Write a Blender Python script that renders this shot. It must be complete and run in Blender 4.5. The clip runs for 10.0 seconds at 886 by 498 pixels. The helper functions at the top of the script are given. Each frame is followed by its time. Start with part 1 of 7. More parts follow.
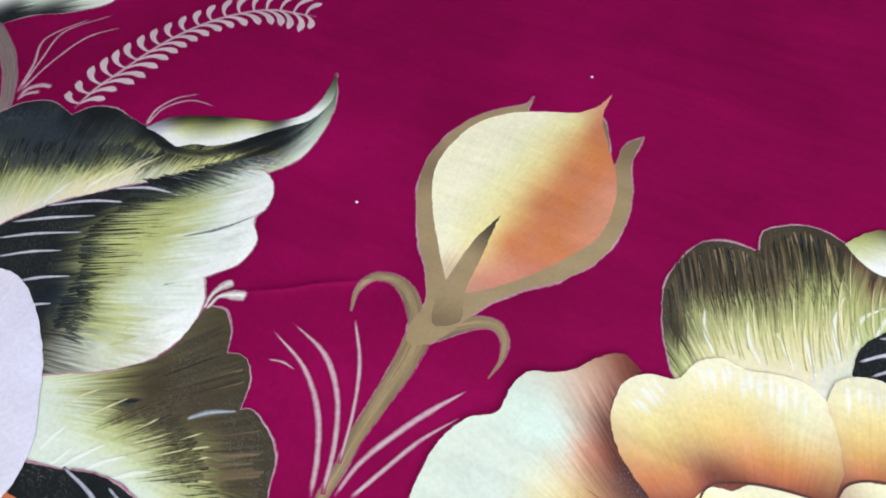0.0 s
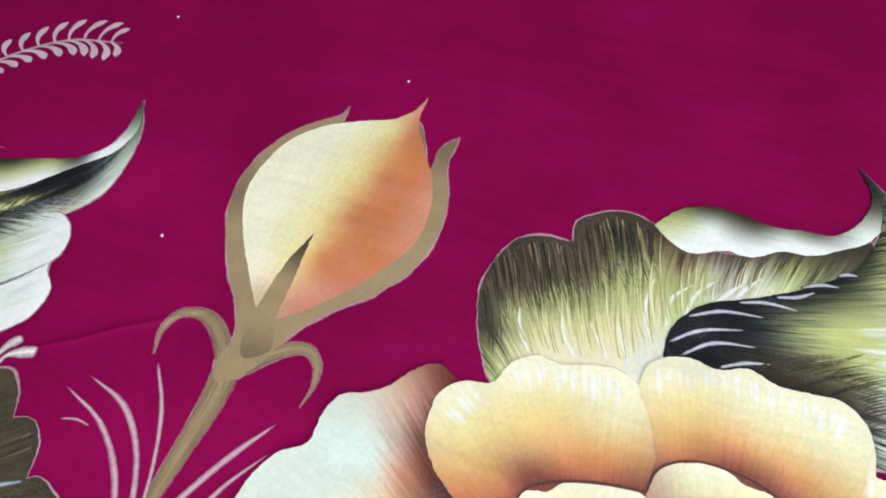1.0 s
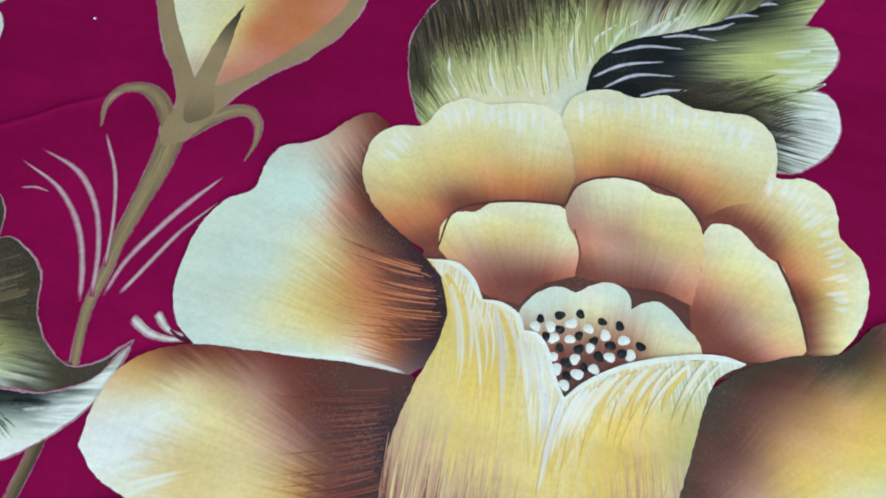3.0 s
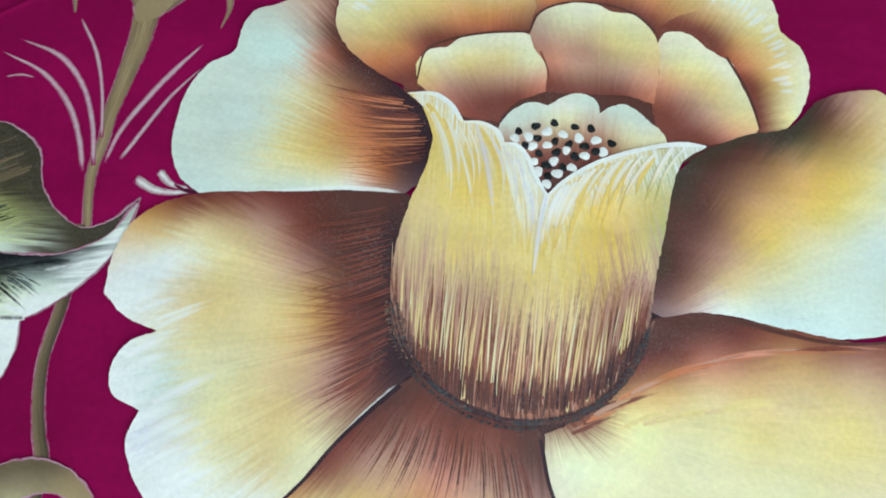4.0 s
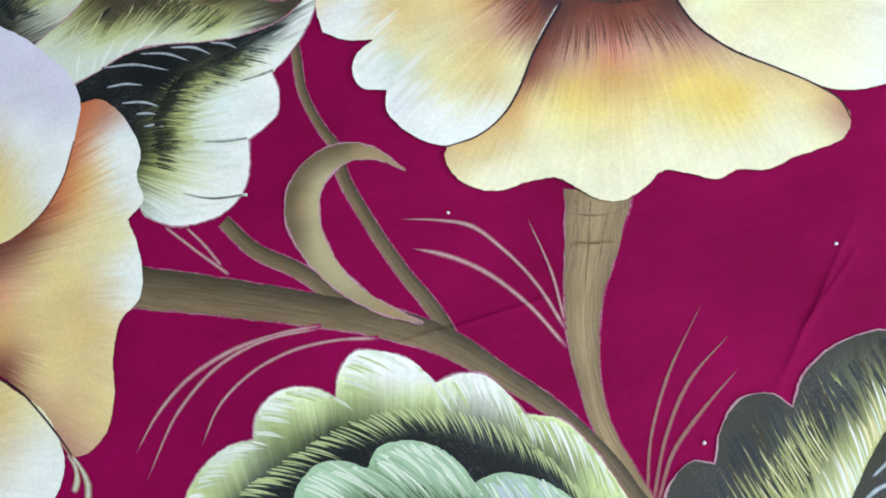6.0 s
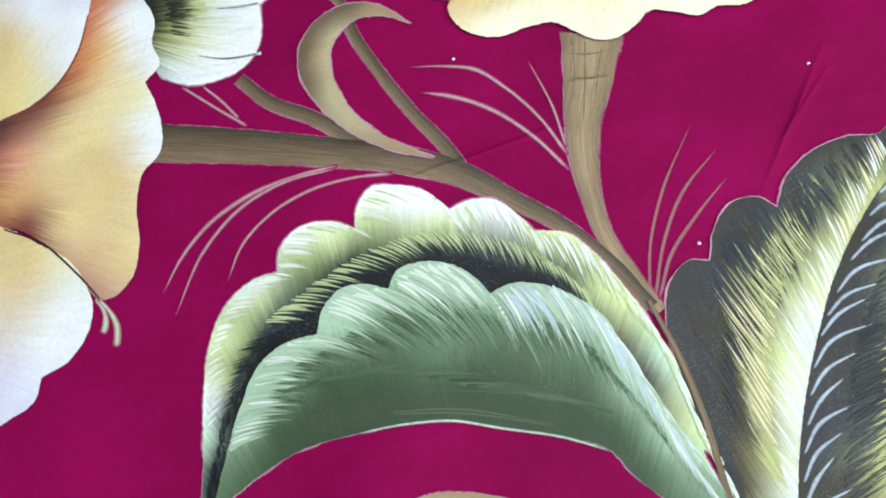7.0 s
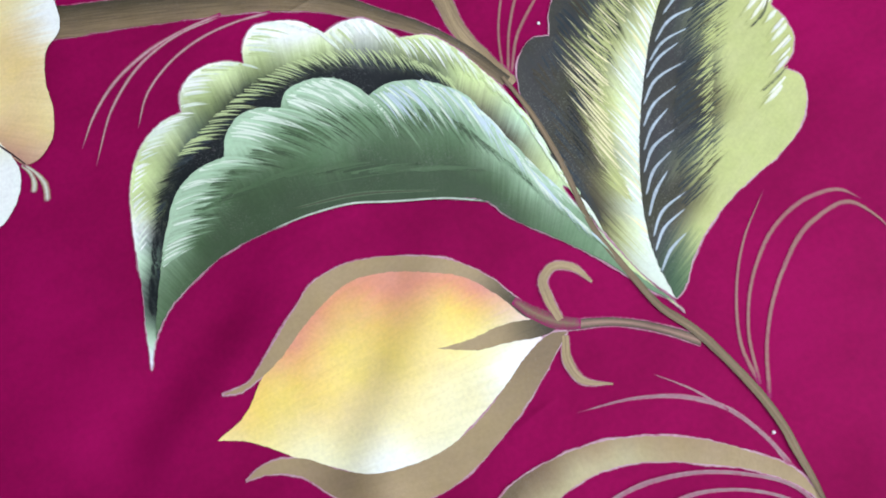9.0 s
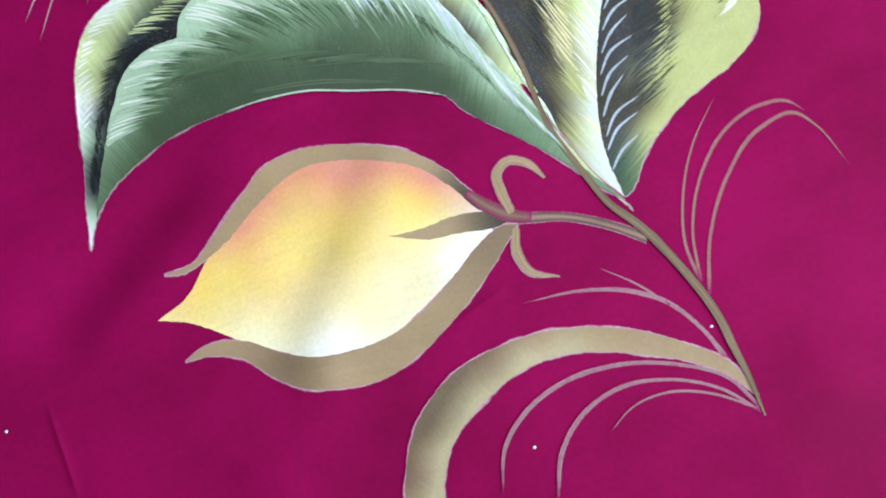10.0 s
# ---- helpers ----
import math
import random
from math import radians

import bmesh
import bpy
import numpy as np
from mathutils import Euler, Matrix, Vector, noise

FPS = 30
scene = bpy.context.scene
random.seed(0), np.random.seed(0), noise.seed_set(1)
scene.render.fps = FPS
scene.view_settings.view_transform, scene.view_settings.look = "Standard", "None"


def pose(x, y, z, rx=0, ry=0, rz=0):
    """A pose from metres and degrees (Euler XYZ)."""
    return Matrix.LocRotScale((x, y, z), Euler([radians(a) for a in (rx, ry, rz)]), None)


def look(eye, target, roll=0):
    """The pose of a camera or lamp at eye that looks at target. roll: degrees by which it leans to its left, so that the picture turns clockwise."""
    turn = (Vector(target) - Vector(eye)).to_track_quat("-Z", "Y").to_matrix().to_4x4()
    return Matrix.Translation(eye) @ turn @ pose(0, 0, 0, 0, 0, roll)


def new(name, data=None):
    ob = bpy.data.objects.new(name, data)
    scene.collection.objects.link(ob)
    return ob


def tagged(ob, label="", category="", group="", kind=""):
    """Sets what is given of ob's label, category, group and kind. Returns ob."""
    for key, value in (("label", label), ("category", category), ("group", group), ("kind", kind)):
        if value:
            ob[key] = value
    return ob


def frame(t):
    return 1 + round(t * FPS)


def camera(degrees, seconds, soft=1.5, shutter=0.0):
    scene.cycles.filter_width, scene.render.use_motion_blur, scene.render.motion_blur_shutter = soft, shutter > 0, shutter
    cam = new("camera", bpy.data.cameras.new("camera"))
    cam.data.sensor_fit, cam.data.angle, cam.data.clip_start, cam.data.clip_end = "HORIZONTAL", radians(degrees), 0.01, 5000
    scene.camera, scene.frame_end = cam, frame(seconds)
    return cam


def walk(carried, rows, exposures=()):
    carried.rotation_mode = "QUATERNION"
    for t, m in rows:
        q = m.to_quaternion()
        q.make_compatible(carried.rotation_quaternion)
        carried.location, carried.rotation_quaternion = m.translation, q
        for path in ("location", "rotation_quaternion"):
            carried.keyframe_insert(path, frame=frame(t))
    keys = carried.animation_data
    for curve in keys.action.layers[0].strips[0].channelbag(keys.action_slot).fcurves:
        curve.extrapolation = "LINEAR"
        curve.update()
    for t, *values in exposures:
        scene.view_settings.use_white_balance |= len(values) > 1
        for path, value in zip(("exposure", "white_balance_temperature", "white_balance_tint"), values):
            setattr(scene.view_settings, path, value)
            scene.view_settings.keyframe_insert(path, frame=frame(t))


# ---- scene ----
from mathutils.geometry import delaunay_2d_cdt

# the camera, held over the cloth by hand
cam = camera(68.0, 10.0, soft=1.9)
ROWS = [
    (0.0, -0.0886, 0.0167, 0.3417, 33.46, 2.87, 28.08),
    (0.5, -0.0522, 0.0396, 0.3373, 33.71, 3.23, 24.90),
    (1.0, -0.0259, 0.0568, 0.3274, 33.99, 1.82, 19.63),
    (1.5, 0.0013, 0.0659, 0.3177, 35.01, 0.10, 17.33),
    (2.0, 0.0105, 0.0369, 0.2954, 29.58, 0.90, 16.08),
    (2.2, 0.0127, 0.0275, 0.2991, 26.96, 1.71, 16.72),
    (3.3, 0.0328, -0.0200, 0.3118, 21.20, 3.58, 14.17),
    (3.5, 0.0373, -0.0405, 0.2990, 20.00, 2.84, 12.08),
    (4.0, 0.0312, -0.0749, 0.3102, 18.84, 2.91, 8.61),
    (4.5, 0.0246, -0.1167, 0.3184, 18.97, 2.43, 2.54),
    (5.0, -0.0112, -0.1665, 0.3649, 16.37, 5.98, -3.99),
    (5.5, -0.0456, -0.2295, 0.3839, 16.37, 7.19, -6.08),
    (6.0, -0.0739, -0.2745, 0.3827, 12.28, 8.42, -10.86),
    (6.2, -0.0817, -0.2965, 0.3850, 11.90, 8.11, -11.71),
    (7.3, -0.1266, -0.3997, 0.3906, 14.10, 5.51, -14.03),
    (7.5, -0.1225, -0.4089, 0.4026, 14.99, 4.91, -14.75),
    (8.0, -0.1145, -0.4355, 0.4088, 15.66, 4.77, -18.06),
    (8.5, -0.1102, -0.4863, 0.4157, 15.09, 5.55, -20.49),
    (9.0, -0.1122, -0.5231, 0.4136, 10.95, 5.39, -23.15),
    (9.5, -0.1223, -0.5534, 0.4013, 8.82, 4.86, -23.69),
    (10.0, -0.1342, -0.5812, 0.4007, 10.30, 1.17, -21.24),
]
EXPOSURES = [(0.0, 0.3, 6100, 19), (1.6, 0.27, 6000, 17), (2.0, -0.03, 5680, 7), (3.3, -0.1, 5650, 6), (4.5, -0.18, 5650, 6), (5.1, -0.28, 5680, 8), (5.6, -0.1, 5800, 10), (6.2, 0.02, 5850, 13), (7.2, 0.25, 5800, 17), (8.0, 0.27, 5750, 18), (9.0, 0.18, 5750, 18), (10.0, 0.23, 5650, 19)]
walk(cam, [(t, pose(x, y, z, rx, ry, rz)) for t, x, y, z, rx, ry, rz in ROWS], EXPOSURES)

# ---- world and light: an unseen room; daylight from an area lamp in an added window opening
world = bpy.data.worlds.new("world")
scene.world = world
world.use_nodes = True
sky = world.node_tree.nodes.new("ShaderNodeTexSky")
sky.sky_type, sky.sun_disc = "NISHITA", False
sky.sun_elevation, sky.sun_rotation = radians(40), radians(90)
world.node_tree.links.new(sky.outputs["Color"], world.node_tree.nodes["Background"].inputs["Color"])
world.node_tree.nodes["Background"].inputs["Strength"].default_value = 0.08

FLOOR_Z, CEIL_Z = -0.55, 2.15
X0, X1, Y0, Y1 = -2.0, 1.55, -2.6, 2.2


def area_lamp(name, at, target, sx, sy, watts, colour):
    data = bpy.data.lights.new(name, "AREA")
    data.shape, data.size, data.size_y, data.energy, data.color = "RECTANGLE", sx, sy, watts, colour
    ob = new(name, data)
    ob.matrix_world = look(at, target)
    return ob


# added key lamp, placed to rake the folds from the right
area_lamp("window_daylight", (X1 - 0.03, -1.4, 1.1), (0.0, -0.5, 0.3), 1.75, 1.1, 52, (0.94, 0.98, 1.0))
# added lamp without a fixture, for the brightness falling off towards the left
area_lamp("pendant_tube_light", (0.14, -0.2, 1.25), (0.14, -0.2, 0.0), 0.1, 1.3, 9.5, (0.94, 0.98, 1.0))


# ---- materials
def nodes_of(name):
    mat = bpy.data.materials.new(name)
    mat.use_nodes = True
    tree = mat.node_tree
    return mat, tree, tree.nodes["Principled BSDF"]


def add(tree, kind, **inputs):
    node = tree.nodes.new("ShaderNode" + kind)
    for key, value in inputs.items():
        node.inputs[key.replace("_", " ")].default_value = value
    return node


def math_node(tree, op, a, b=None):
    node = tree.nodes.new("ShaderNodeMath")
    node.operation = op
    for i, v in enumerate((a, b)):
        if v is None:
            continue
        if isinstance(v, (int, float)):
            node.inputs[i].default_value = v
        else:
            tree.links.new(v, node.inputs[i])
    return node.outputs[0]


def weave(tree, vector, scale=9000.0):
    """Fine plain weave: two crossed wave textures."""
    waves = []
    for axis in ("X", "Y"):
        w = tree.nodes.new("ShaderNodeTexWave")
        w.bands_direction = axis
        w.inputs["Scale"].default_value = scale / 20
        w.inputs["Distortion"].default_value = 1.2
        w.inputs["Detail"].default_value = 1.0
        tree.links.new(vector, w.inputs["Vector"])
        waves.append(w.outputs["Fac"])
    return math_node(tree, "ADD", *waves)


def plain(name, colour, rough=0.6, grain=12.0, depth=0.06):
    mat, tree, bsdf = nodes_of(name)
    noise_a = add(tree, "TexNoise", Scale=grain, Detail=5.0)
    noise_b = add(tree, "TexNoise", Scale=grain * 9, Detail=3.0)
    mix = math_node(tree, "ADD", noise_a.outputs["Fac"], math_node(tree, "MULTIPLY", noise_b.outputs["Fac"], 0.5))
    hsv = add(tree, "HueSaturation", Color=(*colour, 1))
    tree.links.new(math_node(tree, "ADD", math_node(tree, "MULTIPLY", mix, depth * 2), 1 - depth * 1.5), hsv.inputs["Value"])
    tree.links.new(hsv.outputs["Color"], bsdf.inputs["Base Color"])
    bsdf.inputs["Roughness"].default_value = rough
    return mat


def creases(tree, position):
    """Height of the sharp fold lines of the cloth, as narrow dents along straight creases."""
    total = None
    for x0, y0, x1, y1, width in CREASES:
        cx, cy, half = (x0 + x1) / 2000, (y0 + y1) / 2000, math.hypot(x1 - x0, y1 - y0) / 2000
        turn = math.atan2(y1 - y0, x1 - x0)
        m = tree.nodes.new("ShaderNodeMapping")
        m.vector_type = "TEXTURE"
        m.inputs["Location"].default_value = (cx, cy, 0)
        m.inputs["Rotation"].default_value = (0, 0, turn)
        m.inputs["Scale"].default_value = (half, width / 1000, 1)
        tree.links.new(position, m.inputs["Vector"])
        sep = tree.nodes.new("ShaderNodeSeparateXYZ")
        tree.links.new(m.outputs["Vector"], sep.inputs["Vector"])
        along = math_node(tree, "MAXIMUM", math_node(tree, "SUBTRACT", 1.0, math_node(tree, "POWER", math_node(tree, "ABSOLUTE", sep.outputs["X"]), 3.0)), 0.0)
        across = math_node(tree, "DIVIDE", 1.0, math_node(tree, "ADD", 1.0, math_node(tree, "MULTIPLY", math_node(tree, "MULTIPLY", sep.outputs["Y"], sep.outputs["Y"]), 4.0)))
        one = math_node(tree, "MULTIPLY", along, across)
        total = one if total is None else math_node(tree, "ADD", total, one)
    for turn, long, short, weight in ((0.95, 4.0, 18.0, 2.4), (-0.5, 9.0, 42.0, 1.6)):
        m = tree.nodes.new("ShaderNodeMapping")
        m.inputs["Rotation"].default_value = (0, 0, -turn)
        m.inputs["Scale"].default_value = (long, short, 1)
        tree.links.new(position, m.inputs["Vector"])
        ripple = add(tree, "TexNoise", Scale=1.0, Detail=2.0, Roughness=0.45)
        tree.links.new(m.outputs["Vector"], ripple.inputs["Vector"])
        total = math_node(tree, "ADD", total, math_node(tree, "MULTIPLY", ripple.outputs["Fac"], weight))
    return total


# sharp crease lines on the cloth: ends and width in millimetres
CREASES = [(-156, -229, -44, -219, 3), (49, -297, 121, -208, 4), (71, -267, 115, -228, 3), (-316, 121, -222, 184, 4), (-37, -193, -8, -197, 3), (-368, -507, -364, -571, 4), (-122, -552, -85, -544, 5)]


def wobbled(tree, amount=0.006, scale=18.0):
    geo = tree.nodes.new("ShaderNodeNewGeometry")
    n = add(tree, "TexNoise", Scale=scale, Detail=2.0)
    tree.links.new(geo.outputs["Position"], n.inputs["Vector"])
    sub = tree.nodes.new("ShaderNodeVectorMath")
    sub.operation = "MULTIPLY_ADD"
    tree.links.new(n.outputs["Color"], sub.inputs[0])
    sub.inputs[1].default_value = (amount, amount, 0)
    tree.links.new(geo.outputs["Position"], sub.inputs[2])
    return geo.outputs["Position"], sub.outputs["Vector"]


def relief(tree, bsdf, fine, fine_depth, crease, crease_depth):
    b1 = add(tree, "Bump", Strength=1.0, Distance=crease_depth)
    tree.links.new(crease, b1.inputs["Height"])
    b2 = add(tree, "Bump", Strength=1.0, Distance=fine_depth)
    tree.links.new(fine, b2.inputs["Height"])
    tree.links.new(b1.outputs["Normal"], b2.inputs["Normal"])
    tree.links.new(b2.outputs["Normal"], bsdf.inputs["Normal"])


def cloth_material():
    mat, tree, bsdf = nodes_of("magenta_cotton")
    position, bent = wobbled(tree)
    large = add(tree, "TexNoise", Scale=7.0, Detail=4.0, Roughness=0.6)
    small = add(tree, "TexNoise", Scale=260.0, Detail=4.0)
    for n in (large, small):
        tree.links.new(position, n.inputs["Vector"])
    ramp = tree.nodes.new("ShaderNodeValToRGB")
    ramp.color_ramp.elements[0].position, ramp.color_ramp.elements[0].color = 0.3, (0.195, 0.0010, 0.047, 1)
    ramp.color_ramp.elements[1].position, ramp.color_ramp.elements[1].color = 0.72, (0.310, 0.0022, 0.080, 1)
    tree.links.new(large.outputs["Fac"], ramp.inputs["Fac"])
    hsv = add(tree, "HueSaturation")
    threads = weave(tree, position)
    value = math_node(tree, "ADD", math_node(tree, "MULTIPLY", small.outputs["Fac"], 0.3), math_node(tree, "ADD", 0.79, math_node(tree, "MULTIPLY", threads, 0.012)))
    tree.links.new(value, hsv.inputs["Value"])
    tree.links.new(ramp.outputs["Color"], hsv.inputs["Color"])
    tree.links.new(hsv.outputs["Color"], bsdf.inputs["Base Color"])
    bsdf.inputs["Roughness"].default_value = 0.7
    bsdf.inputs["Specular IOR Level"].default_value = 0.06
    relief(tree, bsdf, math_node(tree, "ADD", math_node(tree, "MULTIPLY", threads, 0.25), small.outputs["Fac"]), 0.00008, creases(tree, bent), 0.0012)
    return mat


def paint_material(name="fabric_paint", thin=False):
    """Brushed fabric paint: two neighbouring tones of the stroke mixed hair by hair along the stroke."""
    mat, tree, bsdf = nodes_of(name)
    position, bent = wobbled(tree)
    tone_a, tone_b, stroke = (tree.nodes.new("ShaderNodeAttribute") for _ in range(3))
    tone_a.attribute_name, tone_b.attribute_name, stroke.attribute_name = "tone_a", "tone_b", "stroke"
    streaks = add(tree, "TexNoise", Scale=1.0, Detail=3.0, Roughness=0.62)
    tree.links.new(stroke.outputs["Vector"], streaks.inputs["Vector"])
    fac = add(tree, "MapRange", From_Min=0.36, From_Max=0.64)
    tree.links.new(streaks.outputs["Fac"], fac.inputs["Value"])
    mix = tree.nodes.new("ShaderNodeMix")
    mix.data_type = "RGBA"
    tree.links.new(fac.outputs["Result"], mix.inputs["Factor"])
    tree.links.new(tone_a.outputs["Color"], mix.inputs[6])
    tree.links.new(tone_b.outputs["Color"], mix.inputs[7])
    patch = add(tree, "TexNoise", Scale=28.0, Detail=4.0)
    grit = add(tree, "TexNoise", Scale=420.0, Detail=3.0)
    for n in (patch, grit):
        tree.links.new(position, n.inputs["Vector"])
    value = math_node(tree, "ADD", 0.67, math_node(tree, "ADD", math_node(tree, "MULTIPLY", patch.outputs["Fac"], 0.30), math_node(tree, "ADD", math_node(tree, "MULTIPLY", grit.outputs["Fac"], 0.26), math_node(tree, "MULTIPLY", streaks.outputs["Fac"], 0.14))))
    hsv = add(tree, "HueSaturation")
    drift = add(tree, "TexNoise", Scale=45.0, Detail=4.0, Roughness=0.65)
    tree.links.new(bent, drift.inputs["Vector"])
    tree.links.new(math_node(tree, "ADD", 0.491, math_node(tree, "MULTIPLY", drift.outputs["Fac"], 0.018)), hsv.inputs["Hue"])
    tree.links.new(math_node(tree, "ADD", 0.9, math_node(tree, "MULTIPLY", drift.outputs["Fac"], 0.22)), hsv.inputs["Saturation"])
    tree.links.new(value, hsv.inputs["Value"])
    tree.links.new(mix.outputs[2], hsv.inputs["Color"])
    # pale points of the weave that the dry brush only grazes
    points = add(tree, "TexNoise", Scale=900.0, Detail=2.0, Roughness=0.7)
    tree.links.new(position, points.inputs["Vector"])
    grazed = add(tree, "MapRange", From_Min=0.54, From_Max=0.70, To_Max=0.34)
    tree.links.new(points.outputs["Fac"], grazed.inputs["Value"])
    where = add(tree, "MapRange", From_Min=0.40, From_Max=0.66)
    tree.links.new(patch.outputs["Fac"], where.inputs["Value"])
    tone = tree.nodes.new("ShaderNodeRGBToBW")
    tree.links.new(hsv.outputs["Color"], tone.inputs["Color"])
    dark = add(tree, "MapRange", From_Min=0.0, From_Max=0.3, To_Min=1.0, To_Max=0.0)
    tree.links.new(tone.outputs["Val"], dark.inputs["Value"])
    worn = tree.nodes.new("ShaderNodeMix")
    worn.data_type = "RGBA"
    tree.links.new(math_node(tree, "MULTIPLY", math_node(tree, "MULTIPLY", grazed.outputs["Result"], dark.outputs["Result"]), where.outputs["Result"]), worn.inputs["Factor"])
    tree.links.new(hsv.outputs["Color"], worn.inputs[6])
    worn.inputs[7].default_value = (0.34, 0.34, 0.30, 1)
    tree.links.new(worn.outputs[2], bsdf.inputs["Base Color"])
    rough = math_node(tree, "ADD", 0.34, math_node(tree, "MULTIPLY", grit.outputs["Fac"], 0.3))
    tree.links.new(rough, bsdf.inputs["Roughness"])
    bsdf.inputs["Specular IOR Level"].default_value = 0.18
    fine = math_node(tree, "ADD", math_node(tree, "MULTIPLY", weave(tree, position), 0.12), math_node(tree, "ADD", streaks.outputs["Fac"], grit.outputs["Fac"]))
    relief(tree, bsdf, fine, 0.00012, creases(tree, bent), 0.0012)
    if thin:
        cover = tree.nodes.new("ShaderNodeAttribute")
        cover.attribute_name = "cover"
        dry = math_node(tree, "SUBTRACT", math_node(tree, "MULTIPLY", cover.outputs["Fac"], 2.0), math_node(tree, "MULTIPLY", math_node(tree, "ADD", streaks.outputs["Fac"], grit.outputs["Fac"]), 0.9))
        clamp = add(tree, "Clamp")
        tree.links.new(dry, clamp.inputs["Value"])
        tree.links.new(clamp.outputs["Result"], mix.inputs["Factor"])
    return mat


CLOTH, PAINT, THIN = cloth_material(), paint_material(), paint_material("thin_fabric_paint", True)
WALL = plain("blue_grey_wall_paint", (0.30, 0.31, 0.32), 0.8)
CEILING = plain("white_ceiling_paint", (0.8, 0.79, 0.77), 0.85)
FLOOR = plain("speckled_floor_tile", (0.42, 0.38, 0.33), 0.35, 30.0, 0.15)
MATTRESS = plain("mattress_ticking", (0.6, 0.58, 0.55), 0.9, 40.0, 0.1)
FRAME = plain("painted_window_wood", (0.7, 0.68, 0.62), 0.45)
LINT = plain("white_lint", (0.85, 0.8, 0.82), 0.9)


# ---- room: unseen shell, added to close the place and set the bounced light
def mesh_object(name, verts, faces, mat, parent=None, label=""):
    me = bpy.data.meshes.new(name)
    me.from_pydata([tuple(v) for v in verts], [], [tuple(f) for f in faces])
    me.materials.append(mat)
    ob = new(name, me)
    ob.parent = parent
    if label:
        tagged(ob, label)
    return ob


def slab(name, lo, hi, mat, bevel=0.0, parent=None, label=""):
    bm = bmesh.new()
    bmesh.ops.create_cube(bm, size=1.0)
    for v in bm.verts:
        v.co = Vector([lo[i] if v.co[i] < 0 else hi[i] for i in range(3)])
    if bevel:
        bmesh.ops.bevel(bm, geom=bm.edges[:], offset=bevel, segments=4, profile=0.5, affect="EDGES")
    me = bpy.data.meshes.new(name)
    bm.to_mesh(me)
    bm.free()
    me.materials.append(mat)
    ob = new(name, me)
    ob.parent = parent
    if label:
        tagged(ob, label)
    return ob


TH = 0.12
slab_tags = dict(kind="structure")
tagged(slab("floor", (X0 - TH, Y0 - TH, FLOOR_Z - 0.1), (X1 + TH, Y1 + TH, FLOOR_Z), FLOOR), "unseen plain tiled floor closing the room", "floor", **slab_tags)
tagged(slab("ceiling", (X0 - TH, Y0 - TH, CEIL_Z), (X1 + TH, Y1 + TH, CEIL_Z + 0.1), CEILING), "unseen plain white ceiling closing the room", "ceiling", **slab_tags)
tagged(slab("wall_north", (X0, Y1, FLOOR_Z), (X1, Y1 + TH, CEIL_Z), WALL), "unseen plain blue-grey wall closing the room", "wall", **slab_tags)
tagged(slab("wall_south", (X0, Y0 - TH, FLOOR_Z), (X1, Y0, CEIL_Z), WALL), "unseen plain blue-grey wall closing the room", "wall", **slab_tags)
tagged(slab("wall_west", (X0 - TH, Y0 - TH, FLOOR_Z), (X0, Y1 + TH, CEIL_Z), WALL), "unseen plain blue-grey wall closing the room", "wall", **slab_tags)
east = tagged(new("wall_east"), "unseen blue-grey wall with an added window opening", "wall", **slab_tags)
# unseen opening and frame, added to go with the daylight lamp
WY0, WY1, WZ0, WZ1 = -2.3, -0.5, 0.5, 1.75
for lo, hi in (((X1, Y0 - TH, FLOOR_Z), (X1 + TH, WY0, CEIL_Z)), ((X1, WY1, FLOOR_Z), (X1 + TH, Y1 + TH, CEIL_Z)),
               ((X1, WY0, FLOOR_Z), (X1 + TH, WY1, WZ0)), ((X1, WY0, WZ1), (X1 + TH, WY1, CEIL_Z))):
    slab("wall_panel", lo, hi, WALL, parent=east)
window = tagged(new("window_1"), "unseen wooden window frame added around the daylight lamp", "window", **slab_tags)
for lo, hi in (((X1 + 0.03, WY0, WZ0), (X1 + 0.09, WY0 + 0.06, WZ1)), ((X1 + 0.03, WY1 - 0.06, WZ0), (X1 + 0.09, WY1, WZ1)),
               ((X1 + 0.03, WY0 + 0.06, WZ0), (X1 + 0.09, WY1 - 0.06, WZ0 + 0.06)), ((X1 + 0.03, WY0 + 0.06, WZ1 - 0.06), (X1 + 0.09, WY1 - 0.06, WZ1)),
               ((X1 + 0.04, -1.43, WZ0 + 0.06), (X1 + 0.08, -1.37, WZ1 - 0.06))):
    slab("window_frame", lo, hi, FRAME, 0.006, window)

# ---- bed and cloth
BX0, BX1, BY0, BY1 = -1.0, 0.95, -1.45, 0.85
bed = tagged(slab("mattress", (BX0 + 0.015, BY0 + 0.015, FLOOR_Z + 0.002), (BX1 - 0.015, BY1 - 0.015, -0.012), MATTRESS, 0.05), "thick mattress under the magenta sheet", "mattress")

# soft folds: ends, half width and height in millimetres
FOLDS = [(-173, -391, -358, -498, 30, 5.1), (-227, -395, -392, -481, 25, -4.2), (-109, -432, -216, -539, 23, 4.2), (-136, -440, -242, -539, 21, -3.4), (-322, 260, -218, 151, 28, -3.8), (-345, 371, -243, 164, 28, 3.0), (8, -708, 86, -655, 25, 3.4), (41, -282, 130, -192, 25, 3.0), (-280, -603, -192, -554, 25, 3.4), (-372, -484, -249, -402, 28, -3.8), (-160, 459, -88, 321, 30, 2.5), (24, 531, 77, 398, 30, -2.5)]


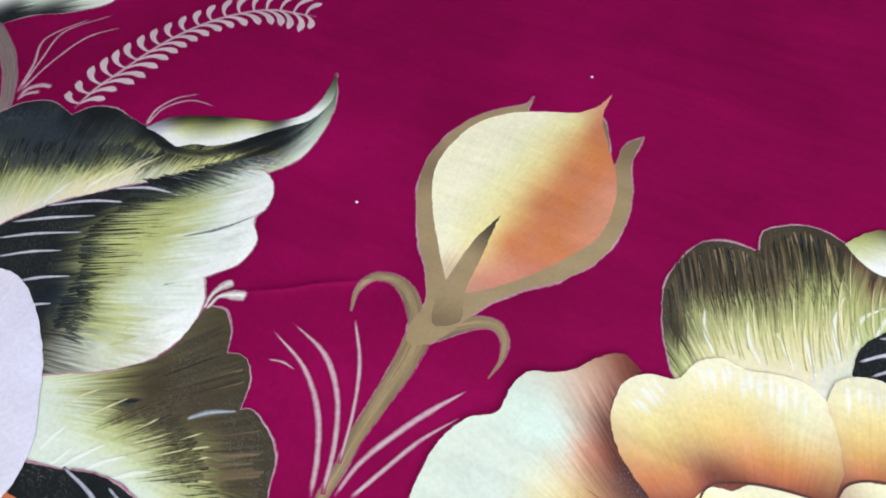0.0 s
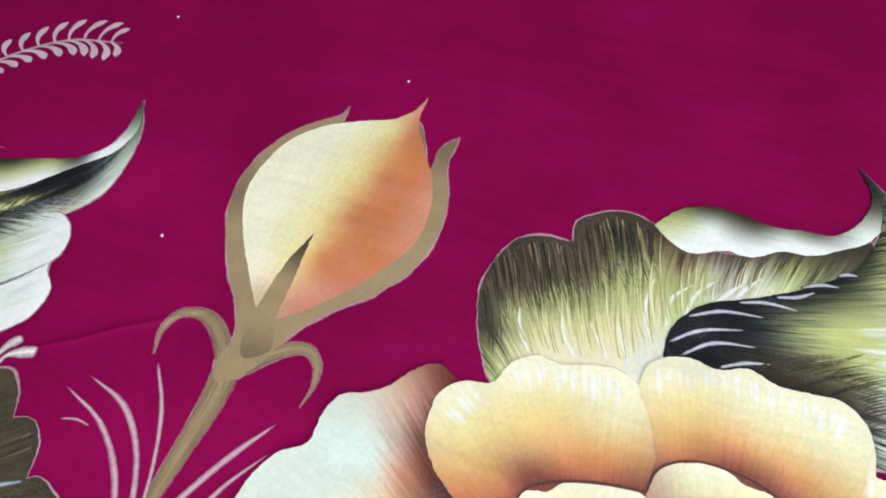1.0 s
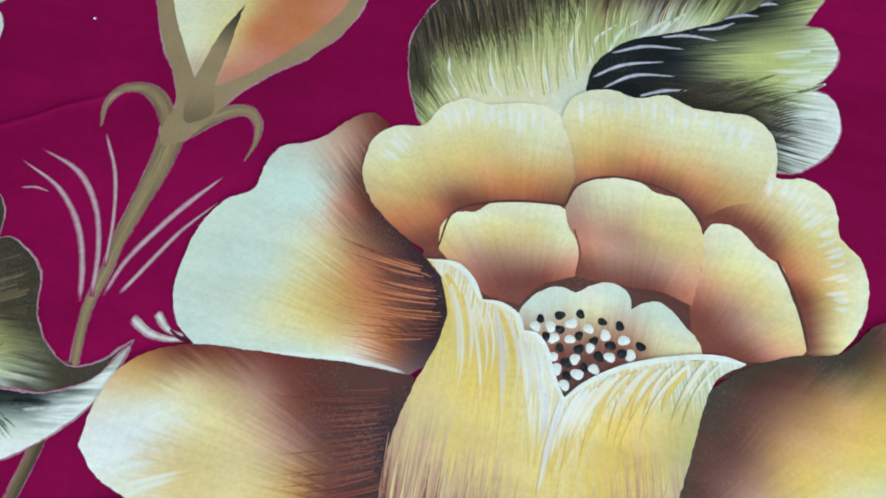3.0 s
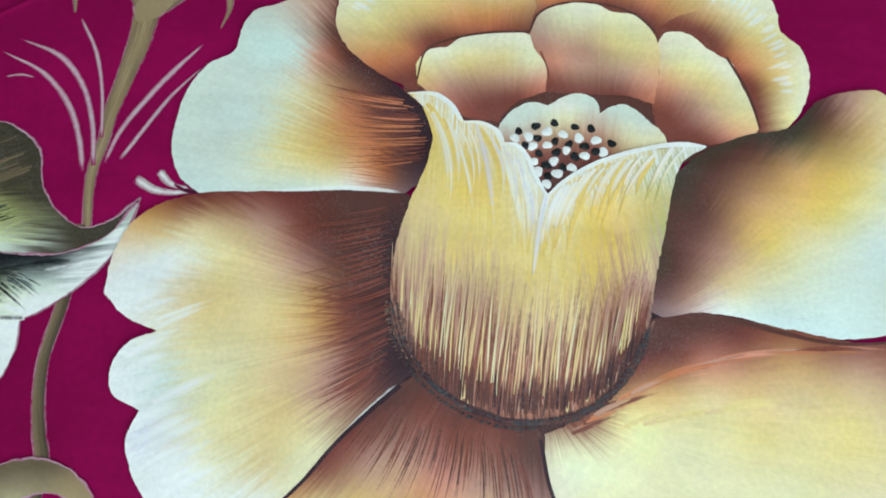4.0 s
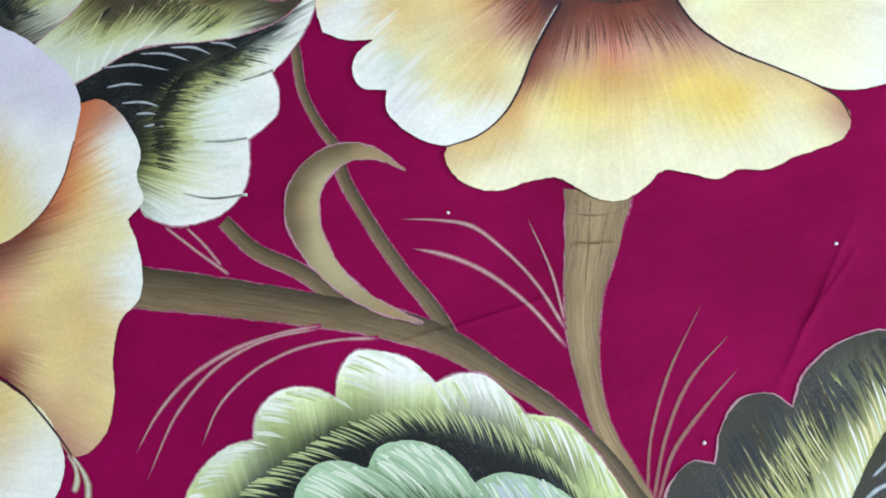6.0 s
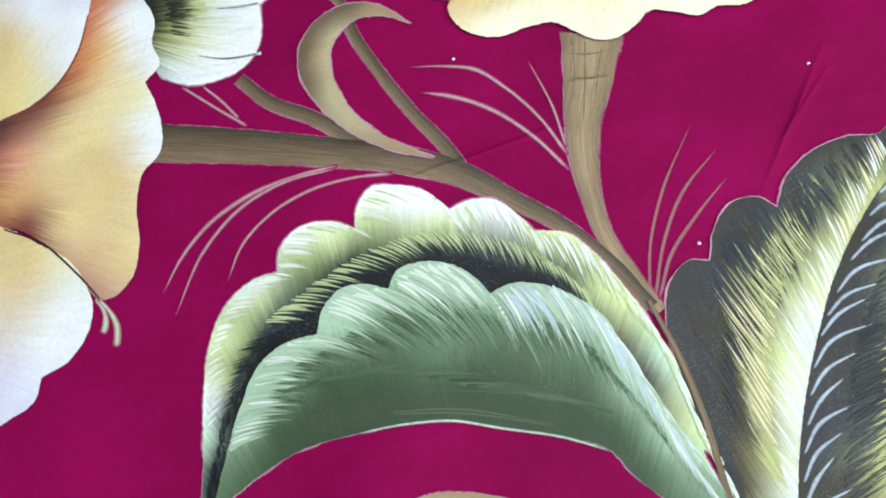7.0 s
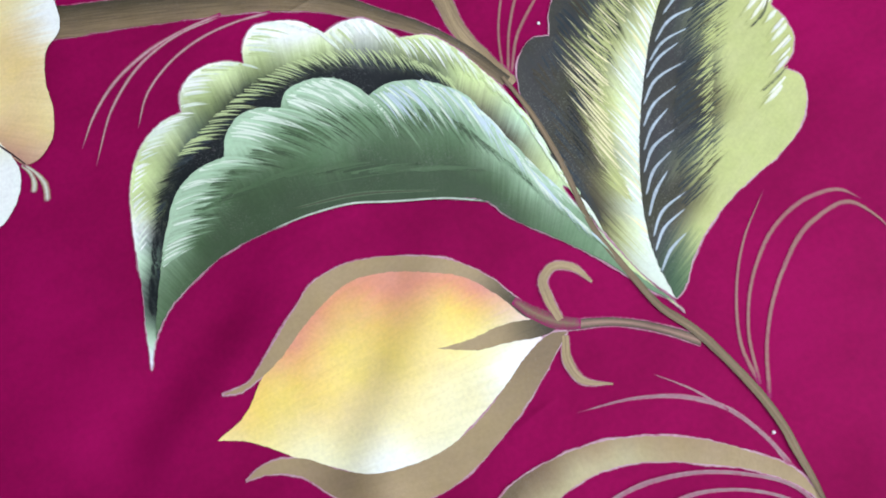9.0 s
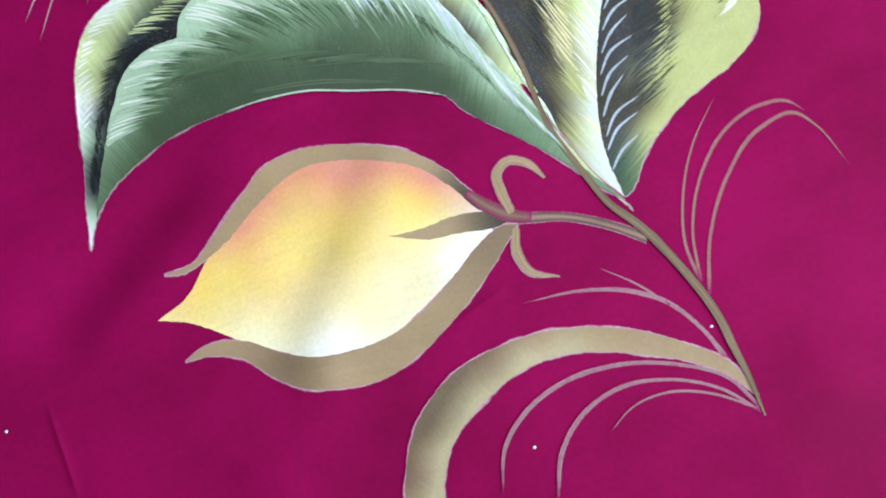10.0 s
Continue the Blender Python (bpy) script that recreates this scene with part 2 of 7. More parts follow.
def lift(x, y):
    """Height of the cloth over the mattress, metres, for arrays of metres."""
    x, y = np.asarray(x, float) * 1000, np.asarray(y, float) * 1000
    z = 0.9 * np.sin(x / 71 + y / 118 + 0.6) + 0.7 * np.sin(y / 63 - x / 140 + 2.1) + 0.12 * np.sin((x + 1.7 * y) / 47 + 1.0)
    for x0, y0, x1, y1, wide, high in FOLDS:
        dx, dy = x1 - x0, y1 - y0
        length = math.hypot(dx, dy)
        a = ((x - x0) * dx + (y - y0) * dy) / length**2
        c = ((x - x0) * dy - (y - y0) * dx) / length + 6 * np.sin(a * 5 + x0)
        z = z + high * np.exp(-((c / wide) ** 2)) * np.exp(-(np.clip(np.abs(a - 0.5) * 2 - 0.6, 0, None) / 0.35) ** 2)
    return z / 1000


def bedsheet():
    step, drop = 0.006, 0.3
    u = np.arange(BX0 - drop, BX1 + drop + step, step)
    v = np.arange(BY0 - drop, BY1 + drop + step, step)
    gx, gy = np.meshgrid(u, v)

    def wrapped(s, lo, hi):
        r = 0.05
        out, down = s.copy(), np.zeros_like(s)
        for sign, edge in ((1, hi), (-1, lo)):
            d = np.maximum(sign * (s - edge) + r, 0)
            ang = np.clip(d / r, 0, math.pi / 2)
            past = np.maximum(d - r * math.pi / 2, 0)
            out = np.where(d > 0, edge + sign * (-r + r * np.sin(ang)), out)
            down = down + r * (1 - np.cos(ang)) + past
        return out, down

    ox, dx = wrapped(gx, BX0, BX1)
    oy, dy = wrapped(gy, BY0, BY1)
    wave = 0.012 * np.sin(gy * 23) * np.clip(dx * 4, 0, 1) * np.sign(gx)
    wave_y = 0.012 * np.sin(gx * 21) * np.clip(dy * 4, 0, 1) * np.sign(gy + 0.3)
    z = lift(gx, gy) - np.maximum(dx, dy) - 0.2 * np.minimum(dx, dy)
    verts = np.stack([ox + wave, oy + wave_y, z], -1).reshape(-1, 3)
    n, m = len(u), len(v)
    i = (np.arange(m - 1)[:, None] * n + np.arange(n - 1)).ravel()
    faces = np.stack([i, i + 1, i + n + 1, i + n], -1)
    ob = mesh_object("bedsheet", verts.tolist(), faces.tolist(), CLOTH)
    ob.data.polygons.foreach_set("use_smooth", [True] * len(faces))
    tagged(ob, "magenta cotton bedsheet with soft creases over the mattress", "bedsheet")
    return ob


bedsheet()

# ---- paint colours
TONES = {
    "W": (0.86, 0.90, 0.80), "l": (0.72, 0.72, 0.77), "G": (0.68, 0.77, 0.61), "w": (0.87, 0.85, 0.57), "m": (0.41, 0.58, 0.37), "n": (0.165, 0.27, 0.14),
    "g": (0.080, 0.135, 0.062), "d": (0.048, 0.080, 0.037), "L": (0.46, 0.50, 0.19), "y": (0.81, 0.76, 0.42), "Y": (0.80, 0.66, 0.26),
    "A": (0.80, 0.60, 0.16), "C": (0.76, 0.60, 0.27), "O": (0.64, 0.38, 0.14), "R": (0.58, 0.21, 0.085), "S": (0.66, 0.29, 0.17),
    "P": (0.50, 0.29, 0.19), "r": (0.20, 0.060, 0.038), "B": (0.105, 0.042, 0.030), "D": (0.035, 0.016, 0.020), "K": (0.009, 0.012, 0.012),
    "k": (0.028, 0.040, 0.043), "V": (0.052, 0.045, 0.025), "T": (0.35, 0.265, 0.135), "U": (0.22, 0.16, 0.085), "t": (0.30, 0.19, 0.13),
    "p": (0.58, 0.42, 0.40), "q": (0.66, 0.53, 0.54), "e": (0.23, 0.18, 0.16), "i": (0.36, 0.22, 0.22), "s": (0.150, 0.113, 0.060), "h": (0.044, 0.050, 0.043), "M": (0.50, 0.60, 0.27), "c": (0.50, 0.60, 0.62), "v": (0.072, 0.060, 0.033), "N": (0.44, 0.39, 0.21),
}
BASE, level, floor_level = 0.00030, 0, 0


def next_level(gap):
    global level
    level += gap
    return BASE + level


def spline(points, closed, step):
    """A smooth line through the points (millimetres); a point with a third value 1 is a sharp corner. Each row: x, y, place along the list."""
    n = len(points)
    p = np.array([q[:2] for q in points], float)
    sharp = [closed and len(q) > 2 and q[2] == 1 for q in points]
    rows = []
    for i in range(n if closed else n - 1):
        a, b = p[i], p[(i + 1) % n]
        before, after = p[i - 1] if closed or i else 2 * a - b, p[(i + 2) % n] if closed or i + 2 < n else 2 * b - a
        d = np.linalg.norm(b - a) + 1e-9

        def slope(q0, q1, q2, corner, out):
            if corner:
                return (q2 - q1) if out else (q1 - q0)
            l0, l1 = np.linalg.norm(q1 - q0) + 1e-9, np.linalg.norm(q2 - q1) + 1e-9
            return ((q1 - q0) / l0 * l1 + (q2 - q1) / l1 * l0) / (l0 + l1) * d
        ta = slope(before, a, b, sharp[i], True)
        tb = slope(a, b, after, sharp[(i + 1) % n], False)
        k = max(2, int(d / step) + 1)
        s = np.arange(k) / k
        h = lambda *c: sum(v * s**e for e, v in enumerate(c))[:, None]
        seg = h(1, 0, -3, 2) * a + h(0, 1, -2, 1) * ta + h(0, 0, 3, -2) * b + h(0, 0, -1, 1) * tb
        rows.append(np.c_[seg, i + s])
    if not closed:
        rows.append(np.array([[*p[-1], n - 1]]))
    return np.concatenate(rows)


def inside(poly, q):
    x, y = q[:, 0], q[:, 1]
    hit = np.zeros(len(q), bool)
    for (ax, ay), (bx, by) in zip(poly, np.roll(poly, -1, 0)):
        cross = (ay > y) != (by > y)
        with np.errstate(divide="ignore", invalid="ignore"):
            hit ^= cross & (x < (bx - ax) * (y - ay) / (by - ay) + ax)
    return hit


def far_from(poly, q, gap):
    keep = np.ones(len(q), bool)
    for s in range(0, len(poly), 60):
        d = np.hypot(q[:, None, 0] - poly[None, s:s + 60, 0], q[:, None, 1] - poly[None, s:s + 60, 1])
        keep &= d.min(1) > gap
    return keep


def blend(dabs, q):
    """The wet-blended tone at each place, drawn smoothly through the dabs."""
    at = np.array([d[:2] for d in dabs], float)
    tone = np.array([TONES[d[2]] for d in dabs]) ** 0.45
    soft = 7.0
    pull = lambda p: np.sqrt(((p[:, None] - at[None]) ** 2).sum(-1) + soft**2)
    n = len(at)
    system = np.zeros((n + 1, n + 1))
    system[:n, :n] = pull(at) - np.eye(n) * 1.2
    system[:n, n] = system[n, :n] = 1
    weight = np.linalg.solve(system, np.r_[tone, np.zeros((1, 3))])
    out = pull(q) @ weight[:n] + weight[n]
    return np.clip(out, tone.min(0), tone.max(0)) ** (1 / 0.45)


def painted_mesh(name, xy, z, faces, tone_a, tone_b, stroke, parent, label="", cover=None):
    verts = np.c_[xy / 1000, lift(xy[:, 0] / 1000, xy[:, 1] / 1000) + z]
    ob = mesh_object(name, verts.tolist(), faces, PAINT if cover is None else THIN, parent, label)
    me = ob.data
    if cover is not None:
        me.attributes.new("cover", "FLOAT", "POINT").data.foreach_set("value", np.asarray(cover, float).ravel())
    for key, tone in (("tone_a", tone_a), ("tone_b", tone_b)):
        me.attributes.new(key, "FLOAT_COLOR", "POINT").data.foreach_set("color", np.c_[tone, np.ones(len(tone))].ravel())
    me.attributes.new("stroke", "FLOAT_VECTOR", "POINT").data.foreach_set("vector", np.asarray(stroke, float).ravel())
    me.polygons.foreach_set("use_smooth", [True] * len(me.polygons))
    return ob


MOTIFS, DABS, EDGES = [], {}, {}
BARE = np.array([(0.260, 0.0018, 0.082)])


def under(parent, xy):
    """The paint, or the bare cloth, that lies below a brush line."""
    return blend(DABS[parent.name], xy) if parent.name in DABS else np.repeat(BARE, len(xy), 0)



def motif(name, label, category, group, tier):
    """A painted motif; tier: how many coats lie under it."""
    global level, floor_level
    level = floor_level = tier * 0.0004
    ob = tagged(new(name), label, category, group)
    MOTIFS.append(ob)
    return ob


def ragged(line, amount):
    """Brush-worn outline: small wander of the edge."""
    out = line.copy()
    for i, (x, y) in enumerate(line[:, :2]):
        v = noise.noise_vector(Vector((x * 0.25, y * 0.25, 3.0))) * amount + noise.noise_vector(Vector((x * 0.9, y * 0.9, 7.0))) * amount * 0.7
        out[i, 0] += v.x
        out[i, 1] += v.y
    return out


def paint(parent, name, outline, dabs, fan, drag=8.0, label="", grain=1.0):
    """One brushed area: its outline, its dabs of colour, the point from which the strokes fan out, and how far the brush drags one tone into the next."""
    edge = ragged(spline(outline, True, 1.3), 0.5)[:, :2]
    lo, hi = edge.min(0), edge.max(0)
    step = 2.8 if (hi - lo).max() > 40 else 2.0
    gx, gy = np.meshgrid(np.arange(lo[0], hi[0], step), np.arange(lo[1], hi[1], step * 0.866))
    gx[1::2] += step / 2
    q = np.c_[gx.ravel(), gy.ravel()]
    q = q[inside(edge, q)]
    q = q[far_from(edge, q, step * 0.45)] if len(q) else q
    every = np.r_[edge, q] if len(q) else edge
    n = len(edge)
    from_cdt = delaunay_2d_cdt([Vector(v) for v in every], [], [list(range(n))], 1, 1e-4)
    xy = np.array([tuple(v) for v in from_cdt[0]])
    faces = [list(f) for f in from_cdt[2]]
    faces = [f if (xy[f[1]][0] - xy[f[0]][0]) * (xy[f[2]][1] - xy[f[0]][1]) > (xy[f[1]][1] - xy[f[0]][1]) * (xy[f[2]][0] - xy[f[0]][0]) else f[::-1] for f in faces]
    if name in ("sepal", "leaf", "blade", "half", "front", "back", "fold"):
        loop = np.r_[edge, edge[:1]]
        wander = np.array([1.0 + 1.3 * noise.noise(Vector((x * 0.06, y * 0.06, 11.0))) for x, y in loop])
        rim = strip(loop, 1.9 * np.clip(wander, 0.3, 2.0), "qqq", 0, edge[0, 0])
        painted_mesh("rim_line", rim[0], BASE + floor_level, rim[1], under(parent, rim[0]), rim[2], rim[3], parent, cover=np.tile([0.6, 0.75, 0.6], len(loop)))
    ray = xy - np.array(fan, float)
    r = np.linalg.norm(ray, axis=1) + 1e-6
    way = ray / r[:, None]
    mean = (ray.mean(0)) / np.linalg.norm(ray.mean(0))
    ang = np.arctan2(way[:, 1] * mean[0] - way[:, 0] * mean[1], way @ mean)
    stroke = np.c_[ang * r.mean() * 0.55 * grain, r * 0.022, np.full(len(r), len(MOTIFS) * 7.3 + level * 90000)]
    ob = painted_mesh(name, xy, next_level(0.000022), faces, blend(dabs, xy - way * drag), blend(dabs, xy + way * drag), stroke, parent, label)
    DABS[ob.name], EDGES[ob.name] = dabs, edge
    return ob


def strip(line, widths, tones, z, seed=0.0, rough=0.1):
    """Rows of a tapered brush line: three points across; returns xy, faces, tones, stroke."""
    t = np.gradient(line, axis=0)
    t /= np.linalg.norm(t, axis=1)[:, None] + 1e-9
    side = np.c_[-t[:, 1], t[:, 0]]
    w = np.maximum(widths, 0.15)[:, None] / 2
    jit = np.array([[noise.noise(Vector((x * 0.12, y * 0.12, seed + k))) for k in (0, 5)] for x, y in line]) * rough
    rows = np.stack([line + side * w * (1 + jit[:, :1]), line, line - side * w * (1 + jit[:, 1:])], 1)
    n = len(line)
    xy = rows.reshape(-1, 2)
    faces = []
    for i in range(n - 1):
        for k in (0, 1):
            a = 3 * i + k
            faces.append([a + 1, a, a + 3, a + 4])
    faces = [f[::-1] for f in faces]
    tone = np.tile(np.array([TONES[c] for c in tones]), (n, 1))
    along = np.r_[0, np.cumsum(np.linalg.norm(np.diff(line, axis=0), axis=1))]
    stroke = np.stack([np.c_[s * w[:, 0] * 0.9, along * 0.03, np.full(n, seed)] for s in (1, 0, -1)], 1).reshape(-1, 3)
    return xy, faces, tone, stroke


def ribbon(parent, name, points, tones, ground=None):
    """A tapered brush line: points with their widths, and the tones of its two edges and middle."""
    line = spline([p[:2] for p in points], False, 2.0)
    widths = np.interp(line[:, 2], range(len(points)), [p[2] for p in points]) * (0.65 if name == "contour" else 1)
    xy, faces, tone, stroke = strip(line[:, :2], widths, tones, 0, points[0][0] * 0.37)
    if name in ("stalk", "bough", "twig", "stem", "hook"):
        bare = not parent.name.startswith("painted_vine")
        rim = strip(line[:, :2], widths + np.minimum(1.6, widths * 0.4), "qqq", 0, points[0][0] * 0.21, 0.05)
        if bare:
            painted_mesh("rim_line", rim[0], BASE + floor_level, rim[1], under(parent, rim[0]), rim[2], rim[3], parent, cover=np.tile([0.5, 0.66, 0.56], len(line)))
        return painted_mesh(name, xy, next_level(0.000014), faces, tone * 0.8, np.minimum(tone * 1.15, 0.9), stroke, parent)
    k = np.linspace(0, 1, len(line))
    ends = np.clip(np.minimum(k, 1 - k) * 7 + 0.55, 0, 1)
    cover = (ends[:, None] * np.array([0.58, 0.9, 0.58])).ravel()
    below = tone if name == "contour" else np.repeat([TONES["T"]], len(xy), 0) if name == "dry_streak" else under(ground, xy) if ground else under(parent, xy)
    return painted_mesh(name, xy, next_level(0.000014), faces, below, tone, stroke, parent, cover=cover)


def hairs(parent, name, edge, ways, count, width, tones, bend):
    """Brush hairs that start along an edge; ways: how far and whither they run at even steps along it; tones: the paints that the brush takes up in turn."""
    if name.endswith("feathering"):
        count, width = int(count * 1.6), width * 0.88
    rng = random.Random(round(edge[0][0] * 10) + count)
    line = spline(edge, False, 1.0)
    ways = np.array(ways, float)
    parts, base, heights = [[], [], [], [], []], 0, []
    for i in range(count):
        s = min(max((i + 0.5 + rng.uniform(-0.45, 0.45)) / count, 0), 1)
        at = line[int(s * (len(line) - 1)), :2]
        d = np.array([np.interp(s * (len(ways) - 1), range(len(ways)), ways[:, c]) for c in (0, 1)]) * rng.uniform(0.6, 1.2)
        side = np.array([-d[1], d[0]])
        k = np.linspace(0, 1, 13)[:, None]
        at = at + d * rng.uniform(-0.02, 0.16)
        hair = at + d * k + side * (bend * (1 + rng.uniform(-0.5, 0.5))) * k * (1 - k) * 2 + side * rng.uniform(-0.05, 0.05) * k
        if name in ("scumble", "light_stroke") and parent.name in EDGES and not inside(EDGES[parent.name], hair).all():
            continue
        w = width * rng.uniform(0.55, 1.3) * np.sin(np.pi * (k[:, 0] * 0.9 + 0.07)) ** 0.6 * (1.2 - 0.7 * k[:, 0])
        xy, faces, tn, st = strip(hair, w, rng.choice(tones) * 3, 0, i * 1.3)
        tn = np.minimum(tn * (rng.uniform(0.82, 1.12) if tn[0, 1] < 0.6 else rng.uniform(0.96, 1.08)), 0.92)
        cover = (np.clip(1.2 - 0.8 * k**2, 0, 1) * np.array([0.72, 1.0, 0.72])).ravel()
        if name == "light_stroke":
            cover = cover * 0.8
        if count <= 30:
            painted_mesh(name, xy, next_level(0.000004), faces, under(parent, xy), tn, st, parent, cover=cover)
            continue
        parts[0].append(xy)
        parts[1] += [[v + base for v in f] for f in faces]
        parts[2].append(tn)
        parts[3].append(st)
        parts[4].append(cover)
        heights += [(i * 7 % count) / count * 0.00002] * len(xy)
        base += len(xy)
    if count <= 30:
        return None
    tn = np.concatenate(parts[2])
    every = np.concatenate(parts[0])
    ob = painted_mesh(name, every, next_level(0.000014) + np.array(heights), parts[1], under(parent, every), tn, np.concatenate(parts[3]), parent, cover=np.concatenate(parts[4]))
    next_level(0.00001)
    return tagged(ob, kind="stuff")


def drop_shape(parent, name, at, way, long, wide, tone):
    """A comma of paint: narrow at its foot, round at its head."""
    k = np.linspace(0, 1, 9)
    way = np.array(way) / np.linalg.norm(way)
    side = np.array([-way[1], way[0]])
    line = np.array(at) + way * long * k[:, None] + side * long * 0.18 * (k * (1 - k) * 4)[:, None]
    w = wide * np.where(k < 0.75, 0.22 + 0.78 * (k / 0.75) ** 1.3, np.sqrt(np.clip(1 - ((k - 0.75) / 0.25) ** 2, 0.02, 1)))
    xy, faces, tn, st = strip(line, w, tone * 3, 0, at[0])
    return painted_mesh(name, xy, next_level(0.000004), faces, tn * 0.85, tn, st, parent)


def frond(parent, spine):
    line = spline(spine, False, 1.0)[:, :2]
    total = len(line)
    for i in range(19):
        s = int((0.03 + 0.93 * i / 18) * (total - 1))
        t = line[min(s + 3, total - 1)] - line[max(s - 3, 0)]
        t = t / np.linalg.norm(t)
        n = np.array([-t[1], t[0]])
        for sign in (1, -1):
            size = 20.5 + 2.5 * math.sin(i * 0.5) - (4 if i < 2 else 0) - (5 if i > 17 else 0)
            drop_shape(parent, "leaflet", line[s] + n * sign * 0.6, t * (0.45 if sign > 0 else 0.7) + n * sign, size * 1.12, 6.2, "q")


def dots(parent, places, tone):
    """Round dabs of thick paint, slightly domed."""
    rng = random.Random(len(places))
    for x, y in places:
        r = rng.uniform(2.3, 2.8) if tone == "W" else rng.uniform(2.0, 2.7)
        a = np.arange(14) / 14 * 2 * math.pi
        wob = 1 + 0.12 * np.sin(a * 2 + x) + 0.08 * np.sin(a * 3 + y)
        ring = np.c_[x + r * wob * np.cos(a), y + r * wob * np.sin(a)]
        xy = np.r_[ring, (ring - (x, y)) * 0.6 + (x, y), [[x, y]]]
        faces = [[i, (i + 1) % 14, 14 + (i + 1) % 14, 14 + i] for i in range(14)] + [[14 + i, 14 + (i + 1) % 14, 28] for i in range(14)]
        tn = np.tile(TONES[tone], (29, 1))
        ob = painted_mesh("dot", xy, next_level(0.000004), faces, tn * 0.85, tn, np.c_[xy, np.zeros(29)], parent)
        for i, v in enumerate(ob.data.vertices):
            v.co.z += 0.0 if i < 14 else (0.00025 if i < 28 else 0.0004)


def specks(parent, places):
    for x, y in places:
        bm = bmesh.new()
        bmesh.ops.create_icosphere(bm, subdivisions=2, radius=0.001)
        for v in bm.verts:
            v.co *= 1 + 0.4 * noise.noise(v.co * 1500 + Vector((x, y, 0)))
            v.co.z *= 0.6
        me = bpy.data.meshes.new("lint_speck")
        bm.to_mesh(me)
        bm.free()
        me.materials.append(LINT)
        ob = new("lint_speck", me)
        ob.parent = parent
        ob.location = (x / 1000, y / 1000, float(lift(x / 1000, y / 1000)) + 0.0006)


# ---- painted motifs on the cloth, lowest layer first; places in millimetres

branch = motif("painted_branch", "olive-brown painted branch forking across the magenta cloth", "painted stem", "", 0)
ribbon(branch, "twig", [(-190.6, 16.3, 5.7), (-185.6, -23.9, 6.1), (-184.7, -56.9, 5.5), (-174.6, -88.5, 6), (-168.7, -100.8, 6.2), (-167.6, -117.2, 8), (-156.8, -150.8, 7.7), (-141.6, -186.5, 8), (-124.1, -220.4, 8.6), (-118.6, -236.7, 10.4)], "VsU")
ribbon(branch, "twig", [(-248.5, -132.7, 8), (-230, -156.1, 9.5), (-204.7, -174.6, 9.3), (-181, -196.8, 10.4), (-153.6, -217.7, 8.1)], "VsU")
ribbon(branch, "stalk", [(-16, -168.2, 39), (-28.2, -199.3, 29.7), (-38, -223.3, 22.6), (-44.3, -247.7, 18.1), (-46.9, -272.6, 12.3), (-45.9, -298, 10.1), (-38.3, -324.8, 9.9), (-28.6, -349.6, 7.9)], "UTU")
ribbon(branch, "dry_streak", [(-29.0, -162.7, 0.83), (-32.9, -185.0, 1.5), (-40.4, -211.0, 0.45)], "VsV")
ribbon(branch, "dry_streak", [(-21.5, -169.9, 0.83), (-28.1, -193.1, 1.5), (-38.1, -225.1, 0.45)], "VsV")
ribbon(branch, "dry_streak", [(-11.9, -175.8, 0.83), (-21.4, -198.1, 1.5), (-30.6, -220.0, 0.45)], "VsV")
ribbon(branch, "dry_streak", [(-36.4, -175.7, 0.83), (-22.5, -180.7, 1.5), (-3.5, -182.0, 0.45)], "VsV")
ribbon(branch, "dry_streak", [(-38.8, -193.1, 0.83), (-26.4, -197.0, 1.5), (-12.9, -198.6, 0.45)], "VsV")
ribbon(branch, "bough", [(-315.4, -160.9, 26.8), (-256, -180.6, 23.7), (-198.4, -201, 19.9), (-153.9, -218.5, 18.7), (-119.2, -238.7, 15.9), (-94.2, -261.2, 11.7), (-64.5, -290.4, 9.1), (-46.9, -317.1, 9.6), (-33, -346.2, 9.3)], "VsU")
ribbon(branch, "blade", [(-194.9, -211.4, 2.8), (-222.3, -211.2, 2.5), (-252.6, -215.2, 3.6), (-284.2, -227.9, 3.3), (-304.9, -244.7, 2.5), (-320.1, -264.1, 0.7)], "tpt")
ribbon(branch, "blade", [(-197, -213.1, 1.4), (-230, -213.1, 2.5), (-261, -222.3, 2.9), (-289.9, -244.3, 2.5), (-314.4, -280.5, 0.7)], "tpt")
ribbon(branch, "blade", [(-161.5, -225.8, 3.1), (-187.6, -222, 2.1), (-216.9, -223.2, 2.5), (-247.8, -234, 2.5), (-264.2, -246.3, 2.1), (-278, -267.5, 0.7)], "tpt")
ribbon(branch, "blade", [(-248.1, -168.3, 2.6), (-263.4, -153.1, 2.3), (-287.9, -127.4, 2)], "tpt")
ribbon(branch, "blade", [(-252.9, -161.4, 2.3), (-262.5, -145.6, 2.3), (-273.3, -131.5, 1.6)], "tpt")
ribbon(branch, "blade", [(-55, -252.6, 2.9), (-72.1, -222.9, 2.7), (-94.1, -198.1, 3.5), (-115.8, -183.7, 3.5), (-132.3, -176.6, 0.7)], "tpt")
ribbon(branch, "blade", [(-53.3, -242.9, 2.6), (-63.3, -214.5, 2.4), (-78.2, -189.3, 2.4), (-95.1, -170.3, 3.2), (-115, -162.3, 1.8), (-135.8, -157, 0.4)], "tpt")
ribbon(branch, "blade", [(-52.7, -237.9, 2), (-53.6, -209.7, 2), (-60.1, -174.8, 0.3)], "tpt")

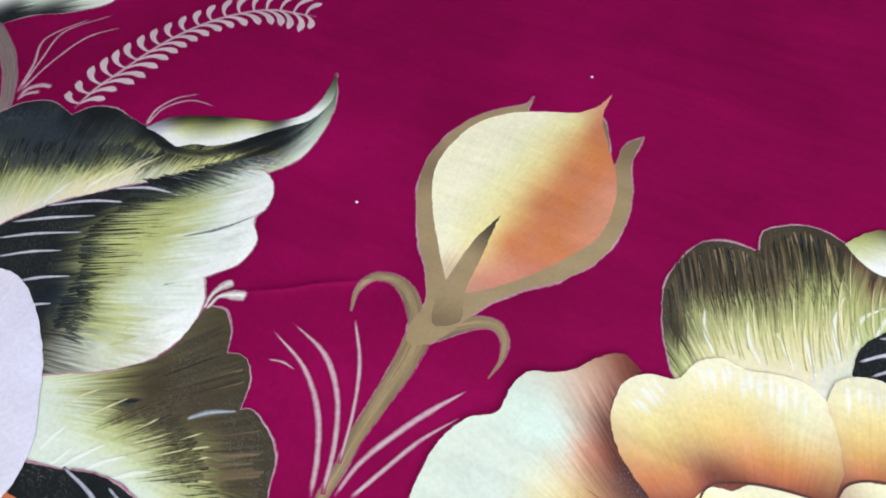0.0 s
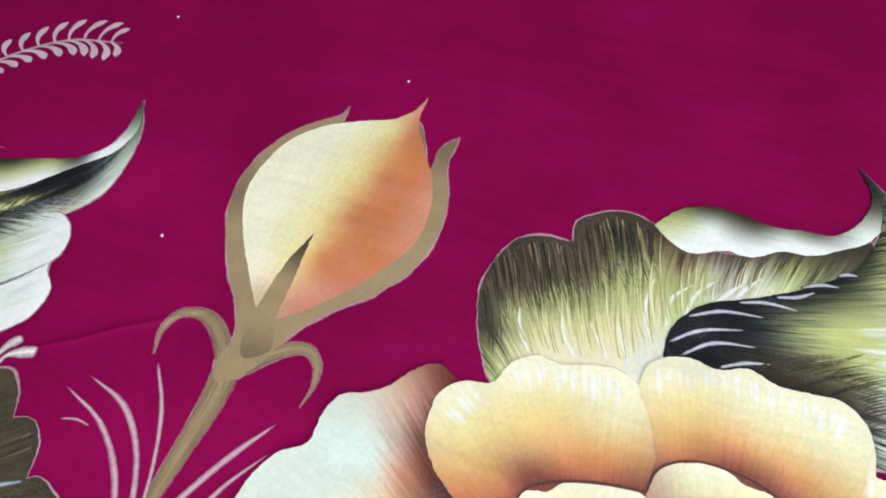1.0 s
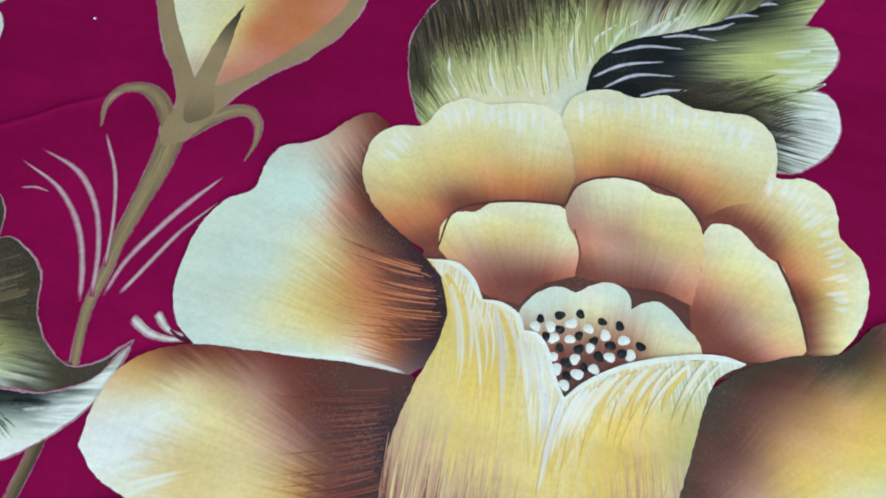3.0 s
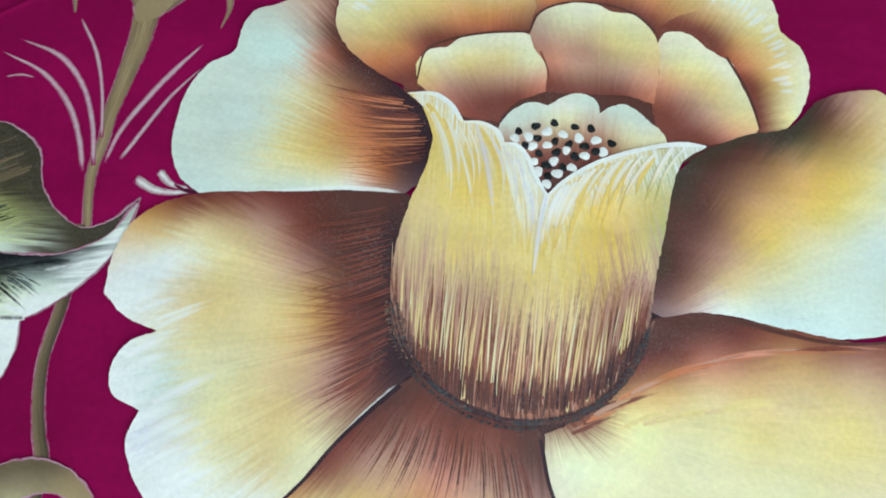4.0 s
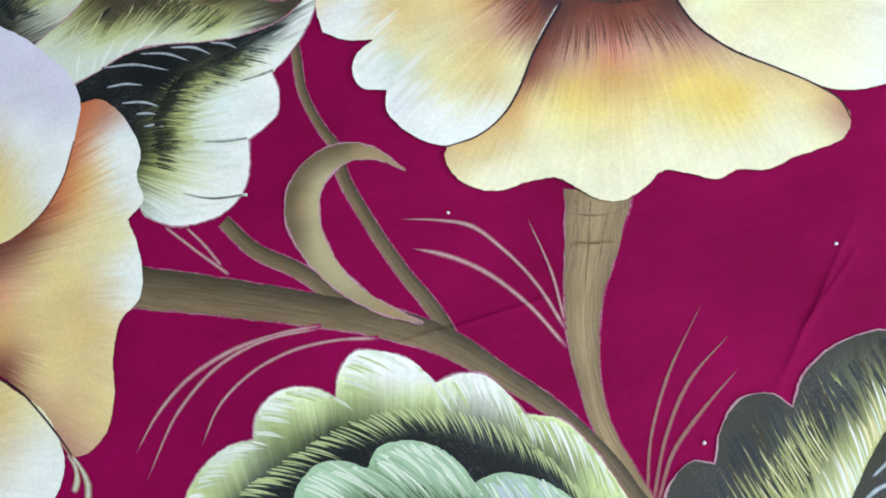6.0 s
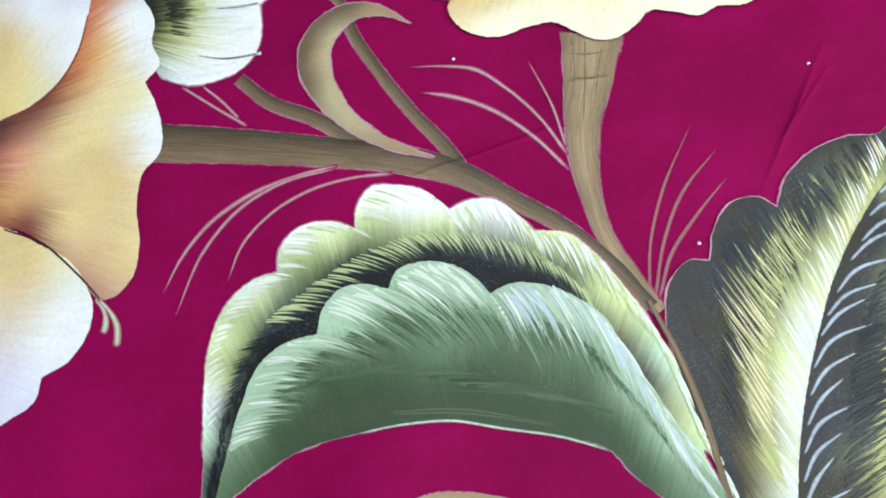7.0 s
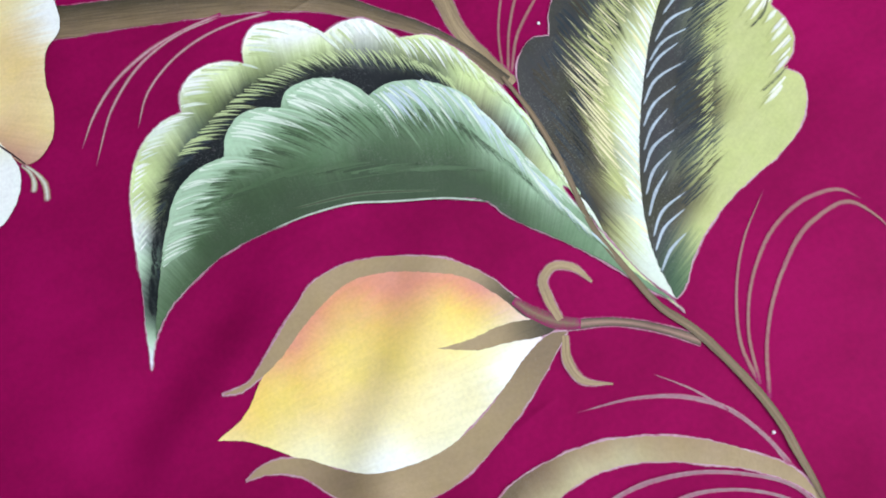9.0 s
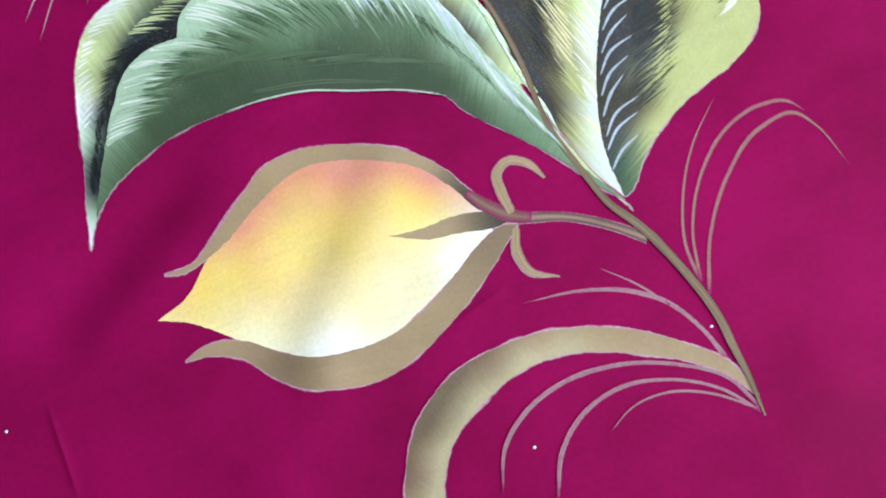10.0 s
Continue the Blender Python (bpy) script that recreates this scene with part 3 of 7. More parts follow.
grassa = motif("painted_grass", "thin taupe painted grass blades beside the dark leaf", "painted grass", "", 0)
ribbon(grassa, "blade", [(-31.7, -339, 2.1), (-22.3, -310.1, 1.8), (-6.5, -281.6, 1.9), (23.4, -243.8, 0.3)], "ttt")
ribbon(grassa, "blade", [(-29.5, -342.4, 2.1), (-14.8, -311.6, 2.1), (5.4, -284.2, 2.2), (32.5, -263.6, 0.3)], "ttt")
ribbon(grassa, "blade", [(-27.2, -342.8, 2.1), (-12.1, -318.4, 2.4), (4.7, -303.2, 2.4), (32.6, -282.2, 0.3)], "ttt")

cresc = motif("painted_curl_leaf", "taupe curled crescent leaf painted on the branch", "painted leaf", "", 2)
piece = paint(cresc, "leaf", [(-127, -126.8, 1), (-143.4, -108.5), (-159, -100.2), (-174.3, -100.1), (-190.8, -106.6), (-202.5, -119.5), (-207.3, -138), (-202.9, -158.4), (-191.5, -180), (-169.8, -202.8), (-144.1, -218.4), (-134.3, -222.5, 1), (-152.7, -207.5), (-168.1, -193), (-181.9, -167.4), (-186.1, -143.4), (-182.9, -128.6), (-173.4, -117.2), (-161.2, -112.5), (-146.4, -114.5)],
    [(-200, -128, 's'), (-185, -108, 's'), (-202, -151, 's'), (-163, -102, 's'), (-188, -135, 'N'), (-179, -118, 'N'), (-191, -157, 'N'), (-174, -188, 'N'), (-156, -208, 'T'), (-153, -109, 'T'), (-133, -121, 'T'), (-195, -133, 'T')],
    fan=(-69, -166), drag=0.8, grain=0.7)

fern = motif("painted_fern", "pale pink painted fern frond with small rounded leaflets", "painted fern", "", 0)
ribbon(fern, "spine", [(-519.2, 196.4, 2.7), (-520.2, 219.4, 2.8), (-515.8, 246, 2.9), (-511.1, 273.8, 3), (-500.9, 303.8, 3.1), (-482.9, 333.4, 3.1), (-457.9, 355.2, 3.1), (-413.5, 366.3, 2.4)], "qqq")
frond(fern, [(-519.2, 196.4), (-520.2, 219.4), (-515.8, 246), (-511.1, 273.8), (-500.9, 303.8), (-482.9, 333.4), (-457.9, 355.2), (-413.5, 366.3)])

grassb = motif("painted_grass", "thin pink painted grass strokes near the fern", "painted grass", "", 0)
ribbon(grassb, "blade", [(-575.1, 190.4, 2.8), (-589.1, 219.4, 2.4), (-605, 246.2, 1.9), (-593.6, 273.6, 1.3), (-588.4, 281.7, 0.6)], "qqq")
ribbon(grassb, "blade", [(-575.9, 193.4, 2.3), (-588, 227.3, 1.8), (-597.1, 257.7, 1.9), (-574, 293.9, 0.6)], "qqq")
ribbon(grassb, "blade", [(-574.1, 192.9, 2.3), (-577.1, 232.3, 1.8), (-571.9, 265.2, 1.9), (-555.4, 284.5, 0.6)], "qqq")
ribbon(grassb, "blade", [(-567.6, 183.7, 2.2), (-570.1, 196.2, 4), (-563.1, 204.3, 5.2), (-554.1, 206.4, 4)], "qqq")
ribbon(grassb, "blade", [(-568.6, 184.6, 1.7), (-566.1, 192.5, 3.4), (-558.4, 198.2, 4.5)], "qqq")
ribbon(grassb, "blade", [(-457, 206.5, 1.5), (-460.5, 224, 2.1), (-455.6, 237.5, 1.6), (-441.6, 250.7, 0.5)], "qqq")
ribbon(grassb, "blade", [(-456.2, 206.8, 1.5), (-456.6, 225.8, 1.6), (-442.8, 242.1, 1.6), (-423.1, 244.8, 0.5)], "qqq")
ribbon(grassb, "stem", [(-683.7, 251.2, 9.6), (-647, 234.9, 10.4), (-617, 217.7, 11.7), (-588.7, 194.5, 11), (-568.8, 169.8, 8.8), (-559.7, 148.5, 5.3)], "eee")

topleaf = motif("painted_leaf", "dark-edged pale leaf painted at the corner of the motif", "painted leaf", "", 0)
piece = paint(topleaf, "leaf", [(-757.4, 290.5, 1), (-599.1, 341.5), (-587.5, 311.4), (-614.3, 280.7), (-643.4, 262.7), (-658, 244.5), (-670, 224.5, 1)],
    [(-685, 268, 'W'), (-653, 278, 'G'), (-662, 248, 'K'), (-626, 279, 'K'), (-607, 294, 'G'), (-661, 266, 'K')],
    fan=(-740, 193), drag=5)

buda = motif("painted_rosebud", "cream and coral rosebud painted with taupe sepals and stem", "painted bud", "painted rosebuds", 0)
ribbon(buda, "stem", [(-192.1, 164.5, 14.1), (-194.2, 151.2, 15.8), (-193.3, 130, 13.2), (-194.6, 104.6, 10.1), (-195.7, 83.1, 7.9), (-194.4, 64.7, 6.4), (-194.8, 47.1, 5.6), (-187.5, 17.5, 4.4), (-185.9, 11.8, 3.5)], "UTU")
ribbon(buda, "hook", [(-197.1, 151.7, 9), (-208.6, 166.7, 9.4), (-219, 174.6, 8.5), (-230.1, 176.6, 6.4), (-239.9, 172.7, 4.9), (-243.7, 162.3, 3.4), (-239.3, 145.9, 1.1)], "UTU")
ribbon(buda, "hook", [(-186.9, 154.8, 10.3), (-177.4, 164.9, 9.7), (-166.7, 172.7, 7.6), (-156.8, 174.8, 6.2), (-149.7, 169.5, 4.7), (-145.9, 157.8, 2.6), (-147.6, 143.8, 0.6)], "UTU")
ribbon(buda, "blade", [(-233.5, 141.7, 1.6), (-216.8, 120.1, 2.6), (-206.6, 99.2, 2.2), (-196.0, 67.1, 1.8)], "pqp")
ribbon(buda, "blade", [(-265.5, 123.5, 0.6), (-236.7, 114.7, 3.4), (-217.2, 97.4, 3.6), (-204.6, 75.9, 3), (-195.2, 50.1, 2.4)], "pqp")
ribbon(buda, "blade", [(-272.5, 113.9, 0.6), (-241.5, 101.8, 3), (-220.4, 83.2, 3.6), (-208.1, 64.1, 3.4), (-200.0, 46.0, 3)], "pqp")
ribbon(buda, "blade", [(-264.7, 97.8, 0.8), (-256.1, 100.2, 1.6), (-247.7, 99.5, 0.7)], "pqp")
ribbon(buda, "blade", [(-154.9, 132.0, 0.8), (-167.5, 112.7, 3.6), (-179.2, 90.6, 3.6), (-186.8, 71.8, 3), (-189.6, 52.0, 2.2)], "pqp")
ribbon(buda, "blade", [(-151.8, 116.6, 0.5), (-164.9, 95.6, 2.6), (-173.6, 75.4, 2.8), (-181.6, 55.5, 2.4)], "pqp")
piece = paint(buda, "sepal", [(-213, 354.8, 1), (-213.7, 346.2), (-224.9, 336.6), (-240.1, 321.3), (-250.8, 298), (-254.6, 275.6), (-251.8, 254.5), (-240.5, 228.2), (-225.8, 205.7), (-209.9, 185.8), (-201.7, 168.1), (-202.7, 150.9), (-198.8, 142.8), (-186.7, 147.7), (-180.7, 157.1), (-174, 172.7), (-170.4, 180.3), (-154.6, 201.3), (-133.9, 220.8), (-120.7, 242.5), (-115.6, 268.3), (-119.1, 297.3), (-128.2, 322.1), (-128.8, 348.2, 1), (-137.8, 335.9), (-138, 314.6), (-163, 354.5), (-189.2, 345.3), (-209.5, 336.9)],
    [(-237, 240, 'T'), (-250, 296, 'T'), (-224, 335, 'T'), (-219, 200, 'T'), (-197, 166, 'T'), (-184, 156, 'T'), (-148, 210, 'T'), (-123, 240, 'T'), (-119, 282, 'T'), (-133, 334, 'U'), (-245, 258, 'U'), (-130, 303, 'T')],
    fan=(-188, 112), drag=1.8)
piece = paint(buda, "bud_petal", [(-196.4, 186.7, 1), (-215.2, 210.9), (-233.4, 236.8), (-245.5, 263), (-245.8, 288.5), (-237.1, 315.3), (-222.3, 330.9), (-201.1, 342.7), (-175.6, 354.1), (-167, 365), (-162.4, 379.1, 1), (-160.9, 355.5), (-148.4, 331.9), (-135, 310.6), (-126.7, 283.4), (-126.9, 258.9), (-139.4, 234.2), (-158.2, 209.2), (-176, 191.6), (-191.4, 180.9, 1)],
    [(-228, 255, 'w'), (-229, 299, 'w'), (-202, 334, 'w'), (-212, 212, 'w'), (-185, 346, 'y'), (-204, 231, 'y'), (-218, 260, 'w'), (-211, 297, 'w'), (-193, 325, 'y'), (-189, 219, 'Y'), (-187, 239, 'Y'), (-186, 270, 'Y'), (-179, 301, 'Y'), (-171, 342, 'Y'), (-176, 230, 'R'), (-169, 268, 'R'), (-163, 302, 'R'), (-162, 340, 'R'), (-151, 262, 'R'), (-145, 295, 'R'), (-148, 326, 'R'), (-130, 267, 'S'), (-147, 235, 'R'), (-168, 215, 'S'), (-179, 199, 'S'), (-185, 187, 'P'), (-134, 295, 'S'), (-163, 367, 'S')],
    fan=(-202, 135), drag=2.1)
piece = paint(buda, "spike", [(-189, 246.6, 1), (-195.4, 222.9), (-197.6, 196.4), (-197.8, 176.4), (-190, 159.3), (-178, 167.4), (-183.6, 185.6), (-185.7, 211.3, 1)],
    [(-194, 212, 'T'), (-188, 179, 'T'), (-186, 167, 'U'), (-191, 237, 'V')],
    fan=(-202, 135), drag=1.2)

leafa = motif("painted_leaf", "black and olive ruffled leaf with white curled lip", "painted leaf", "painted leaves", 1)
piece = paint(leafa, "blade", [(-574.8, 135.1), (-574.8, 150.7), (-569.4, 167.5), (-561.3, 182.6), (-542.8, 194), (-515, 190.5, 1), (-507.3, 203.3), (-490.3, 209.9), (-468.1, 207.5), (-453.1, 206.4), (-430.3, 221), (-391.3, 238.2), (-366.8, 253.5), (-355.7, 270), (-353.4, 289.2), (-359.1, 315, 1), (-341, 283.3), (-335, 258), (-335.9, 231), (-346.3, 211.8), (-357.8, 201.3), (-384.2, 178.6), (-430.9, 145.2), (-462.1, 113.1), (-479.2, 89.3), (-493.9, 69.1)],
    [(-548, 160, 'k'), (-531, 178, 'k'), (-495, 188, 'K'), (-466, 193, 'k'), (-554, 139, 'k'), (-485, 172, 'k'), (-509, 125, 'L'), (-478, 149, 'L'), (-399, 196, 'L'), (-468, 128, 'G'), (-421, 163, 'G'), (-496, 104, 'G'), (-519, 104, 'L'), (-353, 234, 'K'), (-367, 219, 'V'), (-337, 257, 'G'), (-339, 228, 'G'), (-350, 292, 'g'), (-366, 205, 'L'), (-388, 215, 'K'), (-538, 162, 'k'), (-521, 179, 'k'), (-491, 178, 'k'), (-472, 199, 'K'), (-513, 149, 'k'), (-482, 164, 'k'), (-448, 192, 'K'), (-422, 199, 'K'), (-395, 210, 'V'), (-495, 133, 'L'), (-466, 154, 'L'), (-442, 173, 'L'), (-413, 188, 'L'), (-484, 113, 'y'), (-462, 139, 'y'), (-434, 166, 'y'), (-382, 207, 'L')],
    fan=(-409, -69), drag=9)
hairs(piece, "dark_feathering", [(-541.5, 153.9), (-515.8, 163.1), (-492.5, 174.2), (-467.4, 183.1), (-440.7, 189.8), (-418.3, 194.5)], [(17, -28), (14, -29), (11, -30), (5, -27), (0, -26), (-4, -25)], 80, 1.9, "kKk", 0.05)
hairs(piece, "dark_feathering", [(-533.6, 136.5), (-514.9, 151.4), (-488.0, 164.2), (-467.2, 177.1), (-450.2, 194.2)], [(18.1, -25.7), (11.4, -20.8), (8.7, -22.0), (8.2, -25.1), (4.0, -27.5)], 60, 2.2, "kKh", 0.06)
hairs(piece, "dark_feathering", [(-430.5, 196.4), (-405.9, 204.6), (-382.0, 219.5), (-363.7, 235.4)], [(1.6, -22.6), (-0.6, -17.7), (-1.8, -13.7), (-10.0, -16.7)], 36, 1.8, "KVK", 0.05)
hairs(piece, "light_stroke", [(-481.2, 100.6), (-470.9, 116.2), (-453.3, 140.9), (-435.1, 166.3)], [(6.3, 24.4), (8.3, 28.5), (10.8, 33.3), (15.0, 30.3)], 9, 2.2, "Wy", 0.04)
ribbon(leafa, "fold", [(-405.1, 185.3, 1.4), (-374.3, 209.8, 4.7), (-354.6, 236.7, 6.7), (-347.2, 261.5, 4.9), (-350.8, 298.4, 1.6)], "KKK", piece)
ribbon(leafa, "fold", [(-451.9, 203.3, 1.5), (-428.6, 197.3, 6.8), (-399.4, 203, 8.1), (-381.3, 218.7, 8.1), (-359.5, 243.4, 6.8), (-348.3, 270.3, 4), (-356.1, 309.5, 1.1)], "KKk", piece)
piece = paint(leafa, "lip", [(-454.6, 205.1, 1), (-445.8, 219.9), (-424, 232.8), (-395.5, 243.7), (-367.8, 254.9), (-354.7, 272.4), (-355.5, 296.2), (-359.8, 316, 1), (-346.1, 287.4), (-349.5, 264.8), (-363.4, 248.9), (-379.6, 229.6), (-390.7, 217.7), (-400.9, 211.1), (-411.3, 207.9), (-420.8, 200.5), (-436.9, 203.6)],
    [(-408, 239, 'K'), (-436, 222, 'V'), (-368, 255, 'K'), (-428, 218, 'L'), (-401, 231, 'L'), (-381, 244, 'L'), (-435, 208, 'W'), (-418, 207, 'W'), (-397, 219, 'W'), (-382, 233, 'W'), (-360, 258, 'W'), (-351, 274, 'W'), (-355, 303, 'g')],
    fan=(-21, 492), drag=1.5, label="white curled lip")

leafb = motif("painted_leaf", "pale lobed leaf with black feathered vein strokes", "painted leaf", "painted leaves", 2)
piece = paint(leafb, "blade", [(-493.9, 69.1), (-483, 92.6), (-466.6, 117.2), (-435.2, 149.6), (-399.6, 178.9), (-367.5, 201.1), (-349.3, 209.3), (-334.1, 198.5), (-330.1, 183.6), (-332.2, 175.8), (-319.2, 159.8), (-320.1, 140.4), (-333.5, 124.5, 1), (-321.1, 108.5), (-318.5, 84.6), (-324.9, 67.4), (-340.8, 51.5), (-362.8, 37.7), (-379.3, 29.4), (-416.8, 39.4), (-472.1, 51.3)],
    [(-466, 88, 'K'), (-425, 139, 'K'), (-401, 169, 'k'), (-422, 85, 'K'), (-397, 62, 'K'), (-383, 44, 'V'), (-423, 58, 'K'), (-397, 80, 'k'), (-469, 67, 'K'), (-407, 137, 'L'), (-402, 110, 'L'), (-387, 85, 'L'), (-355, 66, 'L'), (-382, 165, 'L'), (-345, 105, 'G'), (-371, 134, 'L'), (-357, 146, 'G'), (-331, 154, 'W'), (-350, 191, 'W'), (-331, 79, 'W'), (-328, 96, 'W'), (-352, 169, 'G'), (-364, 96, 'G'), (-360, 197, 'G'), (-456, 98, 'K'), (-444, 116, 'K'), (-425, 98, 'K'), (-416, 79, 'K'), (-432, 133, 'K'), (-408, 63, 'k'), (-419, 160, 'K'), (-396, 181, 'k'), (-394, 123, 'L'), (-386, 98, 'L'), (-372, 74, 'L'), (-383, 148, 'L'), (-365, 57, 'G')],
    fan=(-552, 2), drag=9)
hairs(piece, "dark_feathering", [(-401, 168.9), (-417.6, 142.1), (-425, 112.8), (-408.9, 91.9), (-392.2, 73), (-382.7, 52.3)], [(19, 13), (21, 16), (19, 11), (18, 7), (17, 4), (16, 2)], 70, 1.8, "KKk", 0.05)
ribbon(leafb, "vein_stroke", [(-475.2, 85.7, 1.43), (-456.8, 98.2, 2.6), (-426.7, 114.5, 0.78)], "lll", piece)
ribbon(leafb, "vein_stroke", [(-463.6, 75.7, 1.43), (-445.9, 88.3, 2.6), (-427.9, 98.1, 0.78)], "lll", piece)
ribbon(leafb, "vein_stroke", [(-476.8, 99.2, 1.43), (-456.4, 112.7, 2.6), (-427.9, 128.7, 0.78)], "lll", piece)
ribbon(leafb, "vein_stroke", [(-465.9, 119.1, 1.43), (-438.8, 137.1, 2.6), (-412.9, 148.0, 0.78)], "lll", piece)
ribbon(leafb, "vein_stroke", [(-434.1, 151.2, 1.43), (-411.1, 162.9, 2.6), (-389.0, 166.6, 0.78)], "lll", piece)
ribbon(leafb, "vein_stroke", [(-440.8, 64.9, 1.43), (-427.2, 75.8, 2.6), (-408.4, 86.5, 0.78)], "lll", piece)
ribbon(leafb, "vein_stroke", [(-422.7, 53.4, 1.43), (-415.3, 60.2, 2.6), (-404.9, 66.7, 0.78)], "lll", piece)
ribbon(leafb, "vein_stroke", [(-409.7, 172.9, 1.43), (-395.3, 179.9, 2.6), (-384.1, 179.7, 0.78)], "lll", piece)
ribbon(leafb, "vein_stroke", [(-379.3, 203.3, 1.43), (-371.5, 209.4, 2.6), (-361.5, 212.4, 0.78)], "lll", piece)
hairs(piece, "dark_feathering", [(-424.4, 154.8), (-421.2, 135.1), (-414.9, 112.8), (-408.9, 91.8), (-403.2, 71.9), (-391.7, 51.9)], [(41.8, 15.9), (37.7, 19.4), (33.3, 17.4), (28.5, 16.0), (22.4, 13.8), (13.7, 11.9)], 70, 1.7, "KkK", 0.03)
hairs(piece, "dark_feathering", [(-423.5, 165.1), (-403.0, 182.9), (-382.9, 201.6), (-365.0, 217.1)], [(42.2, 4.1), (40.4, 5.6), (33.3, 8.1), (22.5, 9.6)], 34, 2.0, "K", 0.05)
hairs(piece, "lime_feathering", [(-382.2, 164.5), (-386.9, 141.5), (-381.6, 119.5), (-379.8, 97.0)], [(-30.4, -16.8), (-31.4, -17.4), (-29.5, -15.5), (-21.6, -12.5)], 34, 1.2, "L", 0.03)
ribbon(leafb, "fold_stroke", [(-364.9, 141.3, 1.32), (-347.0, 157.0, 2.4), (-331.9, 176.5, 0.72)], "VkV", piece)
ribbon(leafb, "fold_stroke", [(-352.0, 107.7, 1.65), (-343.5, 116.4, 3.0), (-331.9, 124.8, 0.9)], "VkV", piece)
hairs(piece, "light_stroke", [(-339.4, 195.9), (-329.1, 169.8), (-324.8, 152.2), (-324.2, 106.9), (-324.5, 81.6)], [(-23.1, -19.7), (-23.1, -23.8), (-27.8, -27.9), (-26.9, -30.4), (-25.7, -25.0)], 12, 6.5, "WG", 0.05)

stamena = motif("painted_stamen", "small cream comma-shaped stamens painted beside the leaf", "painted stamen", "painted stamens", 1)
ribbon(stamena, "stamen", [(-319.1, 106.1, 1.5), (-320.5, 117.5, 3), (-317.4, 125.7, 6.5), (-313.9, 129.7, 5.4)], "GWG")
ribbon(stamena, "stamen", [(-317.5, 106.8, 1.9), (-315.5, 117.8, 3), (-308.2, 122.4, 7.5), (-300.8, 125.2, 6.7)], "GWG")

leafc = motif("painted_leaf", "olive ruffled leaf with feathered dark edge and pointed tip", "painted leaf", "painted leaves", 1)
piece = paint(leafc, "blade", [(-381.2, 31.1), (-344.6, 55.5), (-325.6, 73), (-318.5, 94.9), (-317.4, 108.2), (-308.2, 111.5), (-296.6, 103.8), (-288.1, 89.9, 1), (-278.7, 92.7), (-267.1, 83.9), (-261.9, 71), (-260.4, 66, 1), (-257.5, 68.6), (-245.5, 66.2), (-229.2, 55.9), (-218.4, 34.2), (-204.5, 20.6), (-187.4, 14.4), (-174.7, 20.3), (-163.1, 34.7, 1), (-172.6, 9.9), (-192.4, -0.8), (-217.9, -5.6), (-247.9, -3.1), (-278.6, 2.6), (-301.5, 2.8), (-323.7, -4.1), (-352.1, -20.9), (-383.1, 1.5)],
    [(-300, 95, 'v'), (-275, 83, 'V'), (-241, 53, 'V'), (-214, 28, 'V'), (-281, 67, 'v'), (-252, 48, 'v'), (-182, 17, 'V'), (-308, 62, 'v'), (-322, 43, 'v'), (-291, 45, 'v'), (-231, 28, 'v'), (-304, 28, 'L'), (-273, 27, 'L'), (-249, 16, 'L'), (-230, 9, 'L'), (-310, 9, 'G'), (-268, 6, 'G'), (-218, 0, 'G'), (-200, 5, 'v'), (-351, 22, 'G'), (-346, 41, 'L'), (-324, 27, 'L')],
    fan=(-414, -3), drag=9)
hairs(piece, "edge_feathering", [(-314.5, 45.7), (-282.9, 46), (-250.7, 32), (-226.7, 15.4)], [(-19, -11), (-23, -11)], 60, 1.6, "Kk", 0.1)
hairs(piece, "edge_feathering", [(-315.9, 25.6), (-280.9, 25.6), (-253.1, 14.5), (-229.7, 4.1)], [(14, 10), (22, 11)], 26, 1.0, "L", 0.1)
ribbon(leafc, "cream_stroke", [(-317.3, 24.9, 1.04), (-310.1, 34.9, 1.9), (-304.8, 47.3, 0.57)], "LyL", piece)
ribbon(leafc, "cream_stroke", [(-307.6, 25.7, 1.04), (-301.4, 34.4, 1.9), (-296.1, 44.5, 0.57)], "LyL", piece)
ribbon(leafc, "cream_stroke", [(-300.7, 24.8, 1.04), (-288.2, 35.6, 1.9), (-280.1, 44.7, 0.57)], "LyL", piece)
ribbon(leafc, "cream_stroke", [(-292.3, 26.7, 1.04), (-280.9, 36.3, 1.9), (-270.2, 47.0, 0.57)], "LyL", piece)
ribbon(leafc, "cream_stroke", [(-284.0, 26.3, 1.04), (-269.9, 37.3, 1.9), (-258.8, 45.0, 0.57)], "LyL", piece)
ribbon(leafc, "cream_stroke", [(-275.3, 25.5, 1.04), (-263.8, 34.7, 1.9), (-254.2, 41.6, 0.57)], "LyL", piece)
ribbon(leafc, "cream_stroke", [(-260.8, 26.5, 1.04), (-250.9, 32.9, 1.9), (-240.7, 38.8, 0.57)], "LyL", piece)
ribbon(leafc, "cream_stroke", [(-256.2, 25.6, 1.04), (-245.0, 30.2, 1.9), (-234.2, 35.2, 0.57)], "LyL", piece)
ribbon(leafc, "cream_stroke", [(-334.6, 23.1, 1.04), (-326.5, 34.4, 1.9), (-320.0, 43.2, 0.57)], "LyL", piece)
ribbon(leafc, "cream_stroke", [(-351.0, 21.9, 1.04), (-344.3, 32.7, 1.9), (-338.0, 39.6, 0.57)], "LyL", piece)
ribbon(leafc, "light_stroke", [(-336.9, -19.3, 1.65), (-332.8, -7.5, 3.0), (-327.0, 11.3, 0.9)], "WWW", piece)
ribbon(leafc, "light_stroke", [(-329.2, -8.9, 1.65), (-321.3, 5.7, 3.0), (-312.9, 18.2, 0.9)], "WWW", piece)
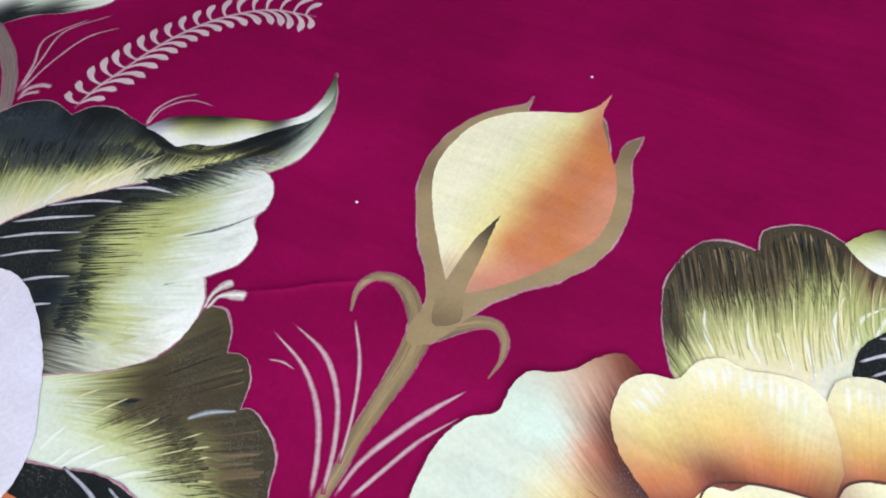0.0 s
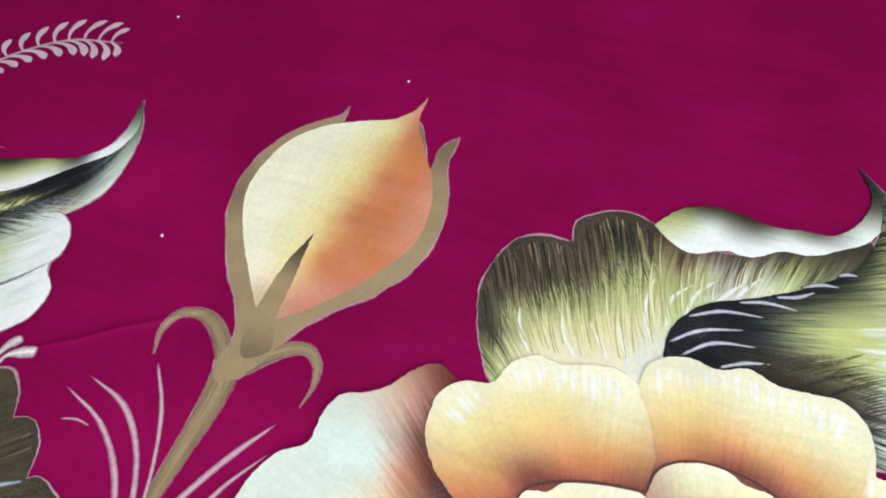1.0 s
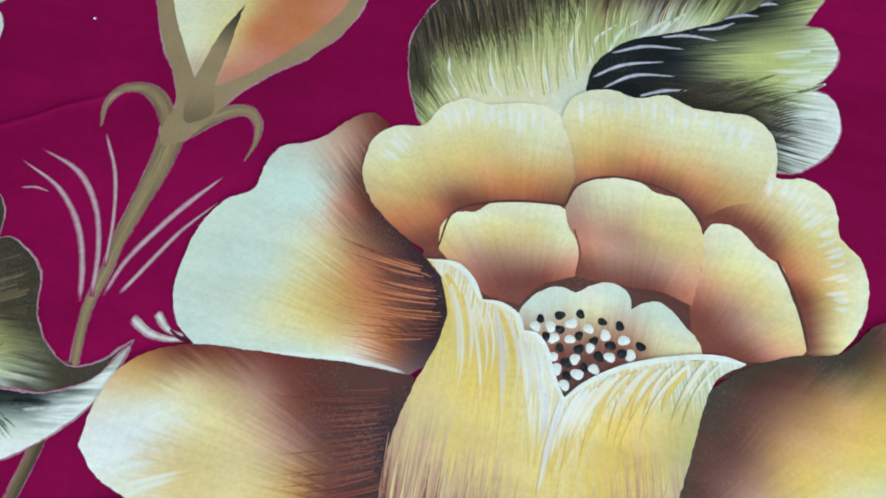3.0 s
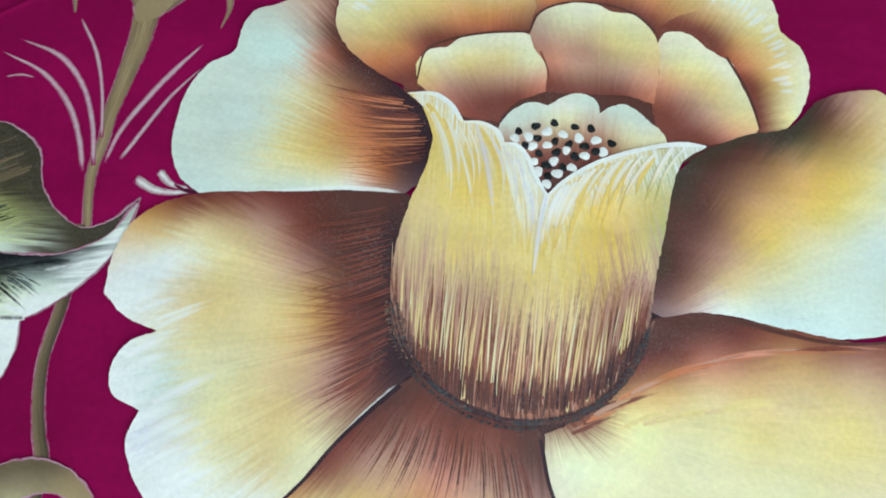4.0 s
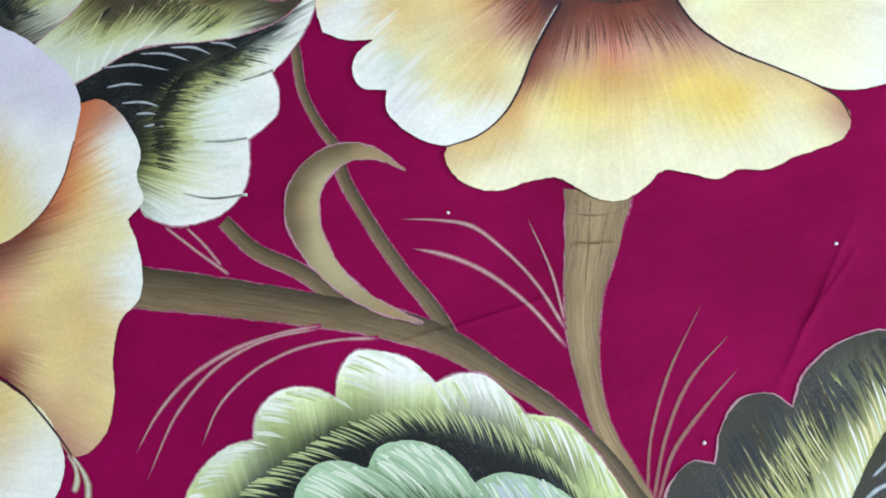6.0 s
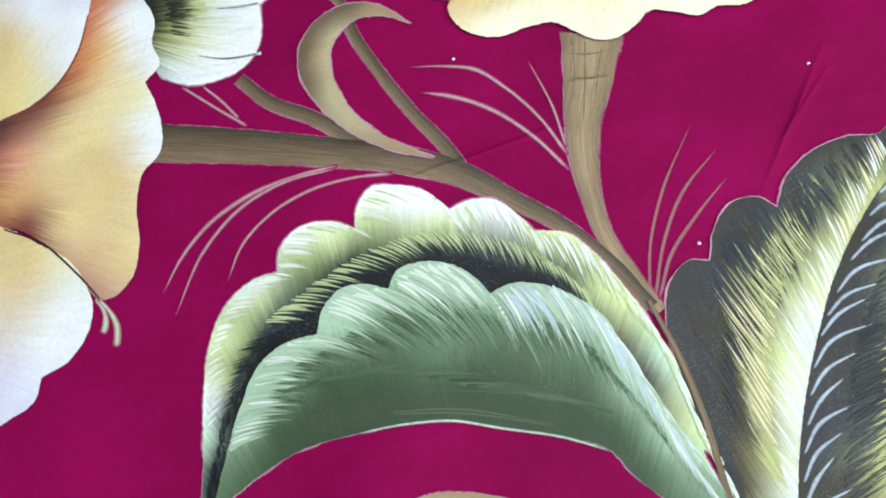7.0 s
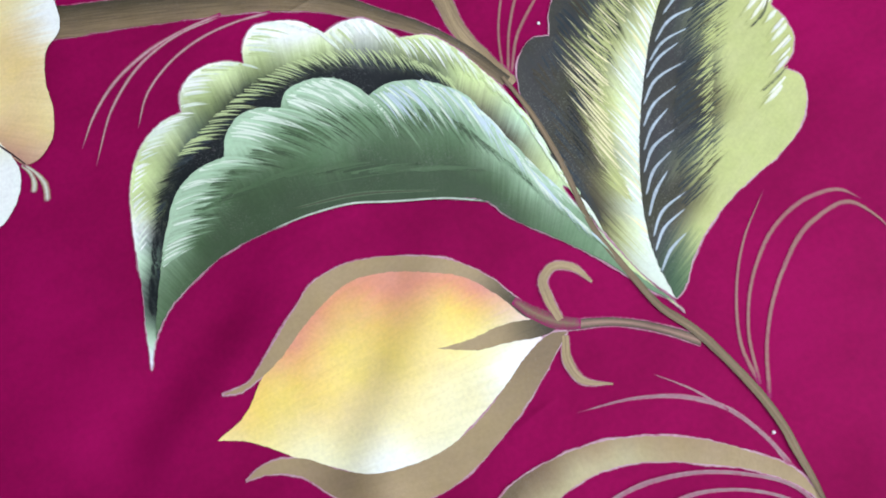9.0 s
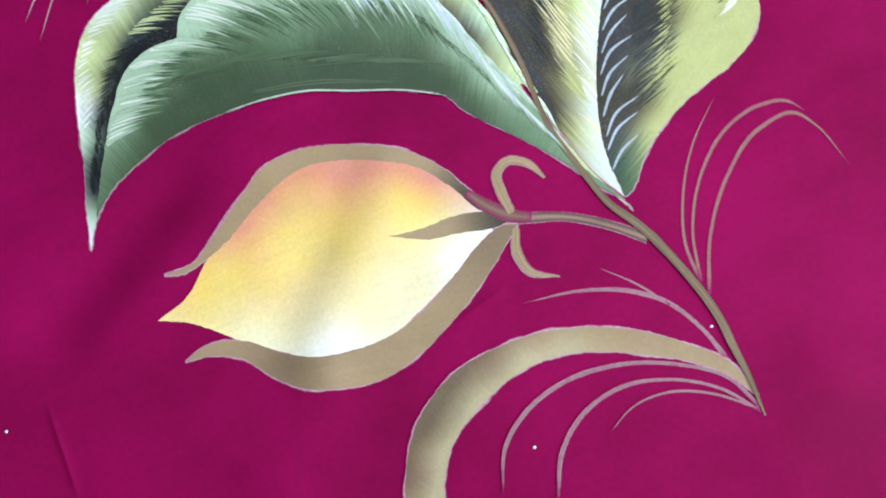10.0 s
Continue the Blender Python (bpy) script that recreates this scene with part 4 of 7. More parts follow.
ribbon(leafc, "light_stroke", [(-314.7, -0.8, 1.65), (-309.1, 8.0, 3.0), (-298.5, 18.2, 0.9)], "WWW", piece)
ribbon(leafc, "light_stroke", [(-297.8, 4.8, 1.65), (-289.2, 12.5, 3.0), (-279.3, 18.9, 0.9)], "WWW", piece)
ribbon(leafc, "light_stroke", [(-342.9, -2.0, 1.65), (-341.9, 7.1, 3.0), (-339.6, 15.2, 0.9)], "WWW", piece)
ribbon(leafc, "fold", [(-312.6, 60.8, 1.1), (-300.1, 75.6, 2.0), (-288.8, 88.8, 0.6)], "KKV", piece)
ribbon(leafc, "blue_scumble", [(-283.4, 48.6, 2.75), (-275.7, 56.1, 5.0), (-261.1, 64.9, 1.5)], "hch", piece)
hairs(piece, "scumble", [(-301.4, 105.6), (-276.5, 89.9), (-252.9, 72.0), (-234.4, 53.9), (-223.8, 36.8)], [(-20.0, -32.5), (-29.0, -30.0), (-30.2, -26.1), (-33.1, -20.4), (-30.3, -17.3)], 60, 2.6, "VvsvV", 0.03)
hairs(piece, "dark_feathering", [(-306.1, 55.8), (-283.8, 49.1), (-268.1, 39.8), (-251.3, 28.8)], [(-20.5, -32.2), (-22.1, -25.3), (-22.1, -19.7), (-27.2, -17.2)], 44, 1.3, "vV", 0.03)

leafd = motif("painted_leaf", "white scalloped leaf with black feathered fold", "painted leaf", "painted leaves", 2.5)
piece = paint(leafd, "blade", [(-352.7, -17.1), (-323.9, -2.9), (-301.7, 4.3), (-278.7, 3.7), (-247.9, -2.3), (-218, -4.9), (-192.4, -0.5), (-174.4, 10.9), (-163.1, 31.5, 1), (-167, 4.7), (-177.4, -13), (-191.3, -28.2), (-203.4, -38.2, 1), (-200.7, -50.7), (-203.7, -67.9), (-213.9, -75.9), (-225.4, -81.4, 1), (-226.2, -96.5), (-230.6, -112.5), (-241.7, -124.6), (-261.8, -130), (-282.7, -127.8), (-300.9, -116.8, 1), (-312.8, -85.7), (-324.1, -56.7), (-342.6, -33.1)],
    [(-314, -21, 'K'), (-301, -4, 'K'), (-277, -10, 'K'), (-247, -10, 'K'), (-218, -8, 'K'), (-290, -27, 'K'), (-300, -45, 'K'), (-300, -73, 'K'), (-192, -1, 'K'), (-319, -39, 'K'), (-272, -25, 'K'), (-236, -16, 'K'), (-290, -94, 'L'), (-255, -35, 'L'), (-269, -58, 'L'), (-277, -85, 'L'), (-227, -30, 'L'), (-210, -19, 'G'), (-251, -49, 'G'), (-227, -37, 'G'), (-192, -19, 'G'), (-215, -53, 'W'), (-256, -77, 'G'), (-240, -99, 'W'), (-266, -119, 'W'), (-288, -111, 'G'), (-178, -6, 'W'), (-169, 15, 'G'), (-207, -68, 'W')],
    fan=(-362, -53), drag=8)
hairs(piece, "edge_feathering", [(-291.4, -84.2), (-287.9, -67.2), (-284.3, -49.8), (-271.3, -32.9), (-246.5, -20.6), (-217.6, -12.5)], [(13.5, -7.9), (20.5, -5.3), (26.5, -9.6), (28.7, -13.7), (28.4, -14.0), (22.3, -8.0)], 50, 1.6, "KkK", 0.05)
hairs(piece, "lime_feathering", [(-259.9, -76.6), (-261.5, -59.0), (-255.8, -41.7), (-234.6, -32.9)], [(-22.3, 7.2), (-24.7, 9.4), (-25.3, 13.5), (-23.1, 13.4)], 26, 1.2, "L", 0.05)
hairs(piece, "light_stroke", [(-204.5, -53.9), (-210.9, -67.3), (-227.2, -86.3), (-232.8, -105.9), (-251.8, -127.0), (-178.1, 9.8)], [(-32.7, 6.7), (-35.9, 5.1), (-32.3, 6.2), (-31.8, 4.3), (-28.6, 8.6), (-17.9, -13.3)], 18, 3.4, "WG", 0.05)
ribbon(leafd, "vein_stroke", [(-324.1, -1.8, 1.21), (-300.6, -5.5, 2.2), (-274.8, -16.9, 0.66)], "lcl", piece)
ribbon(leafd, "vein_stroke", [(-295.7, 1.7, 1.21), (-274.1, -4.5, 2.2), (-260.1, -13.6, 0.66)], "lcl", piece)
ribbon(leafd, "vein_stroke", [(-321.9, -17.7, 1.21), (-306.6, -18.9, 2.2), (-294.7, -23.1, 0.66)], "lcl", piece)
ribbon(leafd, "vein_stroke", [(-311.7, -32.5, 1.21), (-295.1, -36.0, 2.2), (-283.3, -42.6, 0.66)], "lcl", piece)
ribbon(leafd, "vein_stroke", [(-301.7, -43.4, 1.21), (-294.2, -44.5, 2.2), (-286.4, -47.4, 0.66)], "lcl", piece)
ribbon(leafd, "vein_stroke", [(-272.7, 0.3, 1.21), (-255.3, -4.6, 2.2), (-243.4, -13.5, 0.66)], "lcl", piece)
ribbon(leafd, "vein_stroke", [(-296.7, -54.0, 1.21), (-289.3, -54.7, 2.2), (-281.6, -57.9, 0.66)], "lcl", piece)
ribbon(leafd, "vein_stroke", [(-244.1, -3.9, 1.21), (-232.6, -7.8, 2.2), (-224.9, -13.6, 0.66)], "lcl", piece)
hairs(piece, "edge_feathering", [(-292.6, -73.7), (-288.4, -45.7), (-272, -25.4), (-239.3, -17.6), (-210.4, -9.5)], [(22, -5), (22, -4), (23, -5), (23, -2), (22, 5)], 60, 2.3, "K", 0.1)
ribbon(leafd, "fold", [(-226.9, -38.4, 1.1), (-212.5, -37.7, 2.2), (-201, -36.3, 2.2)], "VVV", piece)
ribbon(leafd, "fold", [(-256.4, -75.5, 1.1), (-238.3, -79.2, 2.5), (-224.1, -80.5, 2.1)], "VVV", piece)
ribbon(leafd, "fold", [(-274.5, -107.4, 0.7), (-256.2, -115.4, 1.7), (-230.1, -119, 2)], "VVV", piece)

flowerl = motif("painted_flower", "white and peach flower petals beside a lobed leaf", "painted flower", "painted flowers", 4)
piece = paint(flowerl, "petal", [(-342.2, -24.8, 1), (-327.2, -25.4), (-313.5, -38.5), (-304.6, -54.9), (-299.8, -73.2), (-303.9, -88.8), (-300.4, -106.1), (-312.5, -117.2, 1), (-307.6, -132.4), (-304.9, -152.6), (-308.5, -171), (-321.3, -181.2), (-328.6, -200.1), (-330.6, -228.7), (-337.4, -248.4), (-349.7, -258.1), (-359.3, -259), (-369.9, -247.1), (-380.2, -228.9), (-394.9, -211.3), (-414.1, -196.1), (-446.5, -189), (-448.2, -109.9), (-409.8, -111.1), (-384, -103.2), (-361.8, -86.1), (-348.9, -55.6)],
    [(-347, -60, 'R'), (-360, -91, 'R'), (-384, -109, 'r'), (-419, -121, 'B'), (-334, -34, 'R'), (-322, -41, 'P'), (-320, -59, 'W'), (-315, -82, 'W'), (-310, -104, 'W'), (-317, -122, 'y'), (-316, -150, 'W'), (-314, -166, 'W'), (-347, -114, 'C'), (-369, -129, 'C'), (-387, -156, 'C'), (-411, -143, 'S'), (-437, -145, 'r'), (-413, -181, 'O'), (-366, -192, 'C'), (-347, -211, 'C'), (-342, -240, 'C'), (-363, -252, 'P'), (-382, -203, 'C'), (-406, -194, 'r'), (-332, -81, 'C'), (-347, -158, 'C'), (-333, -184, 'C')],
    fan=(-522, -125), drag=4.2)
piece = paint(flowerl, "petal", [(-448.5, -181.9), (-416.8, -196.2), (-397.9, -211.3), (-379.4, -226.9), (-369.5, -245.9), (-366.2, -262.6), (-373.1, -279.9), (-385.7, -291.6), (-404.6, -297.7, 1), (-410.2, -310.8), (-425.8, -317.6), (-456.2, -323.9), (-487.8, -256)],
    [(-407, -227, 'C'), (-418, -216, 'C'), (-382, -254, 'W'), (-400, -280, 'W'), (-424, -292, 'l'), (-376, -271, 'W'), (-443, -229, 'C'), (-391, -228, 'y')],
    fan=(-523, -231), drag=2.4)
piece = paint(flowerl, "petal", [(-384, 40.1), (-363, 17.5), (-346.9, -3.2), (-341.1, -22.8), (-346.2, -47.8), (-357.9, -78.8), (-373.2, -97.7), (-392.8, -109.2), (-410, -114.4), (-435.4, -113), (-486.7, -58.1), (-490.3, 33.5), (-452, 70.3)],
    [(-404, -84, 'Y'), (-407, -53, 'C'), (-433, -55, 'C'), (-362, -26, 'l'), (-377, 6, 'l'), (-355, -58, 'W'), (-388, -96, 'y'), (-404, 0, 'l'), (-430, 26, 'l'), (-370, -80, 'W'), (-389, -40, 'W')],
    fan=(-436, -121), drag=2.7)
ribbon(flowerl, "contour", [(-422.1, -194.3, 1.6), (-394.9, -212, 2.3), (-380.3, -229.6, 2.2), (-367.9, -247.1, 2.2), (-361.1, -257.9, 1.5)], "DDD", piece)
ribbon(flowerl, "contour", [(-418.5, -115.1, 2.1), (-392.9, -110.4, 2.5), (-373.2, -98.6, 2.5), (-358, -79.6, 2.1), (-347.3, -51.8, 1.7)], "rrr", piece)

stamenb = motif("painted_stamen", "pair of small drooping stamens under the white petal", "painted stamen", "painted stamens", 1)
ribbon(stamenb, "stamen", [(-364.8, -256.1, 2.9), (-359.9, -266.4, 2.9), (-359.7, -273.3, 4.7), (-362.1, -280, 5.3)], "LGL")
ribbon(stamenb, "stamen", [(-363, -257.2, 2.5), (-356.2, -267.2, 2.9), (-352.6, -278.1, 5), (-354.4, -290.2, 5.3)], "LGL")

leafr = motif("painted_leaf", "olive ruffled leaf with white rolled lip behind the flower", "painted leaf", "painted leaves", 1)
piece = paint(leafr, "blade", [(-56.4, 188.6), (-66.2, 202.2), (-75.9, 223.9), (-80.1, 241.5), (-77.4, 262.4), (-68.2, 282.1), (-52.7, 289.1), (-36.6, 288.9, 1), (-39.1, 303.5), (-27.9, 315.5), (-11.7, 322), (7.1, 318.7, 1), (20.9, 314.1), (51.5, 310.8), (82.8, 324.7), (108.2, 334.8), (127.3, 347.2), (130.7, 327), (94.2, 298.8), (64.3, 283.3), (38.3, 266.9), (27.3, 248.8), (25.5, 233.4), (36.7, 220.9), (16.9, 201.9), (-32.2, 186.7)],
    [(52, 306, 'B'), (99, 321, 'V'), (23, 302, 'B'), (77, 315, 'V'), (17, 228, 'G'), (33, 282, 'L'), (54, 287, 'G'), (84, 304, 'L'), (24, 259, 'L'), (-74, 240, 'V'), (-69, 269, 'V'), (-47, 275, 'V'), (-31, 304, 'V'), (-12, 309, 'V'), (3, 304, 'V'), (-44, 261, 'V'), (-62, 213, 'V'), (-25, 279, 's'), (-6, 280, 'L'), (-57, 233, 'L'), (-32, 242, 'L'), (-13, 255, 'L'), (10, 267, 'L'), (-56, 203, 'L'), (-41, 217, 'y'), (-12, 225, 'y'), (4, 233, 'y'), (19, 254, 'y'), (-57, 249, 's'), (21, 279, 'L')],
    fan=(27, 129), drag=9)
hairs(piece, "edge_feathering", [(-75, 235.4), (-72.7, 263.8), (-51.9, 286.3), (-34.5, 286.1), (-23.9, 313.6), (3.4, 316.6)], [(9, -19), (9, -21), (9, -24), (7, -22), (10, -30), (9, -29)], 70, 1.5, "kVKT", 0.05)
ribbon(leafr, "fold", [(-36.6, 288.9, 1.1), (-33, 280.3, 2.9), (-27.2, 265.8, 1.8)], "KKK", piece)
hairs(piece, "vein_stroke", [(-65.1, 231), (-51.5, 250.4), (-29.1, 265.2), (-10.1, 283.3), (7.2, 297)], [(12, -18), (15, -29)], 30, 0.8, "L", 0.15)
hairs(piece, "edge_feathering", [(-72.8, 243.8), (-53.7, 257.6), (-31, 272.7), (4, 296)], [(12, -22), (13, -32)], 30, 0.8, "V", 0.15)
ribbon(leafr, "vein_stroke", [(18.0, 237.8, 1.65), (11.1, 259.7, 3.0), (13.0, 281.5, 0.9)], "WWW", piece)
ribbon(leafr, "vein_stroke", [(23.9, 250.8, 1.65), (23.8, 269.2, 3.0), (34.2, 283.1, 0.9)], "WWW", piece)
ribbon(leafr, "vein_stroke", [(-42.8, 211.4, 1.65), (-52.0, 224.8, 3.0), (-55.3, 238.3, 0.9)], "WWW", piece)
ribbon(leafr, "vein_stroke", [(-18.9, 216.6, 1.65), (-28.2, 228.8, 3.0), (-31.9, 240.8, 0.9)], "WWW", piece)
ribbon(leafr, "vein_stroke", [(32.4, 260.9, 1.65), (36.7, 276.9, 3.0), (47.4, 290.9, 0.9)], "WWW", piece)
ribbon(leafr, "vein_stroke", [(-2.3, 221.2, 1.65), (-9.1, 231.1, 3.0), (-16.0, 240.5, 0.9)], "WWW", piece)
ribbon(leafr, "vein_stroke", [(9.0, 222.2, 1.65), (2.1, 236.1, 3.0), (-5.3, 252.1, 0.9)], "WWW", piece)
ribbon(leafr, "vein_stroke", [(58.0, 281.5, 1.65), (63.2, 290.3, 3.0), (71.5, 300.9, 0.9)], "WWW", piece)
ribbon(leafr, "vein_stroke", [(46.6, 273.5, 1.65), (54.5, 284.6, 3.0), (61.3, 293.1, 0.9)], "WWW", piece)
ribbon(leafr, "fold", [(-38.5, 290.2, 2.75), (-34.2, 278.3, 5), (-28.4, 268.4, 1.5)], "KVK", piece)
ribbon(leafr, "fold", [(6.0, 315.9, 1.87), (7.3, 298.3, 3.4), (11.4, 283.5, 1.02)], "KVK", piece)
hairs(piece, "cream_feathering", [(-51.7, 210.0), (-31.5, 215.6), (-11.0, 219.5), (9.0, 225.1), (23.0, 247.5), (40.6, 271.9), (69.3, 291.9)], [(-19.4, 37.2), (-17.3, 46.0), (-13.0, 55.2), (-12.3, 68.1), (-5.2, 47.2), (2.1, 29.6), (5.6, 22.7)], 36, 1.1, "LLy", 0.1)
hairs(piece, "dark_feathering", [(-78.4, 239.0), (-76.1, 268.9), (-59.6, 282.2), (-40.5, 287.4), (-25.4, 309.6), (-1.9, 311.4)], [(13.2, -30.9), (17.2, -40.2), (19.0, -44.6), (16.2, -45.3), (16.5, -51.4), (10.3, -44.4)], 70, 1.3, "VKsV", 0.05)
piece = paint(leafr, "lip", [(6.6, 317.7, 1), (17.8, 332.9), (33.8, 341.6), (54.4, 342.5), (71.7, 338.8), (91.5, 341.4), (107.9, 343.3), (122.2, 358.1), (128.9, 379.7), (121, 403.4, 1), (130.9, 389.9), (135.7, 363.1), (127.3, 344.6), (111.5, 333.2), (95.8, 324.1), (79.8, 322.1), (64.4, 312.6), (48.1, 311.8), (29.3, 303.9), (15.6, 309.5)],
    [(34, 340, 'V'), (65, 338, 'V'), (98, 343, 'V'), (48, 341, 'V'), (28, 312, 'W'), (67, 320, 'W'), (99, 331, 'W'), (47, 318, 'W'), (124, 353, 'G'), (39, 329, 'G'), (82, 333, 'G'), (130, 375, 'V'), (127, 394, 'K'), (19, 325, 'L')],
    fan=(-183, 307), drag=1.5, label="white rolled lip")
piece = paint(leafr, "fold", [(25.1, 232.6, 1), (25.9, 248.3), (38.1, 268.7), (70.3, 286.3), (97.1, 302.5), (121.3, 324.1), (132.1, 348.7), (131.9, 385.4), (121, 403.4, 1), (137, 384.6), (150.1, 367.6), (151.6, 346.1), (143, 318.7), (136.9, 305.9, 1), (148.9, 305), (156.2, 292.4), (154.1, 277.6), (142.4, 261.7, 1), (153.6, 260.5), (160.2, 246.5), (159.4, 232.5), (149.7, 216.4), (139.3, 208.1), (130.3, 206.4, 1), (123.6, 214), (104.4, 223), (75.9, 229.8), (46.9, 230.6)],
    [(32, 247, 'K'), (48, 263, 'K'), (72, 273, 'K'), (60, 245, 'K'), (81, 266, 'k'), (115, 314, 'K'), (134, 341, 'K'), (130, 371, 'K'), (97, 297, 'K'), (77, 247, 'V'), (92, 248, 'V'), (112, 241, 'V'), (129, 237, 'V'), (131, 216, 'V'), (99, 271, 'L'), (116, 287, 'L'), (143, 348, 'L'), (143, 327, 'L'), (114, 265, 'L'), (140, 284, 'L'), (151, 287, 'G'), (145, 248, 'G'), (153, 235, 'W'), (142, 217, 'G'), (128, 259, 'L')],
    fan=(-41, 238), drag=9)
ribbon(leafr, "vein_stroke", [(26.9, 242.5, 1.43), (40.3, 253.8, 2.6), (64.8, 262.9, 0.78)], "lll", piece)
ribbon(leafr, "vein_stroke", [(34.5, 261.5, 1.43), (50.2, 270.1, 2.6), (74.8, 274.2, 0.78)], "lll", piece)
ribbon(leafr, "vein_stroke", [(59.8, 279.2, 1.43), (73.2, 283.7, 2.6), (91.5, 284.3, 0.78)], "lll", piece)
ribbon(leafr, "vein_stroke", [(78.9, 289.3, 1.43), (90.8, 293.4, 2.6), (99.6, 299.5, 0.78)], "lll", piece)
ribbon(leafr, "vein_stroke", [(91.8, 300.2, 1.43), (102.3, 305.6, 2.6), (112.1, 307.0, 0.78)], "lll", piece)
ribbon(leafr, "vein_stroke", [(111.1, 314.7, 1.43), (116.5, 317.5, 2.6), (122.1, 318.1, 0.78)], "lll", piece)
ribbon(leafr, "vein_stroke", [(33.9, 236.7, 1.43), (48.6, 248.9, 2.6), (71.8, 254.3, 0.78)], "lll", piece)
ribbon(leafr, "vein_stroke", [(54.2, 236.2, 1.43), (65.8, 242.6, 2.6), (80.5, 246.8, 0.78)], "lll", piece)
ribbon(leafr, "dark_stroke", [(88.7, 246.5, 1.65), (111.0, 258.5, 3.0), (126.4, 269.4, 0.9)], "VKV", piece)
ribbon(leafr, "dark_stroke", [(89.8, 234.4, 1.65), (108.7, 248.5, 3.0), (128.2, 258.2, 0.9)], "VKV", piece)
ribbon(leafr, "dark_stroke", [(135.3, 258.0, 1.65), (145.1, 263.6, 3.0), (151.3, 268.2, 0.9)], "VKV", piece)
ribbon(leafr, "dark_stroke", [(103.9, 233.9, 1.65), (120.1, 247.1, 3.0), (131.2, 252.6, 0.9)], "VKV", piece)
hairs(piece, "light_stroke", [(153.7, 287.5), (150.7, 271.7), (142.0, 288.1), (156.2, 248.4)], [(-31.8, -12.6), (-28.3, -9.7), (-26.4, -5.4), (-27.5, -7.6)], 6, 5, "WG", 0.04)
hairs(piece, "edge_feathering", [(69, 240.9), (97.4, 248), (120.2, 243.6), (128.8, 224.5)], [(33, 19), (13, 7)], 30, 0.9, "V", 0.1)

flower = motif("painted_flower", "large golden flower with cup-shaped centre and spread petals", "painted flower", "painted flowers", 3)
piece = paint(flower, "heart", [(-35.7, 118), (-19.6, 152.8), (25.9, 173.2), (65.9, 190.7), (109.1, 176.9), (145, 151.4), (155.7, 110.9), (123, 93.2), (52.6, 60.9), (8.1, 73.8)],
    [(14, 113, 'B'), (41, 125, 'B'), (99, 116, 'B'), (140, 116, 'B'), (-8, 141, 'r'), (62, 177, 'r')],
    fan=(66, -14), drag=1.2, label="dark brown flower heart")
piece = paint(flower, "heart", [(-31.4, 10.2), (-19, -38.1), (7.2, -54.3), (40.4, -60.1), (67.6, -56.3), (89.8, -40.2), (111.3, 1.7), (98.7, 39.5), (39.2, 38.1), (-21.3, 36.7)],
    [(-18, -11, 'D'), (40, -53, 'D'), (97, -8, 'D'), (40, 6, 'D'), (68, -52, 'B'), (-1, -49, 'D')],
    fan=(38, 148), drag=0.6)
piece = paint(flower, "petal", [(-27.9, 114.5, 1), (-40.8, 119.1), (-56.5, 124.6), (-69.9, 134), (-78.5, 146.8), (-82.2, 161.8), (-80.6, 175.6), (-72.8, 183.9), (-56.1, 189.3), (-49.7, 203.4), (-39.5, 210.9), (-24, 210.5), (-10, 215.2), (4.8, 216.8), (16.3, 211.2), (24.6, 198.3), (30.5, 177.4, 1), (30.9, 165.3), (28, 154.2, 1), (6.1, 149.5), (-11.2, 144), (-22.9, 134.5), (-25.9, 121.8)],
    [(-39, 205, 'w'), (-69, 180, 'w'), (-76, 163, 'y'), (9, 211, 'w'), (-17, 210, 'w'), (-18, 186, 'Y'), (-49, 167, 'Y'), (10, 190, 'y'), (-61, 153, 'Y'), (-28, 160, 'O'), (-49, 143, 'O'), (1, 173, 'O'), (22, 178, 'O'), (-9, 160, 'R'), (12, 165, 'R'), (-35, 139, 'R'), (-28, 149, 'r'), (-37, 123, 'r'), (-10, 151, 'r'), (19, 159, 'r'), (-52, 132, 'R')],
    fan=(19, 88), drag=0.6)
hairs(piece, "light_stroke", [(-76.2, 164.6), (-69, 180.3), (-48.2, 202.6), (-23.2, 209.3), (8.4, 214.9)], [(13, -5), (11, -11), (6, -14), (4, -17), (2, -17)], 22, 3.9, "W", 0.05)
piece = paint(flower, "petal", [(30.5, 177.4, 1), (23.3, 197.9), (16.3, 211.2), (18.2, 224.1), (28.5, 233.4), (40, 236.3), (52.2, 234.2), (69, 240), (84, 235.3), (101, 236.5), (115, 237), (126.4, 228.4), (130.4, 214.9), (130.5, 202.4), (120.7, 174.6, 1), (117.9, 175.3), (101.7, 165, 1), (88.6, 177.7), (67.1, 182), (46.7, 176.9), (33.1, 167.6), (27.4, 157.5, 1)],
    [(41, 231, 'w'), (72, 235, 'w'), (106, 234, 'w'), (124, 223, 'w'), (25, 214, 'y'), (41, 210, 'Y'), (72, 214, 'y'), (103, 209, 'y'), (121, 206, 'y'), (33, 187, 'O'), (53, 197, 'O'), (80, 196, 'O'), (105, 190, 'O'), (37, 181, 'R'), (66, 191, 'R'), (91, 185, 'R'), (38, 172, 'r'), (67, 185, 'r'), (88, 180, 'r'), (100, 170, 'r'), (117, 181, 'O')],
    fan=(61, 92), drag=0.6)
hairs(piece, "light_stroke", [(22.7, 224.9), (53.2, 233.8), (90.9, 233.5), (121.9, 228.3)], [(3, -17), (3, -17), (-1, -17), (-6, -16)], 22, 3.7, "W", 0.05)
